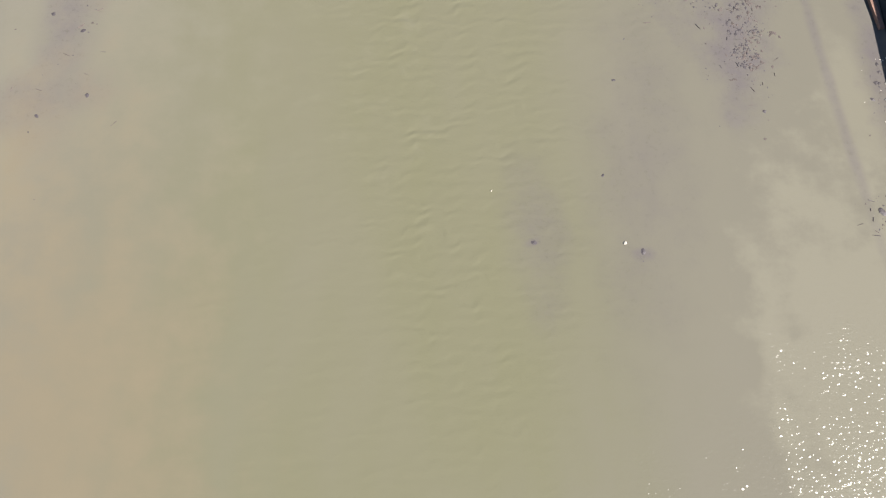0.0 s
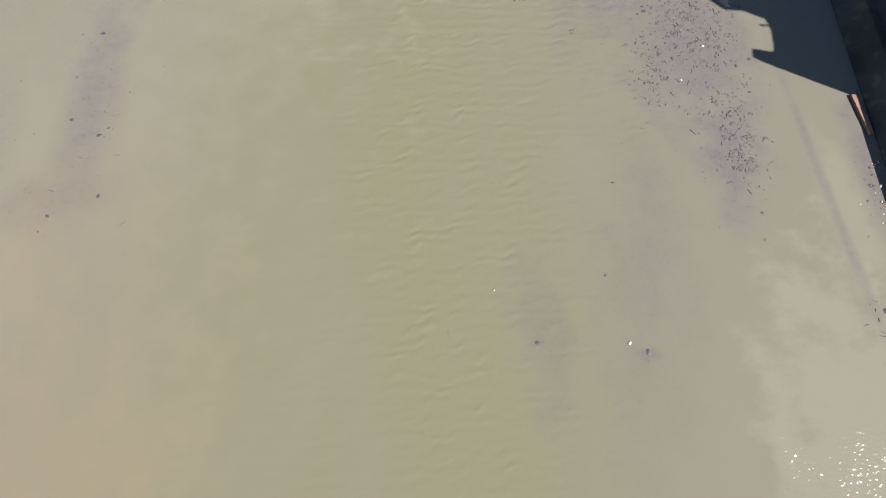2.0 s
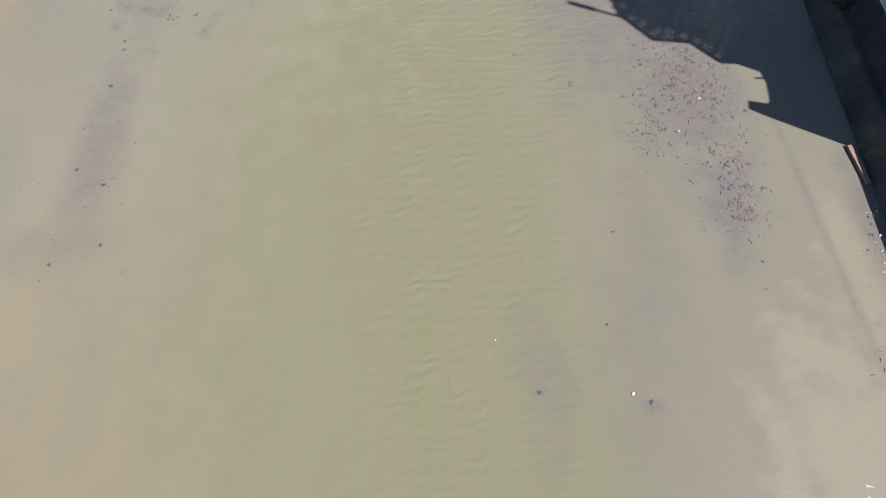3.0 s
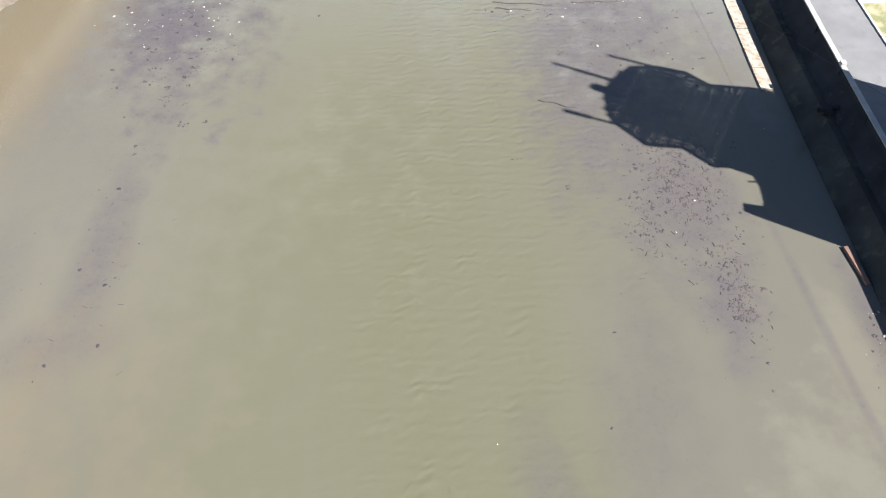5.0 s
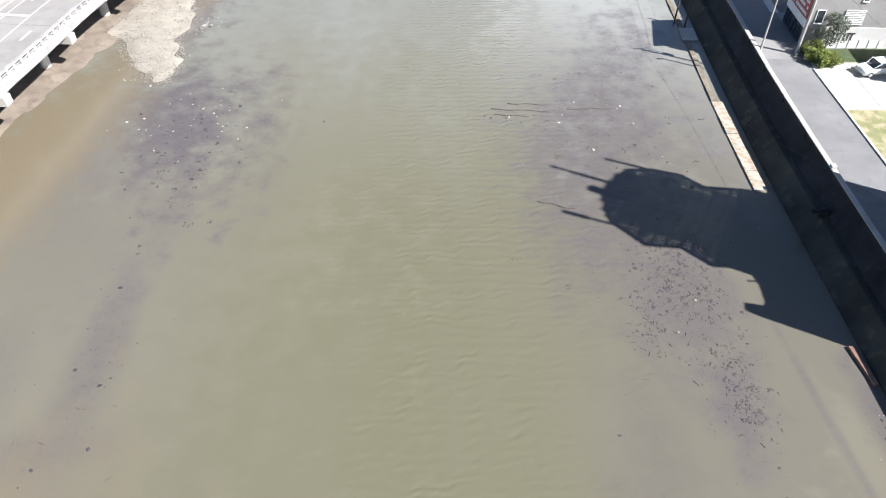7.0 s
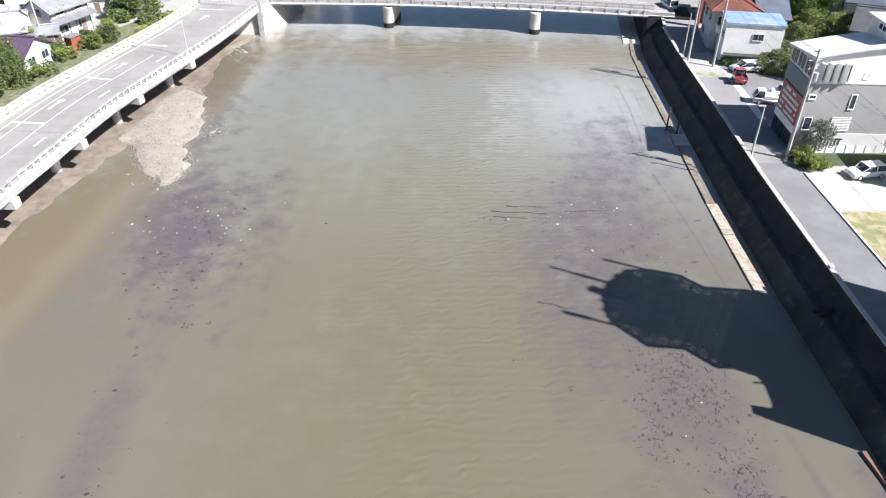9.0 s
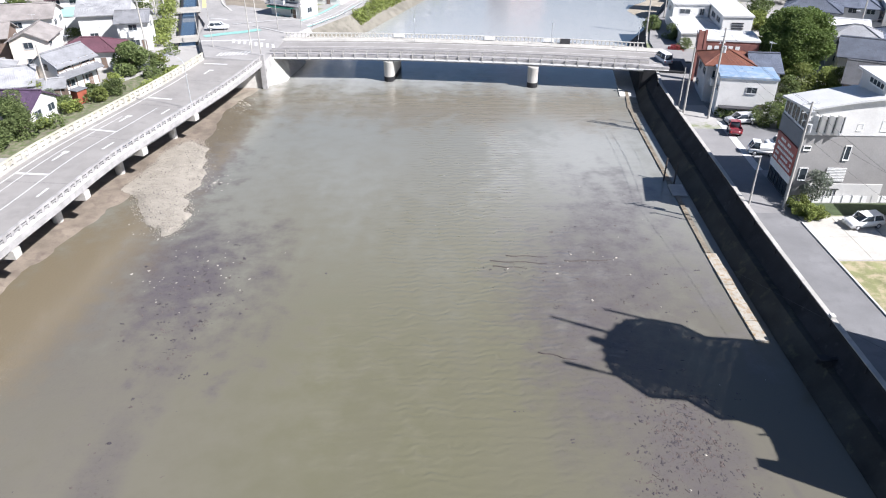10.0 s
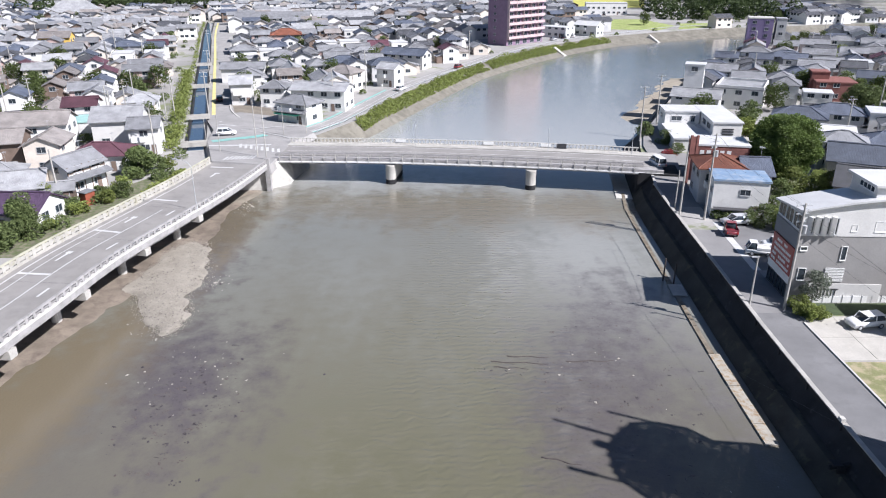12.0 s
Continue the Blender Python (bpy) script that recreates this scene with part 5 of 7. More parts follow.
# beside the shop's drive
for i, (x, y, r, h, mt) in enumerate(((38.9, 68.0, 0.9, 1.3, L_LIGHT), (39.6, 66.9, 1.0, 1.5, L_LIGHT), (40.6, 66.8, 0.95, 1.4, L_LIGHT), (39.3, 69.3, 1.1, 1.9, L_LIGHT))):
    tree(pose(x, y, LAND), h, r, 1500, 0.10, mt, "rounded light-green shrub beside a concrete drive", 40 + i, 0.05, 0.03, 0.95, "drive shrubs", kind="shrub")
tree(pose(41.2, 70.0, LAND), 3.9, 1.6, 2200, 0.11, L_GREY, "small silvery-leaved tree before a grey building", 50, 0.07, 0.3, 0.9)
for i, (x, y, r, h) in enumerate(((46.0, 95.0, 2.0, 2.9), (48.6, 93.0, 1.9, 3.0), (49.6, 95.4, 1.8, 2.7), (51.0, 91.0, 1.8, 2.6))):
    tree(pose(x, y, LAND), h, r, 3200, 0.12, L_LIGHT if i % 2 else L_MID, "overgrown green shrub beside the parking place", 60 + i, 0.07, 0.03, 0.9, "parking shrubs", kind="shrub")
for i, (x, y, r, h) in enumerate(((45.5, 141.5, 2.0, 3.0), (47.8, 139.0, 1.7, 2.6), (43.8, 150, 1.8, 2.6))):
    tree(pose(x, y, LAND), h, r, 2200, 0.15, L_MID, "green shrub by the bridge road", 70 + i, 0.07, 0.03, 0.9, "roadside shrubs", kind="shrub")
# garden trees among the houses, from two builds
garden = [tree(pose(0, -700 - 20 * i, LAND), h, r, 1400, 0.28, mt, text, 80 + i, 0.15, 0.15, 0.85, "town trees") for i, (h, r, mt, text) in enumerate(((5.0, 2.6, L_MID, "green garden tree among the houses"), (6.5, 3.2, L_DARK, "dark evergreen tree among the houses"), (3.6, 2.4, L_LIGHT, "light-green garden tree among the houses")))]
grng = random.Random(77)
for x, y in ((-98, 200), (-83, 191), (-72, 199), (-118, 262), (-61, 238), (-40, 213), (-5, 236), (-53, 262), (-150, 300), (-60, 300), (-130, 215), (88, 300), (112, 190), (117, 188), (99, 196), (86, 190), (78, 155), (90, 258), (70, 160), (140, 260), (-180, 330), (-95, 390), (-75, 405), (20, 350), (60, 352), (85, 385), (110, 402), (-210, 420), (-250, 410), (-40, 420), (-115, 180), (-104, 160), (-90, 153), (150, 230), (120, 150), (100, 140), (130, 205), (175, 300), (160, 330), (200, 320)):
    if not free(x, y, 2.0):
        continue
    g = copy_thing(grng.choice(garden), pose(x, y, LAND, 0, 0, grng.uniform(0, 360)))
    TAKEN.append((x, y, 2.0))
M_FLOWER = leaf_mat("red_flower", (0.30, 0.05, 0.06))
tree(pose(43.6, 131.8, LAND), 1.5, 1.2, 900, 0.12, M_FLOWER, "red-flowering shrub at the road corner", 91, 0.05, 0.03, 0.95, "corner shrubs", kind="shrub")
tree(pose(45.4, 133.6, LAND), 2.3, 1.5, 1400, 0.13, L_MID, "green shrub at the road corner", 92, 0.06, 0.03, 0.95, "corner shrubs", kind="shrub")
# shrubs along the upstream bank and the canal
bm = bmesh.new()
for path, o, wide, high, n in ((shifted(CANAL_LINE[:13], -4.6), 0.0, 2.0, 2.8, 6500), (shifted(CANAL_LINE[13:], -3.6), 0.0, 1.0, 1.2, 1500), (smooth_path([(-54.5, 88), (-51.0, 101), (-49.3, 112), (-48.0, 124)], 4), 0.0, 0.8, 0.7, 2200)):
    L = length_of(path)
    for k in range(n):
        d = grng.uniform(0, L)
        p, a = along(path, d)
        thick = 0.55 + 0.6 * noise.noise(Vector((d * 0.13, o, 2.0)))
        if thick < 0.25:
            continue
        w, h = grng.gauss(0, 0.5) * wide, grng.random() ** 0.8 * high * thick * 1.5
        leaf(bm, (p.x - math.sin(a) * w, p.y + math.cos(a) * w, LAND - 0.2 + h), grng.uniform(0.18, 0.34), grng)
for lb, lt, lb2, lt2 in zip(left_base, left_top, left_base[1:], left_top[1:]):
    if not 160 < lb.y < 325:
        continue
    for k in range(int((lb2 - lb).length * 210)):
        t, u = grng.random(), grng.uniform(0.40, 0.92)
        b0, t0 = lb.lerp(lb2, t), lt.lerp(lt2, t)
        p = b0.lerp(t0, u)
        thick = 0.54 + 1.0 * noise.noise(Vector((p.x * 0.11, p.y * 0.11, 2.0))) + 0.3 * noise.noise(Vector((p.x * 0.5, p.y * 0.5, 4.0)))
        if thick < 0.12:
            continue
        leaf(bm, (p.x, p.y, -0.4 + 3.8 * min(1.0, u) + grng.random() ** 1.3 * thick * 2.0), grng.uniform(0.14, 0.27), grng)
tagged(obj("bank_shrubs", bm, L_LIGHT), "light-green scrub along the upstream river bank and canal", "shrubs", kind="stuff")
# woods at the far bend
bm = bmesh.new()
WOODS = ((122, 400, 428, 640, 0.12, 400), (-420, -250, 540, 600, 0.0, 60), (-240, -166, 492, 545, 0.0, 110), (-330, -246, 448, 500, 0.0, 16))
for k in range(sum(q[5] for q in WOODS)):
    left = k
    for x0, x1, y0, y1, climb, count in WOODS:
        if left < count:
            break
        left -= count
    x, y = grng.uniform(x0, x1), grng.uniform(y0, y1)
    if x > 205 and y < 505 or 0 < x < 148 + 0.26 * (y - 540):
        continue
    base, r = LAND + max(0, (y - 440) * climb), grng.uniform(4, 6.5)
    h = grng.uniform(9, 14)
    for j in range(230):
        d = Vector((grng.gauss(0, 1), grng.gauss(0, 1), grng.gauss(0, 1))).normalized()
        leaf(bm, (x + d.x * r, y + d.y * r, base + h * 0.4 + d.z * h * 0.5), grng.uniform(0.6, 1.15), grng)
tagged(obj("far_woods", bm, L_FOREST), "dark green woods at the far river bend", "woods", kind="stuff")

# ---- ground cover ----
def sheet(name, ring, z, mat, label, category, under=None):
    bm = bmesh.new()
    top = [bm.verts.new((x, y, z)) for x, y in ring]
    low = [bm.verts.new((x, y, z - 0.3)) for x, y in ring]
    bm.faces.new(top)
    for i in range(len(ring)):
        j = (i + 1) % len(ring)
        bm.faces.new((low[i], low[j], top[j], top[i]))
    bmesh.ops.recalc_face_normals(bm, faces=bm.faces)
    return tagged(obj(name, bm, mat), label, category, kind="structure")


sheet("lawn", [(38.6, 20), (62, 20), (62, 58.2), (38.6, 58.2)], LAND + 0.02, M_GRASS, "patchy yellow-green lawn beside the lane", "lawn")
# this strip is a darker green than the lawn beside it
sheet("lawn", [(40.4, 67.7), (55, 67.7), (55, 70.5), (40.4, 70.5)], LAND + 0.03, M_GREEN_STRIP, "dark green strip of ground before a fence", "lawn")
M_PARK = surface("park_grass", (0.26, 0.31, 0.10), 0.95, 0.2, 0.2, 8, 0.4, stain=(0.36, 0.36, 0.17), stain_at=(0.5, 0.7))
M_FIELD = surface("flowering_field", (0.44, 0.42, 0.10), 0.95, 0.15, 0.2, 8, 0.4, stain=(0.36, 0.40, 0.12), stain_at=(0.5, 0.7))
sheet("lawn", [(81, 381), (110, 374), (126, 396), (118, 440), (92, 440)], LAND + 0.05, M_PARK, "green riverside park lawn", "lawn")
sheet("lawn", [(122, 379), (143, 389), (152, 413), (133, 411)], LAND + 0.05, M_PARK, "green riverside park lawn", "lawn")
sheet("field", [(96, 540), (146, 537), (170, 630), (110, 630)], LAND + 0.05, M_FIELD, "yellow flowering field beyond the town", "field")
sheet("lawn", [(-60, 560), (90, 560), (90, 640), (-60, 640)], LAND + 0.05, M_GRASS, "yellow-green field beyond the town", "field")
M_GARDEN = surface("garden_soil", (0.17, 0.16, 0.115), 0.95, 0.3, 0.5, 9, 0.4, stain=(0.09, 0.115, 0.045), stain_at=(0.42, 0.6))
sheet("garden", [(-62, 84), (-53.8, 84), (-50.6, 92), (-47.0, 108), (-45.0, 121), (-50, 124.5), (-55, 114), (-57.5, 101), (-60, 92)], LAND + 0.02, M_GARDEN, "earthy garden strip with weeds beside the viaduct", "garden")
drive = empty("drive", label="pale concrete drive of large joined slabs", category="drive", kind="structure")
for i in range(4):
    for j in range(2):
        bm = bmesh.new()
        box(bm, 38.75 + 3.5 * i, 38.75 + 3.45 + 3.5 * i, 58.4 + 4.5 * j, 58.4 + 4.45 + 4.5 * j, LAND - 0.3, LAND + 0.05)
        part("slab", bm, M_DRIVE, drive)
bm = bmesh.new()
sweep(bm, [Vector((38.55, 20, 0)), Vector((38.6, 66, 0))], [(-0.12, LAND - 0.2), (-0.12, LAND + 0.14), (0.08, LAND + 0.14), (0.08, LAND - 0.2)])
tagged(obj("kerb", bm, M_CONC_PALE), "pale concrete kerb beside the lane", "kerb", kind="structure")
sheet("parking", [(39.2, 79.5), (56, 79.5), (56, 104.5), (40.1, 104.5)], LAND + 0.012, M_ASPH, "grey asphalt parking place by the lane", "parking")
bm = bmesh.new()
box(bm, -0.5, 0.5, -8.5, 8.5, 0, 0.006)
tagged(obj("edge_strip", bm, M_PAINT), "broad white gutter strip beside the lane", "strip", kind="structure").matrix_basis = pose(39.6, 88.0, LAND + 0.03, 0, 0, -3)
sheet("road", [(38.2, 117), (41.5, 119), (43.5, 125.5), (70, 130), (72, 137), (50, 131), (45.5, 136), (48.5, 150), (55, 168), (52, 169), (44.0, 152), (40.8, 140)], LAND + 0.3, M_ASPH_PALE, "pale asphalt road leading off the bridge", "road")
bm = bmesh.new()
sweep(bm, [Vector((p.x, p.y, LAND)) for p in RIVER_ROAD], [(-3.6, -0.2), (-3.6, 0.03), (2.7, 0.03), (2.7, -0.2)])
tagged(obj("road", bm, M_ASPH_LIGHT), "pale asphalt road along the upstream bank", "road", kind="structure")
bm = bmesh.new()
sweep(bm, [Vector((p.x, p.y, LAND)) for p in WEST_STREET], [(-2.6, -0.2), (-2.6, 0.03), (2.6, 0.03), (2.6, -0.2)])
tagged(obj("road", bm, M_ASPH_LIGHT), "grey asphalt street beside the canal", "road", kind="structure")
guard = empty("guard_rail", label="thin pale steel guard rail along the riverside road", category="guard rail", kind="structure")
bm = bmesh.new()
sweep(bm, [Vector((p.x, p.y, LAND)) for p in RIVER_ROAD], [(2.75, 0.5), (2.75, 0.72), (2.81, 0.72), (2.81, 0.5)])
part("rail", bm, M_METAL, guard)
bm = bmesh.new()
box(bm, -0.06, 0.06, -2.92, -2.82, -0.1, 0.74)
me_g = bpy.data.meshes.new("rail_post")
bm.to_mesh(me_g)
bm.free()
me_g.materials.append(M_METAL)
for k in range(int(length_of(RIVER_ROAD) / 4)):
    p, a = along(RIVER_ROAD, 1 + 4 * k)
    o = new("rail_post", me_g)
    o.parent, o.matrix_basis = guard, pose(p.x, p.y, LAND, 0, 0, math.degrees(a))
bm = bmesh.new()
sweep(bm, smooth_path([(-57.0, 187, LAND), (-53.4, 176, LAND), (-48.0, 166.0, LAND + 0.15), (-43.2, 161.0, LAND + 0.2), (-39.6, 159.2, LAND + 0.2)], 2.0), [(-0.18, -0.3), (-0.18, 0.22), (0.18, 0.22), (0.18, -0.3)])
tagged(obj("kerb", bm, M_CONC_PALE), "pale curved kerb round the gravel forecourt", "kerb", kind="structure")
sheet("forecourt", [(-47.6, 167.0), (-42.5, 163.0), (-41.5, 172), (-44.5, 180), (-50.5, 183.5), (-55.5, 184), (-52.6, 175.5)], LAND + 0.045, M_SAND, "pale tan gravel forecourt beside the street", "forecourt")
marks = empty("road_markings", label="faded white and teal road markings", category="road markings", kind="structure")
rr = [Vector((p.x, p.y, LAND)) for p in RIVER_ROAD]
ws = [Vector((p.x, p.y, LAND)) for p in WEST_STREET]
rl, wl = length_of(rr), length_of(ws)
for o in (-2.1, 0.2, 2.4):
    paint(rr, 6, rl - 5, o, 0.15, parent=marks, up=0.036)
for k in (0, 1, 2):
    paint([Vector((-51.5 - 1.1 * k, 158.5 + 4.4 * k, 4.1 - 0.28 * k)), Vector((-47.0 - 1.1 * k, 157.2 + 4.4 * k, 4.1 - 0.28 * k))], 0, 4.6, 0, 0.5, parent=marks, up=0.05)
paint([Vector((-44.5, 151.5, 4.45)), Vector((-37.0, 156.0, 4.2)), Vector((-31.5, 158.0, 4.0))], 0, 13, 0, 0.3, parent=marks, up=0.06)
paint(rr, 12, 62, -3.1, 0.8, M_PAINT_TEAL, "teal_band", marks, 0.034)
paint(rr, 6, 30, 1.6, 0.6, M_PAINT_TEAL, "teal_band", marks, 0.034)
M_YELLOW = surface("yellow_paint", (0.62, 0.54, 0.24), 0.7, 0.15, 0.6, 8, 0.1)
paint(ws, 0, wl, -3.6, 0.9, M_YELLOW, "yellow_path", marks, 0.05)
for k in (14, 17, 20, 76, 79):
    paint(ws, k, k + 0.6, 0, 4.4, parent=marks, up=0.036)
for k in range(8):
    paint([Vector((-31.8 - 1.2 * k, 131.2 + 0.55 * k, 4.815)), Vector((-32.5 - 1.2 * k, 134.2 + 0.55 * k, 4.815))], 0, 3.0, 0, 0.5, parent=marks, up=0.012)
for k in range(8):
    paint([Vector((-41.0 + 0.72 * k, 126.0 + 0.12 * k, 4.815)), Vector((-40.6 + 0.72 * k, 128.4 + 0.12 * k, 4.815))], 0, 2.4, 0, 0.4, parent=marks, up=0.012)
paint([Vector((-47.3, 140.0, 4.83)), Vector((-43.5, 142.2, 4.82)), Vector((-40.0, 143.6, 4.80)), Vector((-37.6, 146.2, 4.70))], 0, 11.5, 0, 1.9, M_PAINT_TEAL, "teal_band", marks, 0.02)
paint([Vector((-47, 136.6, 4.8)), Vector((-34.5, 137.2, 4.82))], 0, 12.4, 0, 0.7, parent=marks, up=0.02)
paint([Vector((-40, 150, 4.5)), Vector((-31.5, 142.6, 4.82))], 0, 11, 0, 0.25, parent=marks, up=0.02)
# canal: low walls, water
canal = empty("canal", label="narrow town canal between low concrete walls", category="canal", kind="structure")
cl = [Vector((p.x, p.y, LAND)) for p in CANAL_LINE]
for o in (-1.8, 1.8):
    bm = bmesh.new()
    sweep(bm, cl, [(o - 0.2, -0.1), (o - 0.2, 0.6), (o + 0.2, 0.6), (o + 0.2, -0.1)])
    part("canal_wall", bm, M_CONC_DARK, canal)
m_, n_, l_, p_ = tree_of("canal_water")
p_.inputs["Base Color"].default_value, p_.inputs["Roughness"].default_value = (0.05, 0.08, 0.12, 1), 0.08
bm = bmesh.new()
sweep(bm, cl, [(-1.6, -0.1), (-1.6, 0.03), (1.6, 0.03), (1.6, -0.1)])
part("canal_water", bm, m_, canal, "still bluish canal water")
for d in (1.2, 28, 72, 118):
    p, a = along(cl, d)
    bm = bmesh.new()
    box(bm, -1.0, 1.0, -2.6, 2.6, 0.62, 0.85)
    for s in (-1, 1):
        box(bm, s * 0.9 - 0.05, s * 0.9 + 0.05, -2.6, 2.6, 0.85, 1.5)
    part("footbridge", bm, M_CONC, canal, "small concrete footbridge").matrix_basis = pose(p.x, p.y, p.z, 0, 0, math.degrees(a))
# sand bar by the upstream bank
bm = bmesh.new()
sl, sr = smooth_path([(46.5, 174), (45.5, 187), (55, 207), (66, 228), (76, 246)], 2.5), smooth_path([(54, 175), (60, 192), (69, 211), (77, 228), (84, 244)], 2.5)
rows = []
for i in range(30):
    a, b = along(sl, length_of(sl) * i / 29)[0], along(sr, length_of(sr) * i / 29)[0]
    row = []
    for j in range(7):
        p = a.lerp(b, j / 6)
        w = noise.noise(Vector((p.x * 0.12, p.y * 0.12, 5.0))) + 0.6 * noise.noise(Vector((p.x * 0.4, p.y * 0.4, 2.0)))
        row.append(bm.verts.new((p.x + 3 * w * (1 - j / 6), p.y, -0.10 + 0.34 * (j / 6) + 0.2 * w)))
    rows.append(row)
for a, b in zip(rows, rows[1:]):
    for j in range(6):
        bm.faces.new((a[j], a[j + 1], b[j + 1], b[j])).smooth = True
tagged(obj("sand_bar", bm, M_BAR), "low brown sand bar by the upstream bank", "sand", kind="structure")


# concrete steps down the upstream bank
for x, y, rz in ((51.5, 304.5, 143), (104.5, 351.8, 136)):
    e = empty("bank_steps", pose(x, y, 0, 0, 0, rz), "pale concrete steps down the river bank", "steps", "bank steps")
    for k in range(8):
        bm = bmesh.new()
        box(bm, 0.75 * k - 0.4, 0.75 * k + 0.35, -0.8, 0.8, -0.3, 0.1 + 0.44 * k)
        part("step", bm, M_CONC_PALE, e)


# ---- vehicles ----
def car(m, paint_m, label, kind="hatch", length=3.9):
    e = empty("car", m, label, "car", "parked cars")
    L, W = length, 1.66
    if kind == "hatch":
        prof = [(-L / 2, 0.35), (-L / 2, 0.75), (-L / 2 + 0.15, 0.92), (L / 2 - 1.0, 0.92), (L / 2 - 0.2, 0.78), (L / 2, 0.6), (L / 2, 0.32)]
        cab = [(-L / 2 + 0.12, 0.9), (-L / 2 + 0.45, 1.44), (0.35, 1.48), (L / 2 - 0.95, 0.92)]
    elif kind == "van":
        prof = [(-L / 2, 0.35), (-L / 2, 1.0), (L / 2 - 0.35, 1.0), (L / 2 - 0.05, 0.75), (L / 2, 0.32)]
        cab = [(-L / 2 + 0.05, 0.98), (-L / 2 + 0.15, 1.85), (L / 2 - 1.1, 1.88), (L / 2 - 0.35, 1.0)]
    else:
        prof = [(-L / 2, 0.45), (-L / 2, 0.85), (L / 2 - 1.25, 0.85), (L / 2 - 0.1, 0.85), (L / 2, 0.7), (L / 2, 0.32)]
        cab = [(L / 2 - 1.3, 0.83), (L / 2 - 1.25, 1.7), (L / 2 - 0.5, 1.72), (L / 2 - 0.08, 0.85)]

    def loft(prof, w0, w1, mi_side=0, z_lo=None):
        bm = bmesh.new()
        zs = [z for _, z in prof]
        lo, hi = min(zs), max(zs)
        L_, R_ = [], []
        for x, z in prof:
            w = w0 + (w1 - w0) * (z - lo) / (hi - lo)
            L_.append(bm.verts.new((x, w, z)))
            R_.append(bm.verts.new((x, -w, z)))
        bm.faces.new(L_)
        bm.faces.new(R_[::-1])
        for i in range(len(prof)):
            j = (i + 1) % len(prof)
            bm.faces.new((L_[j], L_[i], R_[i], R_[j]))
        bmesh.ops.recalc_face_normals(bm, faces=bm.faces)
        bmesh.ops.bevel(bm, geom=bm.edges[:], offset=0.05, segments=2)
        for f in bm.faces:
            f.smooth = True
        return bm
    part("body", loft(prof, W / 2, W / 2 - 0.03), paint_m, e)
    part("cabin_glass", loft(cab, W / 2 - 0.07, W / 2 - 0.22), M_GLASS, e, "dark window glass")
    top = max(z for _, z in cab)
    xs = [x for x, z in cab if z > top - 0.1]
    bm = bmesh.new()
    box(bm, min(xs) - 0.1, max(xs) + 0.1, -W / 2 + 0.2, W / 2 - 0.2, top - 0.02, top + 0.03)
    bmesh.ops.bevel(bm, geom=bm.edges[:], offset=0.02, segments=1)
    part("roof", bm, paint_m, e)
    for s in (-1, 1):
        for (x0, z0), (x1, z1) in ((cab[0], cab[1]), (cab[2], cab[3])):
            bm = bmesh.new()
            w0 = W / 2 - 0.06
            tube(bm, (x0, s * w0, z0), (x1, s * (W / 2 - 0.2), z1), 0.05, 0.05, 6)
            part("pillar", bm, paint_m, e)
        if kind != "truck":
            bm = bmesh.new()
            tube(bm, ((xs[0] + xs[-1]) / 2, s * (W / 2 - 0.06), 0.92), ((xs[0] + xs[-1]) / 2, s * (W / 2 - 0.2), top), 0.05, 0.05, 6)
            part("pillar", bm, paint_m, e)
    if kind == "truck":
        bm = bmesh.new()
        for s in (-1, 1):
            box(bm, -L / 2, L / 2 - 1.35, s * (W / 2 - 0.05), s * (W / 2), 0.86, 1.15)
        box(bm, -L / 2, -L / 2 + 0.05, -W / 2 + 0.05, W / 2 - 0.05, 0.86, 1.15)
        part("load_bed", bm, paint_m, e)
    for x in (-L / 2 + 0.7, L / 2 - 0.75):
        for s in (-1, 1):
            bm = bmesh.new()
            tube(bm, (x, s * (W / 2 - 0.18), 0.3), (x, s * (W / 2 + 0.01), 0.3), 0.3, 0.3, 16)
            tyre = part("tyre", bm, M_DARK, e)
            bm = bmesh.new()
            tube(bm, (x, s * (W / 2 + 0.012), 0.3), (x, s * (W / 2 + 0.03), 0.3), 0.18, 0.16, 12)
            part("rim", bm, M_METAL, tyre, "silver rim")
    for s in (-1, 1):
        bm = bmesh.new()
        box(bm, L / 2 - 0.1, L / 2 + 0.02, s * 0.62 - 0.16, s * 0.62 + 0.16, 0.58, 0.72)
        part("headlight", bm, M_METAL, e)
        bm = bmesh.new()
        box(bm, -L / 2 - 0.02, -L / 2 + 0.05, s * 0.66 - 0.1, s * 0.66 + 0.1, 0.6, 0.85)
        part("tail_light", bm, M_TAIL, e, "red tail light")
    return e


def gloss(name, colour):
    m = surface(name, colour, 0.25, 0.03, 0.5, 6, 0.0)
    m.node_tree.nodes["Principled BSDF"].inputs["Coat Weight"].default_value = 0.5
    return m


M_TAIL = gloss("tail_red", (0.4, 0.02, 0.02))
C_WHITE, C_RED, C_BLACK, C_SILVER = gloss("car_white", (0.78, 0.78, 0.77)), gloss("car_red", (0.22, 0.035, 0.05)), gloss("car_black", (0.03, 0.03, 0.035)), gloss("car_silver", (0.45, 0.46, 0.48))
car(pose(44.6, 65.2, LAND + 0.05, 0, 0, 190), C_WHITE, "white hatchback parked on a concrete drive")
car(pose(42.6, 95.6, LAND + 0.02, 0, 0, 188), C_SILVER, "silver-white estate car beside a shed", length=4.2)
car(pose(40.3, 91.6, LAND + 0.02, 0, 0, 80), C_RED, "small dull red truck beside the lane", "truck", 2.7)
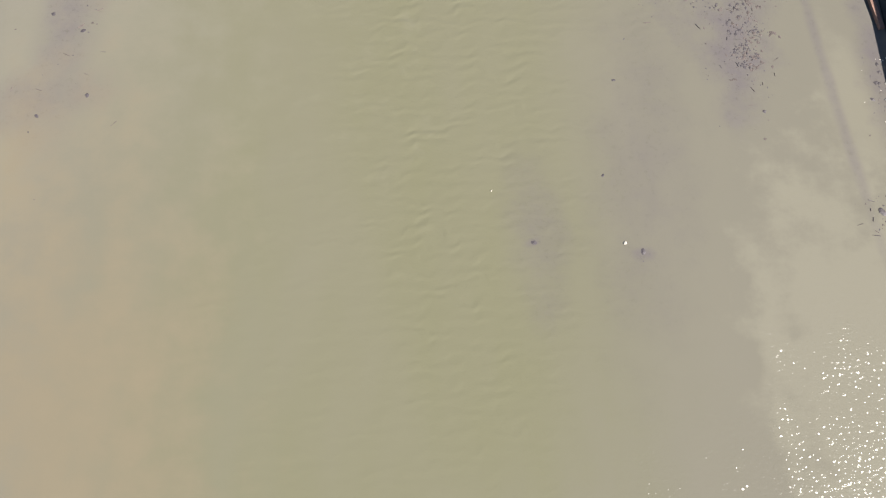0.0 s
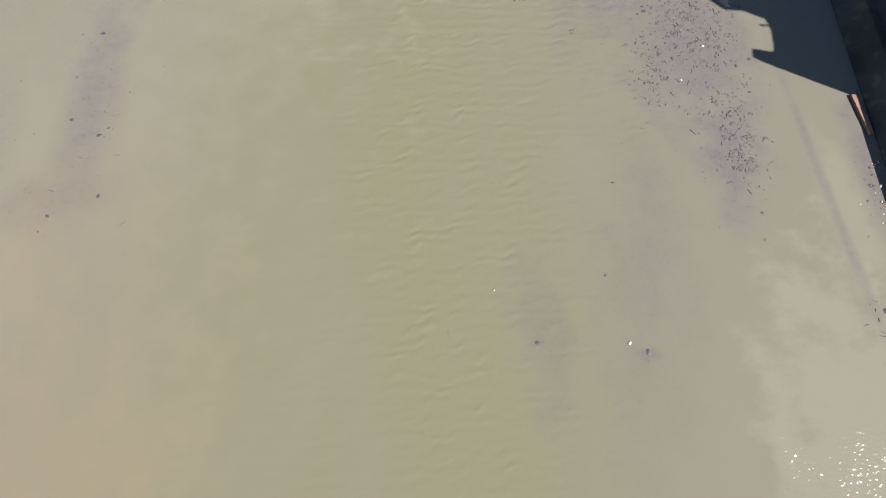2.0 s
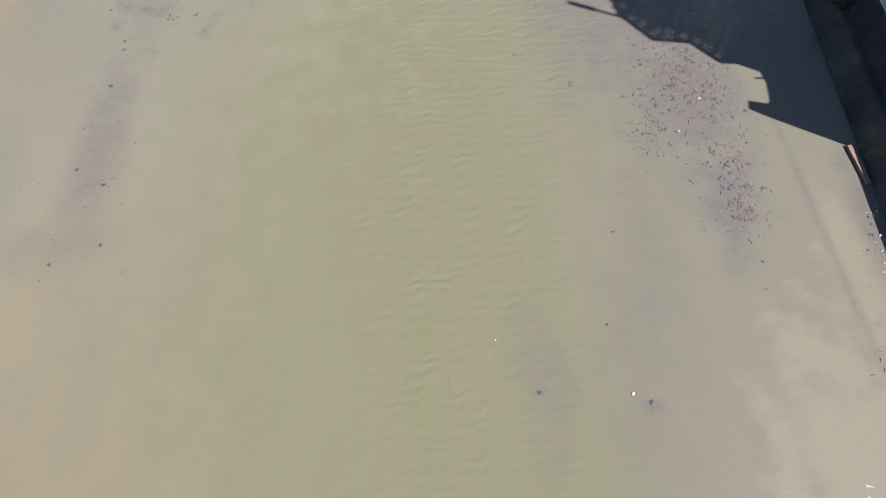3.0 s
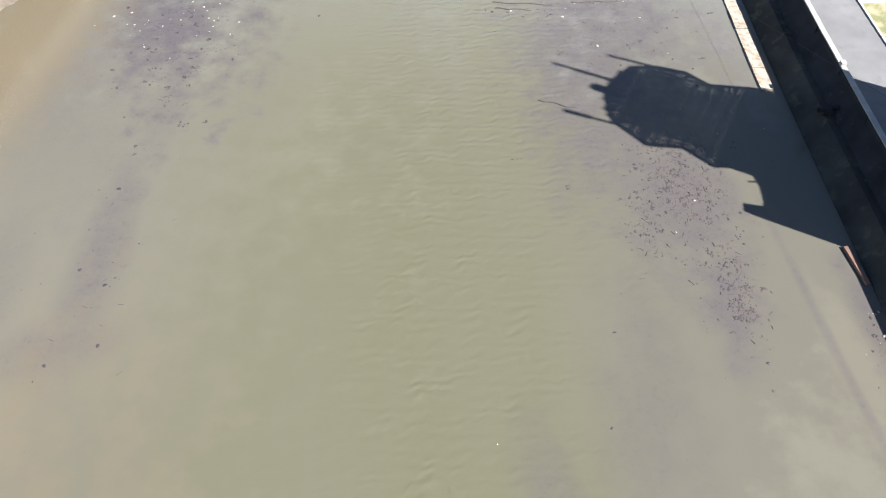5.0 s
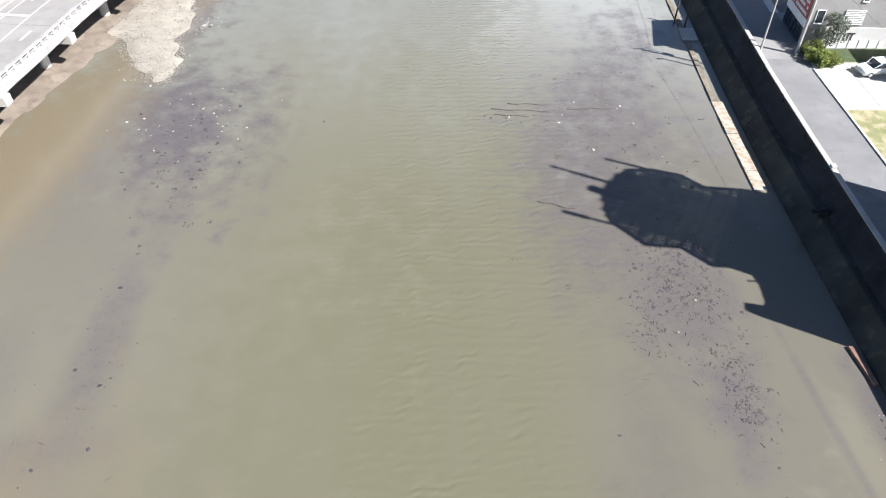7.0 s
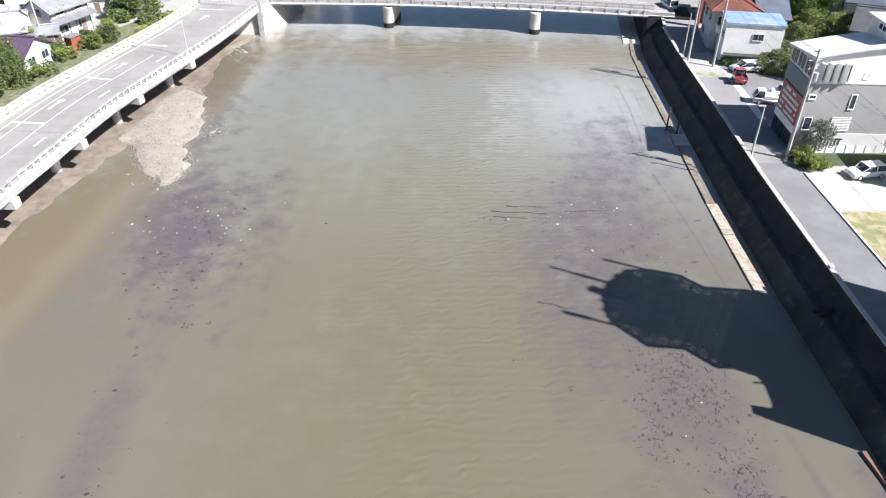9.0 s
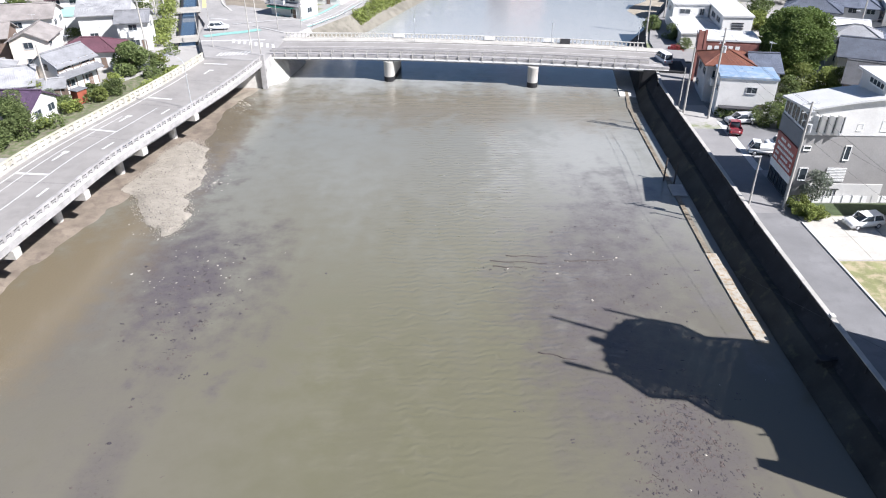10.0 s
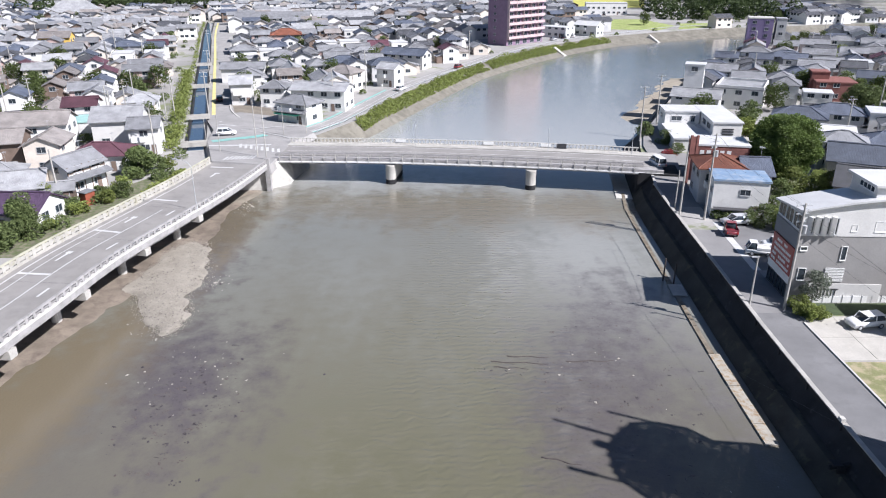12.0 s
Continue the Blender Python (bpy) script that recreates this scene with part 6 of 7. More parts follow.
car(pose(41.4, 84.6, LAND + 0.02, 0, 0, 165), C_WHITE, "white kei truck in the parking place", "truck", 3.4)
car(pose(44.4, 86.6, LAND + 0.02, 0, 0, 170), C_WHITE, "white small car in the parking place", "hatch", 3.4)
car(pose(38.9, 123.4, LAND + 0.78, 0, 0, 100), C_WHITE, "white delivery van at the bridge end", "van", 4.0)
car(pose(-46.2, 146.4, 4.62, 0, 0, 10), C_WHITE, "white car waiting at the junction", length=4.2)
car(pose(-47.0, 190.5, LAND, 0, 0, 15), C_BLACK, "black car parked before a house", length=4.2)
car(pose(-43.6, 193.0, LAND, 0, 0, 12), C_BLACK, "black car parked before a house", length=4.2)
car(pose(-60.6, 190.0, LAND + 0.04, 0, 0, 105), C_BLACK, "black car on the canal street", length=4.2)
car(pose(5.2, 247.5, LAND + 0.04, 0, 0, 57), C_RED, "red car on the riverside road", length=3.9)
car(pose(-12.5, 205.0, LAND + 0.04, 0, 0, 65), C_WHITE, "white car on the riverside road", length=3.9)
for i, (x, y) in enumerate(((50, 331), (56, 338), (61, 343), (95, 470), (102, 468))):
    car(pose(x, y, LAND, 0, 0, 50 + 9 * i), (C_SILVER, C_BLACK, C_WHITE)[i % 3], "car parked beside the far road")


# ---- power poles and cables ----
def pole(x, y, h, arms=2, rz=0.0, can=False, r=0.17, lean=(0.0, 0.0), label="weathered grey concrete utility pole with crossarms", z=None):
    e = empty("utility_pole", pose(x, y, LAND if z is None else z, 0, 0, rz), label, "utility pole", "utility poles")
    bm = bmesh.new()
    tube(bm, (0, 0, -0.3), (lean[0], lean[1], h), r, r * 0.62, 12)
    part("shaft", bm, M_CONC, e)
    for k in range(arms):
        bm = bmesh.new()
        zz = h - 0.35 - 0.9 * k
        box(bm, -0.95 + 0.2 * k, 0.95 - 0.2 * k, 0.14, 0.22, zz, zz + 0.09)
        arm = part("crossarm", bm, M_METAL, e)
        for xx in (-0.8, -0.3, 0.35, 0.8):
            if abs(xx) > 0.9 - 0.2 * k:
                continue
            bm = bmesh.new()
            tube(bm, (xx, 0.18, zz + 0.09), (xx, 0.18, zz + 0.26), 0.05, 0.035, 8)
            part("insulator", bm, M_WHITE, arm, "white insulator")
    if can:
        bm = bmesh.new()
        tube(bm, (0.42, 0, h - 3.4), (0.42, 0, h - 2.5), 0.26, 0.26, 12)
        part("transformer", bm, M_METAL, e, "grey drum transformer")
    return e


POLES = [(37.9, 69.3, 12.4, 3, 10, True), (35.4, 98.9, 10.1, 0, 0, False), (38.7, 97.6, 13.0, 3, 20, True), (41.5, 145.5, 11.4, 2, 0, False), (48.9, 159.5, 11.4, 2, -20, False), (82.9, 142.1, 9.4, 2, 0, False), (-55.8, 131.9, 10.0, 1, 0, False), (-22.1, 201.2, 11.7, 2, -30, True), (-65.9, 165.3, 9.0, 2, 15, False), (9.7, 273.3, 10.0, 2, -30, False), (-58.2, 172.5, 10.5, 2, 15, False), (-70.4, 214.0, 10.5, 2, 15, True), (-88.5, 272.0, 10.5, 2, 15, False), (-107, 335, 10.5, 2, 15, False), (-28.0, 178, 10.5, 1, -30, False), (-77, 160, 9.5, 2, 15, False), (-100, 170, 9.5, 2, 15, False), (-62, 107, 8.5, 0, 0, False)]
for x, y, h, arms, rz, can in POLES:
    pole(x, y, h, arms, rz, can)
    TAKEN.append((x, y, 0.4))
lane_pole = pole(34.3, 70.0, 6.1, 0, 0, False, 0.12, label="plain grey pole beside the river wall")
bm = bmesh.new()
box(bm, -0.7, 0.1, -0.09, 0.09, 5.95, 6.06)
part("lamp_head", bm, M_METAL, lane_pole, "flat grey lamp head")
pole(35.5, 101.6, 6.4, 0, 0, False, 0.11, label="plain grey pole beside the river wall")
pole(-35.2, 128.6, 10.6, 0, 0, False, 0.11, label="slender white signal pole at the junction", z=4.8)
pole(-33.0, 126.4, 10.2, 0, 0, False, 0.10, label="slender white signal pole at the junction", z=4.8)
for x, y, h in ((-43.4, 132.4, 7.5), (-47.2, 136.4, 6.0), (-34.2, 147.2, 6.5), (-29.6, 148.6, 7.0)):
    pole(x, y, h, 0, 0, False, 0.08, label="slender white signal pole at the junction", z=4.3)
prng = random.Random(9)
for k in range(50):
    x, y = prng.uniform(-160, -60) if k % 2 else prng.uniform(75, 190), prng.uniform(140, 360)
    if k % 2:
        x -= (y - 150) * 0.25
    else:
        x += max(0, y - 200) * 0.5
    if free(x, y, 0.5):
        pole(x, y, prng.uniform(9, 11), 1, prng.uniform(0, 90), k % 3 == 0)


def cable(a, b, sag, r=0.013):
    """A hanging cable from one pole to the next."""
    c = bpy.data.curves.new("power_cable", "CURVE")
    c.dimensions, c.bevel_depth, c.bevel_resolution = "3D", r, 0
    s = c.splines.new("POLY")
    s.points.add(12)
    a, b = Vector(a), Vector(b)
    for k in range(13):
        t = k / 12
        p = a.lerp(b, t)
        s.points[k].co = (p.x, p.y, p.z - sag * 4 * t * (1 - t), 1)
    c.materials.append(M_DARK)
    return tagged(new("power_cable", c), "thin black overhead power cable", "cable", "overhead cables")


for a, b, sag in (((37.9, 69.3, 15.5), (39.1, 98.7, 16.1), 0.7), ((38.5, 69.3, 15.0), (39.7, 98.7, 15.6), 0.8), ((37.6, 69.3, 14.2), (38.6, 98.7, 14.4), 0.9), ((37.9, 69.5, 13.0), (39.1, 98.5, 13.0), 1.0),
                  ((37.9, 69.3, 13.4), (53.0, 62.0, 6.5), 0.5), ((37.9, 69.3, 12.2), (51.0, 58.0, 4.5), 0.6), ((29.9, 61.0, 0.6), (36.8, 35.0, 6.6), 0.05), ((37.9, 69.0, 15.2), (39.5, 30.0, 14.5), 0.8),
                  ((39.1, 98.7, 16.0), (41.5, 145.5, 14.4), 1.0), ((39.5, 98.7, 15.0), (41.9, 145.5, 13.6), 1.1), ((39.1, 98.7, 14.0), (46.0, 112, 9.5), 0.4), ((39.1, 98.7, 13.6), (49.5, 104, 7.5), 0.4), ((39.1, 98.7, 13.2), (47.5, 102.5, 7.2), 0.4), ((41.5, 145.5, 14.2), (48.9, 159.5, 14.2), 0.3), ((-58.2, 172.5, 13.6), (-70.4, 214.0, 13.6), 0.8), ((-70.4, 214.0, 13.6), (-88.5, 272.0, 13.6), 1.0), ((-28, 178, 13.6), (-22.1, 201.2, 14.8), 0.5), ((-22.1, 201.2, 14.6), (9.7, 273.3, 13.0), 1.4)):
    cable(a, b, sag)

# ---- houses that stand out ----
def reserve(x, y, r):
    TAKEN.append((x, y, r))


def placed(x, y, rz, w, d, h, kind, rm, wm, text, seed, lower=False, rise=None, over=0.6, glazed=True):
    o = house(pose(x, y, LAND, 0, 0, rz), w, d, h, kind, rise, rm, wm, text, "", seed, lower, over, False, glazed)
    o["group"] = "houses of the town"
    TAKEN.append((x, y, max(w, d) * 0.42))
    return o


placed(-68.8, 107.6, 18, 9, 7.5, 3.0, "gable", R_SILVER, W_CREAM, "low house with silver corrugated tile roof", 101)
timbered = placed(-61.8, 113.2, 67, 7.4, 5.2, 4.7, "gable", R_GREY, W_WHITE, "half-timbered two-storey house with pale grey roof", 102, True, 1.5)
for k in range(6):
    bm = bmesh.new()
    box(bm, -3.7 + 1.44 * k, -3.52 + 1.44 * k, -2.66, -2.602, 0, 4.95)
    part("timber_post", bm, W_WOOD, timbered, "dark timber post")
bm = bmesh.new()
box(bm, -3.75, 3.75, -2.68, -2.603, 3.7, 3.95)
part("timber_beam", bm, W_WOOD, timbered, "dark timber beam")
R_PURPLE = roof_mat("purple_sheet", (0.075, 0.045, 0.085), 0.5)
placed(-64.4, 97.2, -6, 6.2, 7.4, 2.9, "gable", R_PURPLE, W_CREAM, "low house with deep purple metal roof", 103, False, 1.7)
placed(-60.0, 98.0, -6, 3.6, 6.4, 2.6, "gable", R_PURPLE, W_WHITE, "narrow white house with deep purple metal roof", 119, False, 1.7)
placed(-63.2, 126.4, 6, 9.5, 6.2, 3.2, "hip", R_MAROON, W_WHITE, "white house with maroon tiled hip roof", 104)
placed(-62.0, 107.2, 20, 4.6, 3.4, 2.2, "gable", R_SILVER, W_WOOD, "low boarded shed with pale tiled roof", 151, False, 0.8, 0.4)
placed(-75.5, 113.6, 18, 8.0, 6.0, 3.0, "hip", R_SILVER, W_WOOD, "low house with pale tiled hip roof", 152)
hut = empty("garden_hut", pose(-56.6, 105.4, LAND, 0, 0, 67), "small rust-red garden hut", "hut")
bm = bmesh.new()
box(bm, -0.9, 0.9, -0.7, 0.7, -0.1, 2.1)
part("wall", bm, surface("rust_boards", (0.26, 0.07, 0.04), 0.8, 0.2, 1.0, 9, 0.2), hut)
bm = bmesh.new()
box(bm, -1.1, 1.1, -0.9, 0.9, 2.104, 2.22)
part("roof", bm, R_GREY, hut)
placed(-81.0, 126.0, 15, 7.5, 7, 5.6, "gable", R_BROWN, W_WOOD, "brown boarded gable house with pale tile roof", 105)
placed(-73.0, 126.5, 100, 8, 6, 5.2, "gable", R_BROWN, W_CREAM, "beige boarded house with brown tile roof", 106)
placed(-82.5, 140.8, 12, 12.5, 7.5, 5.6, "gable", R_BROWN, W_WHITE, "long white house with brown-grey roof", 107)
placed(-67.6, 145.0, 12, 9.5, 8.5, 5.6, "gable", R_SILVER, W_WHITE, "tall white house with slate-grey roof", 108)
placed(-59.6, 138.2, 12, 5.6, 6.0, 5.4, "gable", R_GREY, W_WHITE, "narrow white house by the canal", 109)
placed(-77.0, 152.5, 12, 8.5, 7.5, 3.4, "flat", surface("turquoise_sheet", (0.34, 0.53, 0.49), 0.5, 0.1, 0.5, 8, 0.1), W_WHITE, "white shed with turquoise sheet roof", 110)
shop = placed(-34.0, 165.0, -28, 8.5, 6, 4.8, "hip", R_GREY, W_WHITE, "white corner shop with grey roof and green awning", 111, True)
bm = bmesh.new()
box(bm, -4.2, 2.4, -4.5, -3.05, 2.2, 2.5)
part("awning", bm, surface("green_awning", (0.08, 0.42, 0.28), 0.6, 0.1, 0.8, 8, 0.1), shop, "green awning over the shop front")
placed(-31.0, 180.5, -10, 14, 8, 5.2, "gable", R_SILVER, W_WHITE, "large white building with pale shallow roof", 112, False, 1.3)
placed(-53.5, 187.5, 12, 5.4, 6.4, 5.6, "gable", R_SILVER, W_WHITE, "bright white gabled house", 113)
placed(-44.0, 184.5, -5, 6.4, 5.6, 5.0, "hip", R_GREY, W_WHITE, "white house with grey hip roof behind a forecourt", 114)
placed(-62.0, 222.0, 5, 13, 6, 4.4, "gable", R_GREY, W_WHITE, "long white house with dark roof", 115)
placed(-13.0, 250.0, -25, 16, 7, 4.8, "gable", R_BLUE, W_WHITE, "long white house with glazed blue roof", 116)
placed(-16.0, 213.5, -28, 6, 5.4, 5.4, "gable", R_SILVER, W_WHITE, "small white house at the riverside road", 117)
placed(-29.0, 207.0, -28, 8.5, 6.5, 5.4, "hip", R_BROWN, W_CREAM, "cream house with brown hip roof", 118)
placed(-160.0, 300.0, 12, 12, 8, 5.6, "gable", R_BROWN, surface("ochre_render", (0.72, 0.48, 0.12), 0.8, 0.1, 0.6, 8, 0.1), "ochre-yellow house with brown roof", 120)
placed(-66.0, 305.0, 12, 12, 8, 6.0, "hip", R_RED, W_PINK, "pink house with red roof", 121)
placed(-92.0, 398.0, 0, 40, 12, 5.0, "gable", R_GREY, W_WHITE, "long white hall with grey roof", 122)
placed(-58.0, 408.0, 0, 38, 12, 5.0, "gable", R_SILVER, W_GREY, "long grey hall with silver roof", 123)
placed(-225.0, 450.0, 15, 26, 16, 6.0, "hip", R_SILVER, W_WOOD, "broad temple hall with sweeping pale roof", 124, False, 6.0, 2.0)
placed(105.0, 478.0, -5, 26, 9, 7.0, "flat", R_WHITE, W_WHITE, "white two-storey school block beyond the park", 125)
placed(54.0, 346.0, -40, 14, 8, 4.5, "flat", R_WHITE, W_WHITE, "white roadside shop with flat roof", 126)
placed(70.0, 352.0, -40, 12, 7, 5.0, "gable", R_WHITE, W_WHITE, "white hall with pale metal roof", 127)
# east bank
placed(92.5, 174.5, -22, 6.4, 5.6, 4.8, "flat", R_WHITE, W_WHITE, "small white flat-roofed building", 131)
placed(75.8, 135.0, -22, 7.4, 10.5, 4.4, "gable", R_WHITE, W_WHITE, "white warehouse with pale metal roof", 132, False, 1.0)
placed(70.5, 117.0, -25, 8, 8.5, 4.4, "gable", R_BLUE, W_CREAM, "house with blue-grey tiled roof", 133)
placed(82.0, 126.0, -15, 11, 8, 4.4, "hip", R_BLUE, W_CREAM, "house with blue-grey tiled hip roof", 134)
placed(66.0, 106.0, -30, 7, 9, 3.4, "gable", R_DARK, W_WOOD, "low dark house with charcoal tiled roof", 135)
placed(76.0, 106.5, -30, 9, 7, 3.6, "gable", R_DARK, W_WOOD, "low dark house with charcoal tiled roof", 136)
placed(105.0, 191.6, -15, 9.7, 10, 4.8, "flat", W_BRICK, W_BRICK, "dark red flat-roofed building", 137)
placed(102.2, 194.0, -15, 4.4, 5, 6.8, "flat", W_BRICK, W_BRICK, "dark red tower block with white edge", 138)

# grey and white shop with a vaulted roof
galleria = empty("shop_building", pose(39.0, 71.2, LAND, 0, 0, -3), "grey and white three-storey shop with vaulted roof", "building")
GW, GD = 15.5, 6.3
def arch(z0, wide, n=14):
    return [(wide * k / n, z0 + 1.9 * math.sin(math.pi * min(1.0, 0.08 + 0.92 * k / n) * 0.62)) for k in range(n + 1)]
bm = bmesh.new()
box(bm, 0, GW, 0, GD, -0.3, 8.0)
part("lower_wall", bm, surface("grey_panel", (0.30, 0.29, 0.28), 0.8, 0.08, 0.5, 7, 0.1), galleria, "warm grey lower wall")
bm = bmesh.new()
top = arch(10.45, GW)
LEAN = 0.8
for y0, y1 in ((0.0, GD),):
    a = [bm.verts.new((x, -0.06, z)) for x, z in [(0, 8.004), (GW, 8.004)] + top[::-1]]
    b = [bm.verts.new((x, y1, z if z < 8.1 else z - LEAN)) for x, z in [(0, 8.004), (GW, 8.004)] + top[::-1]]
    bm.faces.new(a)
    bm.faces.new(b[::-1])
    for i in range(len(a)):
        j = (i + 1) % len(a)
        bm.faces.new((a[j], a[i], b[i], b[j]))
part("upper_wall", bm, W_WHITE, galleria, "off-white upper wall")
bm = bmesh.new()
rows = []
for y in (-0.5, GD + 0.4):
    low = LEAN * (y + 0.06) / GD
    rows.append([bm.verts.new((x - 0.4 + 0.4 * k / 7, y, z + 0.05 - low)) for k, (x, z) in enumerate(top)] + [bm.verts.new((x - 0.4 + 0.4 * k / 7, y, z + 0.26 - low)) for k, (x, z) in reversed(list(enumerate(top)))])
c = len(rows[0])
for i in range(c):
    j = (i + 1) % c
    bm.faces.new((rows[0][i], rows[0][j], rows[1][j], rows[1][i]))
bm.faces.new(rows[0][::-1])
bm.faces.new(rows[1])
bmesh.ops.recalc_face_normals(bm, faces=bm.faces)
part("roof", bm, R_WHITE, galleria, "white sheet-metal vaulted roof")
bm = bmesh.new()
box(bm, 7.4, 15.0, 0.5, GD - 0.2, 10.0, 13.5)
box(bm, 7.0, 15.4, 0.1, GD + 0.2, 13.504, 13.75)
part("roof_house", bm, R_WHITE, galleria, "white raised roof house")
add_window(galleria, 7.38, 2.6, 13.0, 270, 3.2, 0.7, M_WHITE, 3)
for k in range(4):
    bm = bmesh.new()
    x = 0.5 + 0.85 * k
    q = [(x, -0.08), (x + 0.24, -0.55), (x + 0.44, -0.08)]
    lo = [bm.verts.new((a, b, 8.15)) for a, b in q]
    up = [bm.verts.new((a, b, 10.3)) for a, b in q]
    for i in range(3):
        j = (i + 1) % 3
        bm.faces.new((lo[i], lo[j], up[j], up[i]))
    bm.faces.new(up), bm.faces.new(lo[::-1])
    part("fin", bm, W_WHITE, galleria, "angled white window fin")
    add_window(galleria, x + 0.63, -0.08, 9.2, 0, 0.3, 1.9, M_METAL, 0)
for x, z, w, h in ((5.6, 9.0, 0.65, 0.8), (8.4, 9.2, 1.3, 1.2), (0.7, 6.5, 0.8, 0.5), (5.1, 6.0, 0.65, 1.7), (1.0, 3.4, 0.9, 1.5), (11.6, 9.4, 1.3, 1.2), (12.4, 5.6, 0.65, 1.7)):
    add_window(galleria, x, -0.03, z, 0, w, h, M_WHITE, 0)
bm = bmesh.new()
for k in range(9):
    box(bm, 3.5, 5.6, -0.10, -0.05, 2.6 + 0.19 * k, 2.70 + 0.19 * k)
part("louvre", bm, M_WHITE, galleria, "white louvred screen")
bm = bmesh.new()
box(bm, 1.9, 10.0, -0.12, -0.02, 0.0, 2.3)
part("base_panel", bm, W_WHITE, galleria, "white base panel")
for k in range(6):
    bm = bmesh.new()
    box(bm, 3.1 + 0.38 * k, 3.2 + 0.38 * k, -0.18, -0.13, 0.4, 1.6)
    part("gate_bar", bm, M_DARK, galleria, "dark gate bar")
bm = bmesh.new()
box(bm, 2.95, 5.35, -0.19, -0.125, 1.6, 1.72)
box(bm, 2.95, 5.35, -0.19, -0.125, 0.28, 0.4)
part("gate_rail", bm, M_DARK, galleria, "dark gate rail")
# front to the lane: glass, band, sign board, shop window
for k in range(3):
    add_window(galleria, -0.03, 1.1 + 2.0 * k, 9.4, 270, 1.9, 1.7, M_WHITE, 1)
bm = bmesh.new()
box(bm, -0.12, -0.01, 0.1, GD - 0.1, 6.4, 8.3)
part("band", bm, surface("slate_band", (0.16, 0.18, 0.21), 0.6, 0.08, 0.5, 7, 0.05), galleria, "slate-grey band")
bm = bmesh.new()
box(bm, -0.24, -0.02, 0.2, GD - 0.5, 2.95, 6.3)
sign = part("sign_board", bm, surface("red_sign", (0.34, 0.085, 0.07), 0.5, 0.12, 0.5, 5, 0.03), galleria, "dull red sign board with white lettering bars")
srng = random.Random(4)
for row in range(5):
    y = 0.6
    while y < GD - 1.3:
        w = srng.uniform(0.25, 0.5)
        if srng.random() < 0.85:
            bm = bmesh.new()
            box(bm, -0.27, -0.243, y, y + w, 3.2 + 0.62 * row, 3.52 + 0.62 * row)
            part("lettering_bar", bm, M_WHITE, sign).modifiers.clear()
        y += w + 0.12
bm = bmesh.new()
box(bm, -0.2, -0.02, 0.2, GD - 0.2, 2.0, 2.9)
part("fascia", bm, M_WHITE, galleria, "white shop fascia")
add_window(galleria, -0.03, 2.0, 1.0, 270, 2.6, 1.7, M_DARK, 2)
add_window(galleria, -0.03, 4.7, 1.0, 270, 2.6, 1.7, M_DARK, 2)
reserve(47, 75, 11)
fence = empty("fence", label="white panel fence beside the lawn", category="fence")
for k in range(9):
    bm = bmesh.new()
    box(bm, 40.6 + 1.1 * k, 41.66 + 1.1 * k, 70.62, 70.68, LAND + 0.05, LAND + 0.85)
    part("panel", bm, M_WHITE, fence)
    bm = bmesh.new()
    box(bm, 40.53 + 1.1 * k, 40.6 + 1.1 * k, 70.58, 70.72, LAND, LAND + 0.95)
    part("post", bm, M_METAL, fence)
# white outbuilding at the drive's end
placed(51.6, 64.4, -4, 6.0, 6.4, 4.8, "flat", R_WHITE, W_WHITE, "white rendered outbuilding at the drive's end", 141)

# sheds and shops north of the parking place
shed = placed(44.4, 101.0, -12, 7.8, 5.6, 5.6, "flat", R_PALEBLUE, W_WHITE, "white workshop with faded blue sheet roof", 142, glazed=False)
add_window(shed, 0.6, -2.82, 4.0, 0, 1.5, 0.95, M_METAL, 1)
for k in range(3):
    add_window(shed, -3.92, -1.6 + 1.7 * k, 3.9, 270, 1.1, 0.9, M_METAL, 1)
bm = bmesh.new()
box(bm, -3.6, 2.4, -4.1, -2.9, 1.5, 1.62)
part("shelter", bm, M_DARK, shed, "low dark lean-to shelter")
placed(43.8, 108.2, -8, 6.4, 6.6, 5.8, "hip", R_RED, W_GREY, "grey house with rust-orange tiled roof", 143, False, 1.2)
placed(49.6, 108.4, -8, 4.0, 7.0, 4.8, "gable", R_BLUE, W_GREY, "narrow house with slate-blue roof", 150)
store = placed(48.0, 119.6, -10, 9.0, 6.4, 6.2, "flat", R_WHITE, W_BRICK, "red-brown shopfront with white flat roof", 144)
bm = bmesh.new()
box(bm, -4.2, 4.2, -3.4, -3.26, 4.4, 5.9)
board = part("sign_board", bm, W_BRICK, store, "brown sign board with pale lettering bars")
for k in range(5):
    bm = bmesh.new()
    box(bm, -3.6 + 1.1 * k, -2.9 + 1.1 * k, -3.44, -3.403, 4.75, 5.5)
    part("lettering_bar", bm, M_WHITE, board)
pylon = empty("sign_pylon", pose(41.4, 114.6, LAND), "tall dark steel sign frame beside the road", "sign")
for x in (0, 1.0):
    bm = bmesh.new()
    box(bm, x - 0.18, x + 0.18, -0.18, 0.18, 0, 8.6)
    part("leg", bm, W_BRICK, pylon)
bm = bmesh.new()
box(bm, 0.2, 0.8, -0.1, 0.1, 4.5, 8.4)
part("panel", bm, W_BRICK, pylon)
# white clinic-like building: two tall wings round a low front wing
clinic = empty("white_building", pose(51.0, 145.0, LAND, 0, 0, -6), "white flat-roofed two-storey building by the river", "building")


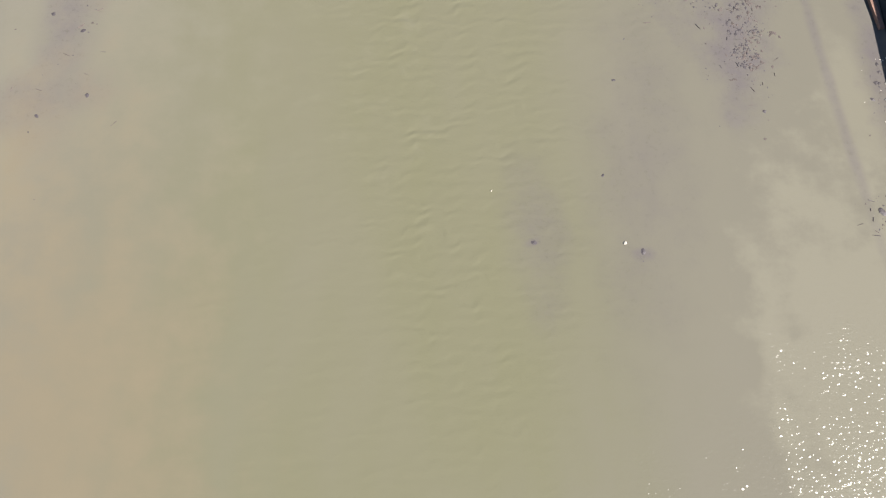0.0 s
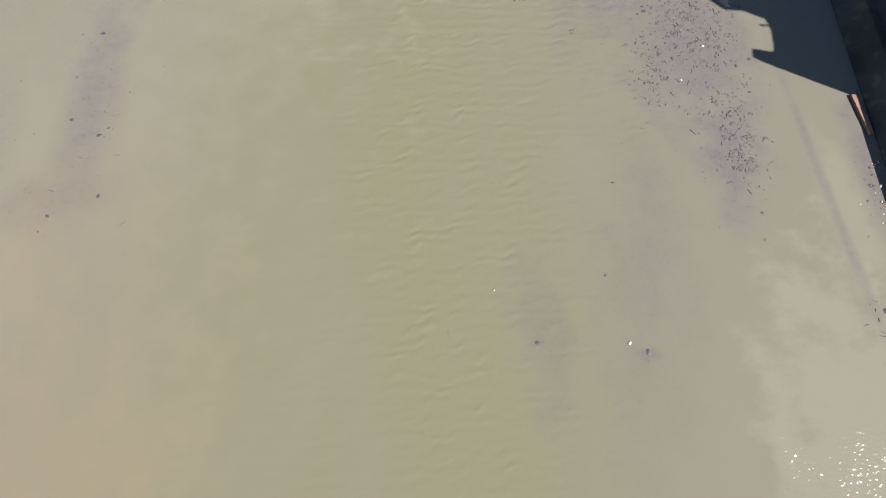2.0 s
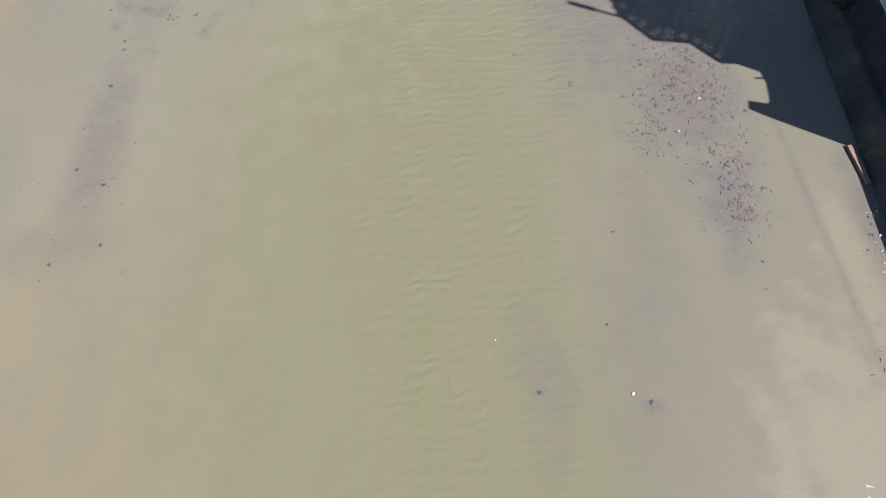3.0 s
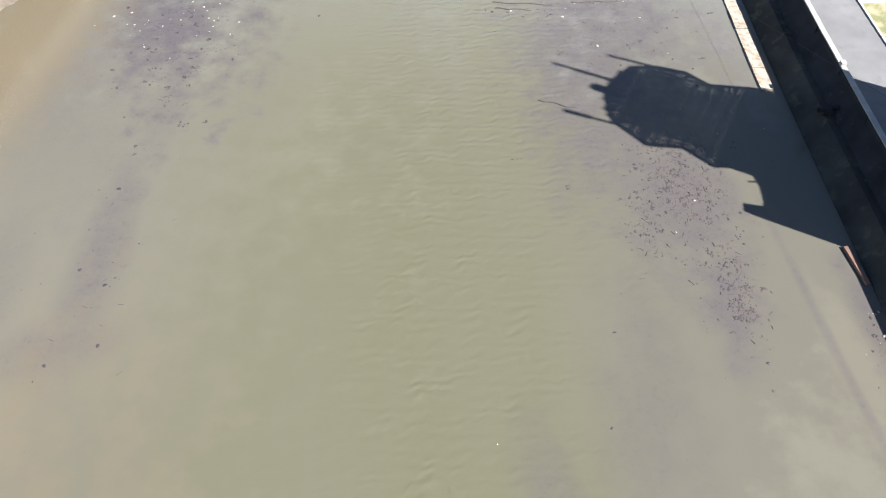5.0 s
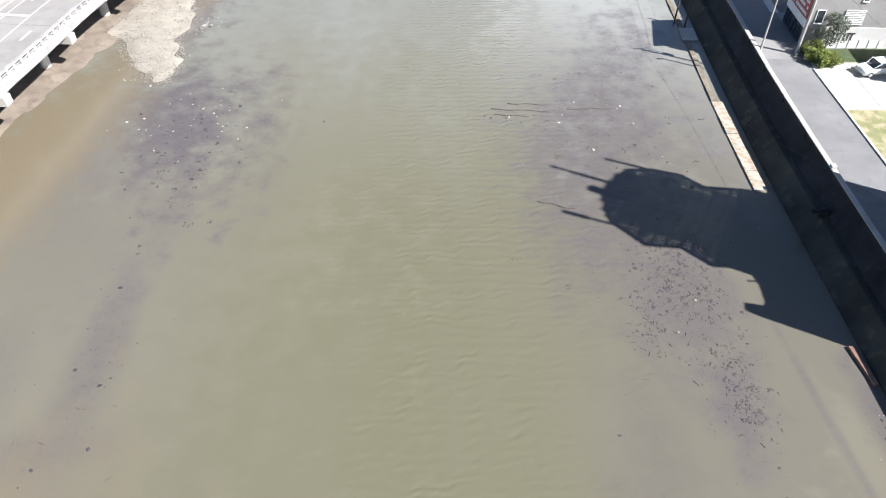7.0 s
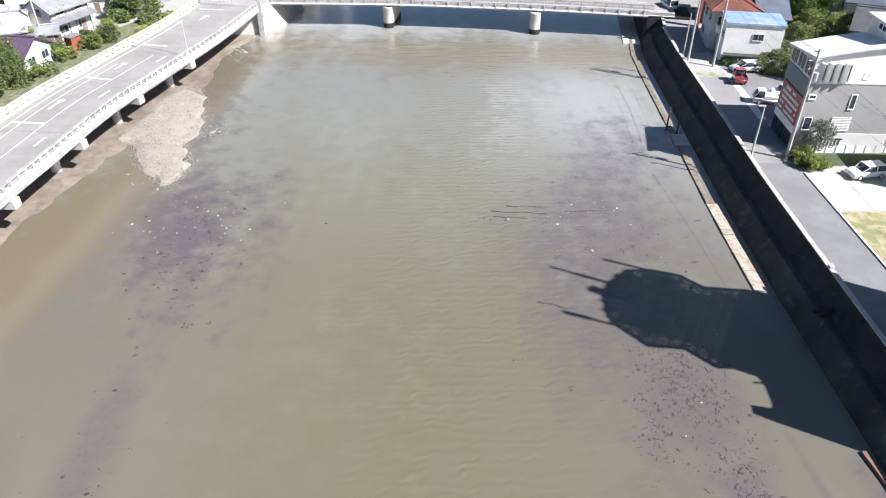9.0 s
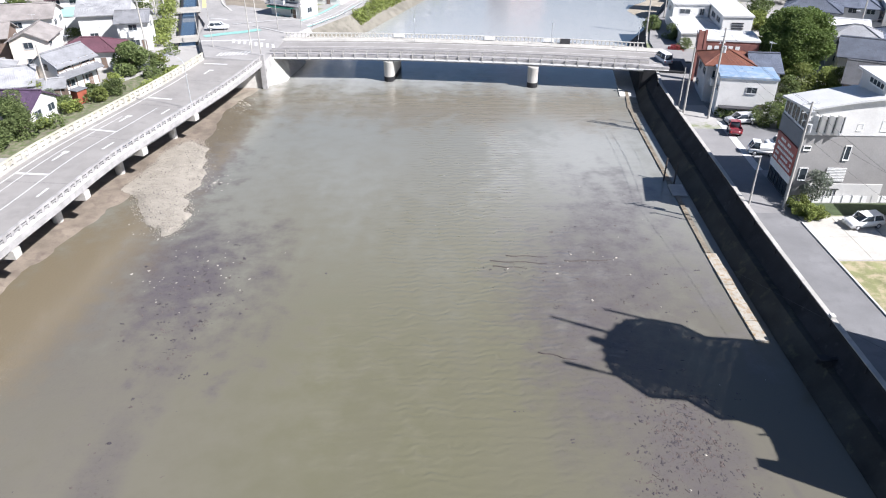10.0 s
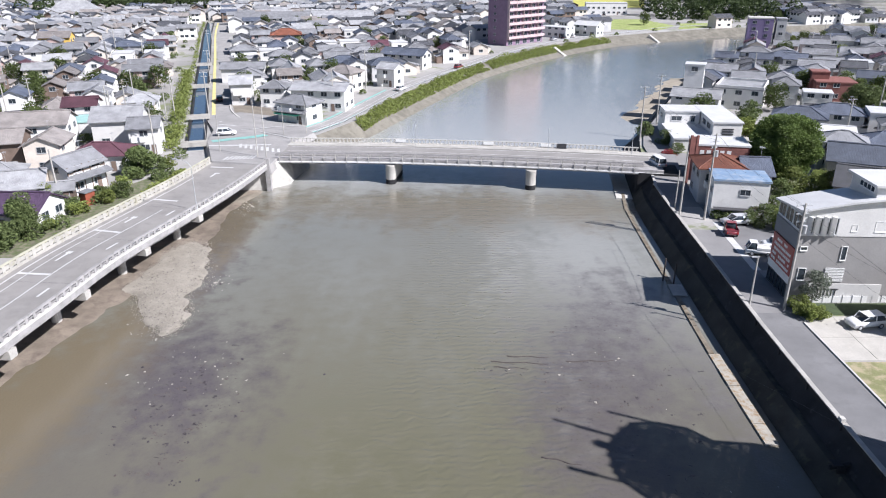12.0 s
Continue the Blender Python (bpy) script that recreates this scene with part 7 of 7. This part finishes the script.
def wing(x0, x1, y0, y1, h):
    bm = bmesh.new()
    box(bm, x0, x1, y0, y1, -0.3, h)
    part("wall", bm, W_WHITE, clinic)
    bm = bmesh.new()
    box(bm, x0 - 0.2, x1 + 0.2, y0 - 0.2, y1 + 0.2, h + 0.004, h + 0.3)
    part("roof", bm, R_WHITE, clinic, "white flat roof")


wing(-4.0, 3.2, 3.6, 10.2, 5.3)
wing(3.45, 9.0, -7.0, 10.2, 5.35)
wing(-4.4, 3.2, -9.5, 3.35, 2.6)
for x, y, z, rz, w, h in ((-1.6, 3.58, 4.0, 0, 2.2, 1.0), (1.8, 3.58, 4.0, 0, 0.9, 1.4), (3.43, -3.5, 4.2, 270, 2.6, 1.1), (3.43, 0.5, 4.2, 270, 2.6, 1.1), (-4.42, -1.0, 1.4, 270, 2.0, 1.2), (-4.42, -5.0, 1.4, 270, 2.0, 1.2), (-4.02, 7.0, 4.0, 270, 1.6, 1.0)):
    add_window(clinic, x, y, z, rz, w, h, M_METAL, 1)
for k in range(4):
    bm = bmesh.new()
    box(bm, 5.2, 7.4, -7.12, -7.02, 2.6 + 0.5 * k, 2.85 + 0.5 * k)
    part("louvre", bm, M_DARK, clinic, "dark louvre band")
reserve(53, 146, 9)
grey_block = placed(77.0, 182.6, -28, 11.4, 13, 5.0, "flat", R_SILVER, W_WHITE, "pale two-storey block with parapeted flat roof", 147)
for sx, sy, lx_, ly_ in ((-1, 0, 0.25, 13), (1, 0, 0.25, 13), (0, -1, 11.4, 0.25), (0, 1, 11.4, 0.25)):
    bm = bmesh.new()
    cx, cy = sx * 5.55, sy * 6.35
    box(bm, cx - lx_ / 2, cx + lx_ / 2, cy - ly_ / 2, cy + ly_ / 2, 5.324, 5.9)
    part("parapet", bm, W_WHITE, grey_block)
placed(63.4, 180.0, -22, 4.6, 4.6, 10.8, "flat", R_WHITE, W_WHITE, "slim white stair tower with dark windows", 148)


# apartment blocks
def flats(m, w, d, floors, bays, wall_m, front_m, label, storey=2.85, balconies=True):
    e = empty("apartment_block", m, label, "building", "apartment blocks")
    h = floors * storey
    bm = bmesh.new()
    box(bm, -w / 2, w / 2, -d / 2, d / 2, -0.3, h)
    part("wall", bm, wall_m, e)
    bm = bmesh.new()
    box(bm, -w / 2 - 0.1, w / 2 + 0.1, -d / 2 - 0.1, d / 2 + 0.1, h + 0.004, h + 0.5)
    part("roof", bm, M_CONC_PALE, e)
    for f in range(floors):
        for k in range(bays):
            x0 = -w / 2 + w * k / bays
            x1 = x0 + w / bays
            if f and balconies:
                bm = bmesh.new()
                box(bm, x0 + 0.05, x1 - 0.05, -d / 2 - 1.3, -d / 2 - 0.002, f * storey - 0.1, f * storey + 0.08)
                box(bm, x0 + 0.05, x1 - 0.05, -d / 2 - 1.3, -d / 2 - 1.18, f * storey + 0.08, f * storey + 1.05)
                box(bm, x0 + 0.05, x0 + 0.2, -d / 2 - 1.18, -d / 2 - 0.002, f * storey + 0.08, f * storey + 2.7)
                part("balcony", bm, front_m, e, "pale balcony")
            add_window(e, (x0 + x1) / 2, -d / 2 - 0.02, f * storey + 1.25, 0, min(2.6, (x1 - x0) * 0.7) if balconies else 1.5, 1.9 if balconies else 1.2, M_METAL, 1)
        for s, rz in ((-1, 270), (1, 90)):
            add_window(e, s * (w / 2 + 0.02), 1.5, f * storey + 1.5, rz, 1.2, 1.1, M_METAL, 1)
    return e


flats(pose(31.8, 321.9, LAND, 0, 0, 43), 23.7, 11, 9, 5, W_PURPLE, W_BEIGE, "purple-brown apartment block with pale pink balconies")
flats(pose(126.6, 292.7, LAND, 0, 0, -18), 9.2, 7.5, 5, 2, W_VIOLET, W_VIOLET, "purple five-storey apartment block by the river", 2.5, False)
placed(133.6, 289.8, -18, 3.6, 6.5, 12.6, "flat", R_SILVER, W_GREY, "grey stair tower of an apartment block", 149)
reserve(31.8, 322, 15)
reserve(22, 308, 9)
reserve(127, 292, 9)
reserve(58, 116, 9)
reserve(103.5, 172.5, 3.6)
reserve(71, 171, 5)
reserve(77, 169, 4)
reserve(98, 180, 5)
reserve(106, 181, 4)
reserve(-58, 118.9, 6)
reserve(-66, 134.8, 3.5)
reserve(-57, 131, 3)
reserve(-67.7, 116.5, 4)
reserve(47, 88, 9)
reserve(47, 130, 10)
reserve(-52, 165, 11)
reserve(-38, 150, 10)
reserve(-50, 180, 6)
reserve(95, 410, 26)
reserve(115, 387, 12)
reserve(128, 392, 10)
reserve(44, 62, 14)
reserve(50, 45, 14)

# the tall building beside the lane, out of view, whose shadow lies on the river
SH = Vector((SUN_DIR.x, SUN_DIR.y)).normalized()
tower = empty("tower_building", pose(38.0, 29.0, LAND, 0, 0, math.degrees(math.atan2(SH.x, -SH.y))), "tall concrete building with a caged rooftop frame", "building")
RUN = SH.length and SUN_DIR.to_2d().length / SUN_DIR.z
Z0 = -19.7


def hs(s):
    return (s - Z0) / RUN - LAND


def lx(c):
    return c - 43.5


def prism(profile, y0, y1):
    b = bmesh.new()
    front = [b.verts.new((lx(c), y0, hs(s))) for c, s in profile]
    back = [b.verts.new((lx(c), y1, hs(s))) for c, s in profile]
    b.faces.new(front), b.faces.new(back[::-1])
    for i in range(len(profile)):
        j = (i + 1) % len(profile)
        b.faces.new((front[j], front[i], back[i], back[j]))
    return b


bm = bmesh.new()
box(bm, lx(42.0), lx(57.6), -7, 0, -0.3, hs(-4.45))
part("wall", bm, W_GREY, tower)
part("stair_head", prism([(42.0, -4.44), (43.3, -4.44), (42.9, -3.05), (42.1, -3.3)], -7, 0), W_GREY, tower)
part("roof_slope", prism([(43.7, -4.44), (57.6, -4.44), (57.6, -1.85), (47.35, -2.55), (46.25, -3.0), (45.3, -3.75)], -7, 0), W_GREY, tower)
part("plant_room", prism([(47.0, -2.5), (57.5, -1.84), (57.2, 0.0), (46.2, 0.0)], -6, 0), W_GREY, tower)
# the caged frame: a ring of bars, filled with louvre panels
lower = [(46.9, -1.8), (45.85, 0.5), (46.8, 3.3), (45.7, 6.0), (47.1, 9.3), (48.2, 10.2), (50.6, 11.3)]
upper = [(57.45, -1.4), (57.2, -0.1), (55.8, 3.5), (56.6, 5.9), (56.2, 8.4), (55.0, 10.5), (53.3, 11.0), (52.3, 11.4)]
outline = lower + upper[::-1]
for k in range(len(outline)):
    (c0, s0), (c1, s1) = outline[k], outline[(k + 1) % len(outline)]
    bm = bmesh.new()
    tube(bm, (lx(c0), -0.5, hs(s0)), (lx(c1), -0.5, hs(s1)), 0.2, 0.2, 6)
    part("frame_bar", bm, M_METAL, tower)


def edge_at(line, s):
    for (c0, s0), (c1, s1) in zip(line, line[1:]):
        if s0 <= s <= s1:
            return c0 + (c1 - c0) * (s - s0) / (s1 - s0)
    return line[-1][0]


row = 0.02
while row < 11.0:
    a, b = edge_at(lower, row + 0.28), edge_at(upper, row + 0.28)
    for k in range(13):
        c, e = max(a, 45.6 + k), min(b, 46.601 + k)
        if e - c > 0.05:
            slit = 0.04 if min(c - a, b - e, 10.6 - row) < 0.6 else 0.014
            bm = bmesh.new()
            for half in (0.0, 0.275):
                box(bm, lx(c), lx(e), -0.112 - 0.008 * (k % 2), -0.106 - 0.008 * (k % 2), hs(row + half), hs(row + half + 0.275 - slit))
            part("louvre", bm, M_METAL, tower)
    row += 0.55
for k in range(1, 11):
    c = 45.6 + k
    low_s = max(s for s in (0.0, 0.5, 3.3, 6.0, 9.3, 10.2) if edge_at(lower, s) > c) if c < 46.8 else 0.0
    top_s = max((s for s in [0.25 * q for q in range(44)] if edge_at(lower, s) < c < edge_at(upper, s)), default=0.5)
    if top_s > low_s:
        bm = bmesh.new()
        box(bm, lx(c) - 0.09, lx(c) + 0.09, -0.3, -0.2, hs(low_s), hs(top_s))
        part("mullion", bm, M_METAL, tower)
for q in range(1, 10):
    s = 1.1 * q
    bm = bmesh.new()
    box(bm, lx(edge_at(lower, s)), lx(edge_at(upper, s)), -0.42, -0.32, hs(s) - 0.09, hs(s) + 0.09)
    part("transom", bm, M_METAL, tower)
for c0, s0, c1, s1, r in ((50.7, 11.0, 50.8, 13.5, 0.5), (46.9, 10.2, 46.5, 14.6, 0.14), (46.7, 12.4, 46.5, 14.6, 0.24), (52.5, 11.0, 52.2, 18.1, 0.15), (52.4, 12.0, 52.25, 16.0, 0.2), (56.2, 8.0, 55.75, 13.9, 0.16), (46.25, -3.0, 45.4, -1.4, 0.09)):
    bm = bmesh.new()
    tube(bm, (lx(c0), -1.5, hs(s0)), (lx(c1), -1.5, hs(s1)), r, r, 8)
    part("mast", bm, M_METAL, tower)

# ---- fill the town: garden trees, then houses ----
made = 0
for k in range(900):
    y = 150 + 290 * grng.random() ** 1.3
    x = grng.uniform(-y * 0.6, y * 0.6)
    if made < 62 and free(x, y, 2.4):
        copy_thing(grng.choice(garden), pose(x, y, LAND, 0, 0, grng.uniform(0, 360)))
        TAKEN.append((x, y, 1.3))
        made += 1
for g in garden:
    for o in (*g.children_recursive, g):
        bpy.data.objects.remove(o)
spots = []
rng = random.Random(5)
for i in range(-36, 40):
    for j in range(-4, 46):
        # a grid along the canal's bearing on the west side, along the river on the east
        for east in (False, True):
            c, s, ox, oy = (math.cos(radians(17)), math.sin(radians(17)), -60, 150) if not east else (math.cos(radians(-24)), math.sin(radians(-24)), 60, 120)
            u, v = i * 9.9 + (2.5 if j % 3 == 0 else 0), j * 9.0 + (2.8 if i % 4 == 0 else 0) + 3.0 * (j // 3)
            x, y = ox + u * c - v * s + rng.uniform(-1.3, 1.3), oy + u * s + v * c + rng.uniform(-1.3, 1.3)
            if y < 62 or y > 660 or abs(x) > y * 0.72 + 14:
                continue
            if (side_of(LEFT_LINE, x, y) < 0) == east:
                continue
            if -x > 40 and y < 96 and not east:
                continue
            if east and x < 62 and y < 150:
                continue
            if y > 380 and -40 < x < 260 and (east is False) and (y - 395) > -abs(x - 110) * 0.1 and 85 < x < 200:
                continue
            spots.append((x * x + y * y, x, y, (17 if not east else -24) + rng.choice((0, 90, 90, 180)) + rng.uniform(-4, 4)))
spots.sort()
dusky = [p for p, q in zip(protos, P_SPECS) if q[4] in (R_DARK, R_BLUE, R_GREY)]
count, rest = 0, []
for _, x, y, rz in spots:
    if not free(x, y, 3.7) or rng.random() < 0.04:
        continue
    if count < 285:
        src, w, d = rng.choice(dusky if x > 40 and rng.random() < 0.65 else protos)
        o = copy_thing(src, pose(x, y, LAND, 0, 0, rz))
        s = rng.uniform(0.88, 1.12)
        TAKEN.append((x, y, 3.7))
        count += 1
    else:
        TAKEN.append((x, y, 3.7))
        rest.append((x, y, rz))
for src, _, _ in protos:
    for o in (*src.children_recursive, src):
        bpy.data.objects.remove(o)
# farther houses, joined
bm = bmesh.new()
wall_ms, roof_ms = (W_WHITE, W_CREAM, W_GREY, W_WOOD), (R_GREY, R_SILVER, R_BLUE, R_DARK, R_BROWN)
verts_l, faces_l, mats_l = [], [], []
for x, y, rz in rest:
    w, d, h = rng.uniform(6.5, 10.5), rng.uniform(5.4, 7), rng.choice((3.0, 5.0, 5.3, 5.5))
    q = pose(x, y, LAND, 0, 0, rz)
    wi, ri = rng.choice((0, 0, 0, 1, 2, 3)), rng.choice((4, 6, 7, 7) if x > 60 else (4, 4, 5, 5, 6, 7, 8))
    rise = d * 0.23
    a, b, o = w / 2, d / 2, 0.6
    k = len(verts_l)
    pts = [(-a, -b, 0), (a, -b, 0), (a, b, 0), (-a, b, 0), (-a, -b, h), (a, -b, h), (a, b, h), (-a, b, h), (-a, 0, h + rise), (a, 0, h + rise)]
    ze = h - o * rise / b
    pts += [(-a - o, -b - o, ze + 0.1), (a + o, -b - o, ze + 0.1), (a + o, 0, h + rise + 0.1), (-a - o, 0, h + rise + 0.1), (-a - o, b + o, ze + 0.1), (a + o, b + o, ze + 0.1)]
    verts_l += [tuple(q @ Vector(p)) for p in pts]
    for f, mi in (((0, 1, 5, 4), wi), ((1, 2, 6, 9, 5), wi), ((2, 3, 7, 6), wi), ((3, 0, 4, 8, 7), wi), ((10, 11, 12, 13), ri), ((13, 12, 15, 14), ri)):
        faces_l.append([k + i for i in f])
        mats_l.append(mi)
    for s in (-1, 1):
        for f in range(2 if h > 4 else 1):
            for t in (-0.28, 0.05, 0.3):
                if rng.random() < 0.75:
                    k = len(verts_l)
                    yy, zz, xx = s * (b + 0.03), 1.0 + 2.7 * f, t * w
                    verts_l += [tuple(q @ Vector(p)) for p in ((xx - 0.8, yy, zz), (xx + 0.8, yy, zz), (xx + 0.8, yy, zz + 1.1), (xx - 0.8, yy, zz + 1.1))]
                    faces_l.append([k, k + 1, k + 2, k + 3] if s < 0 else [k + 3, k + 2, k + 1, k])
                    mats_l.append(9)
bm.free()
me = bpy.data.meshes.new("far_houses")
me.from_pydata(verts_l, [], faces_l)
for m_ in (*wall_ms, *roof_ms, M_GLASS):
    me.materials.append(m_)
me.polygons.foreach_set("material_index", mats_l)
if rest:
    tagged(new("far_houses", me), "distant tiled-roof houses packed close together", "houses", kind="stuff")

# low garden greenery in the gaps between the houses
bm = bmesh.new()
shrub_rng = random.Random(31)
made = 0
for k in range(4000):
    y = 95 + 330 * shrub_rng.random() ** 1.6
    x = shrub_rng.uniform(-y * 0.62 - 8, y * 0.62 + 8)
    if not free(x, y, 0.2) or (-50 < x < 40 and y < 145):
        continue
    if made > 230:
        break
    made += 1
    r = shrub_rng.uniform(0.7, 1.7)
    for j in range(int(120 * r)):
        d = Vector((shrub_rng.gauss(0, 1), shrub_rng.gauss(0, 1), abs(shrub_rng.gauss(0, 1)))).normalized() * r * shrub_rng.uniform(0.7, 1.05)
        leaf(bm, (x + d.x, y + d.y, LAND + 0.2 + d.z * 1.1), shrub_rng.uniform(0.16, 0.3), shrub_rng)
tagged(obj("garden_shrubs", bm, L_MID), "green garden shrubs in the gaps between houses", "shrubs", kind="stuff")
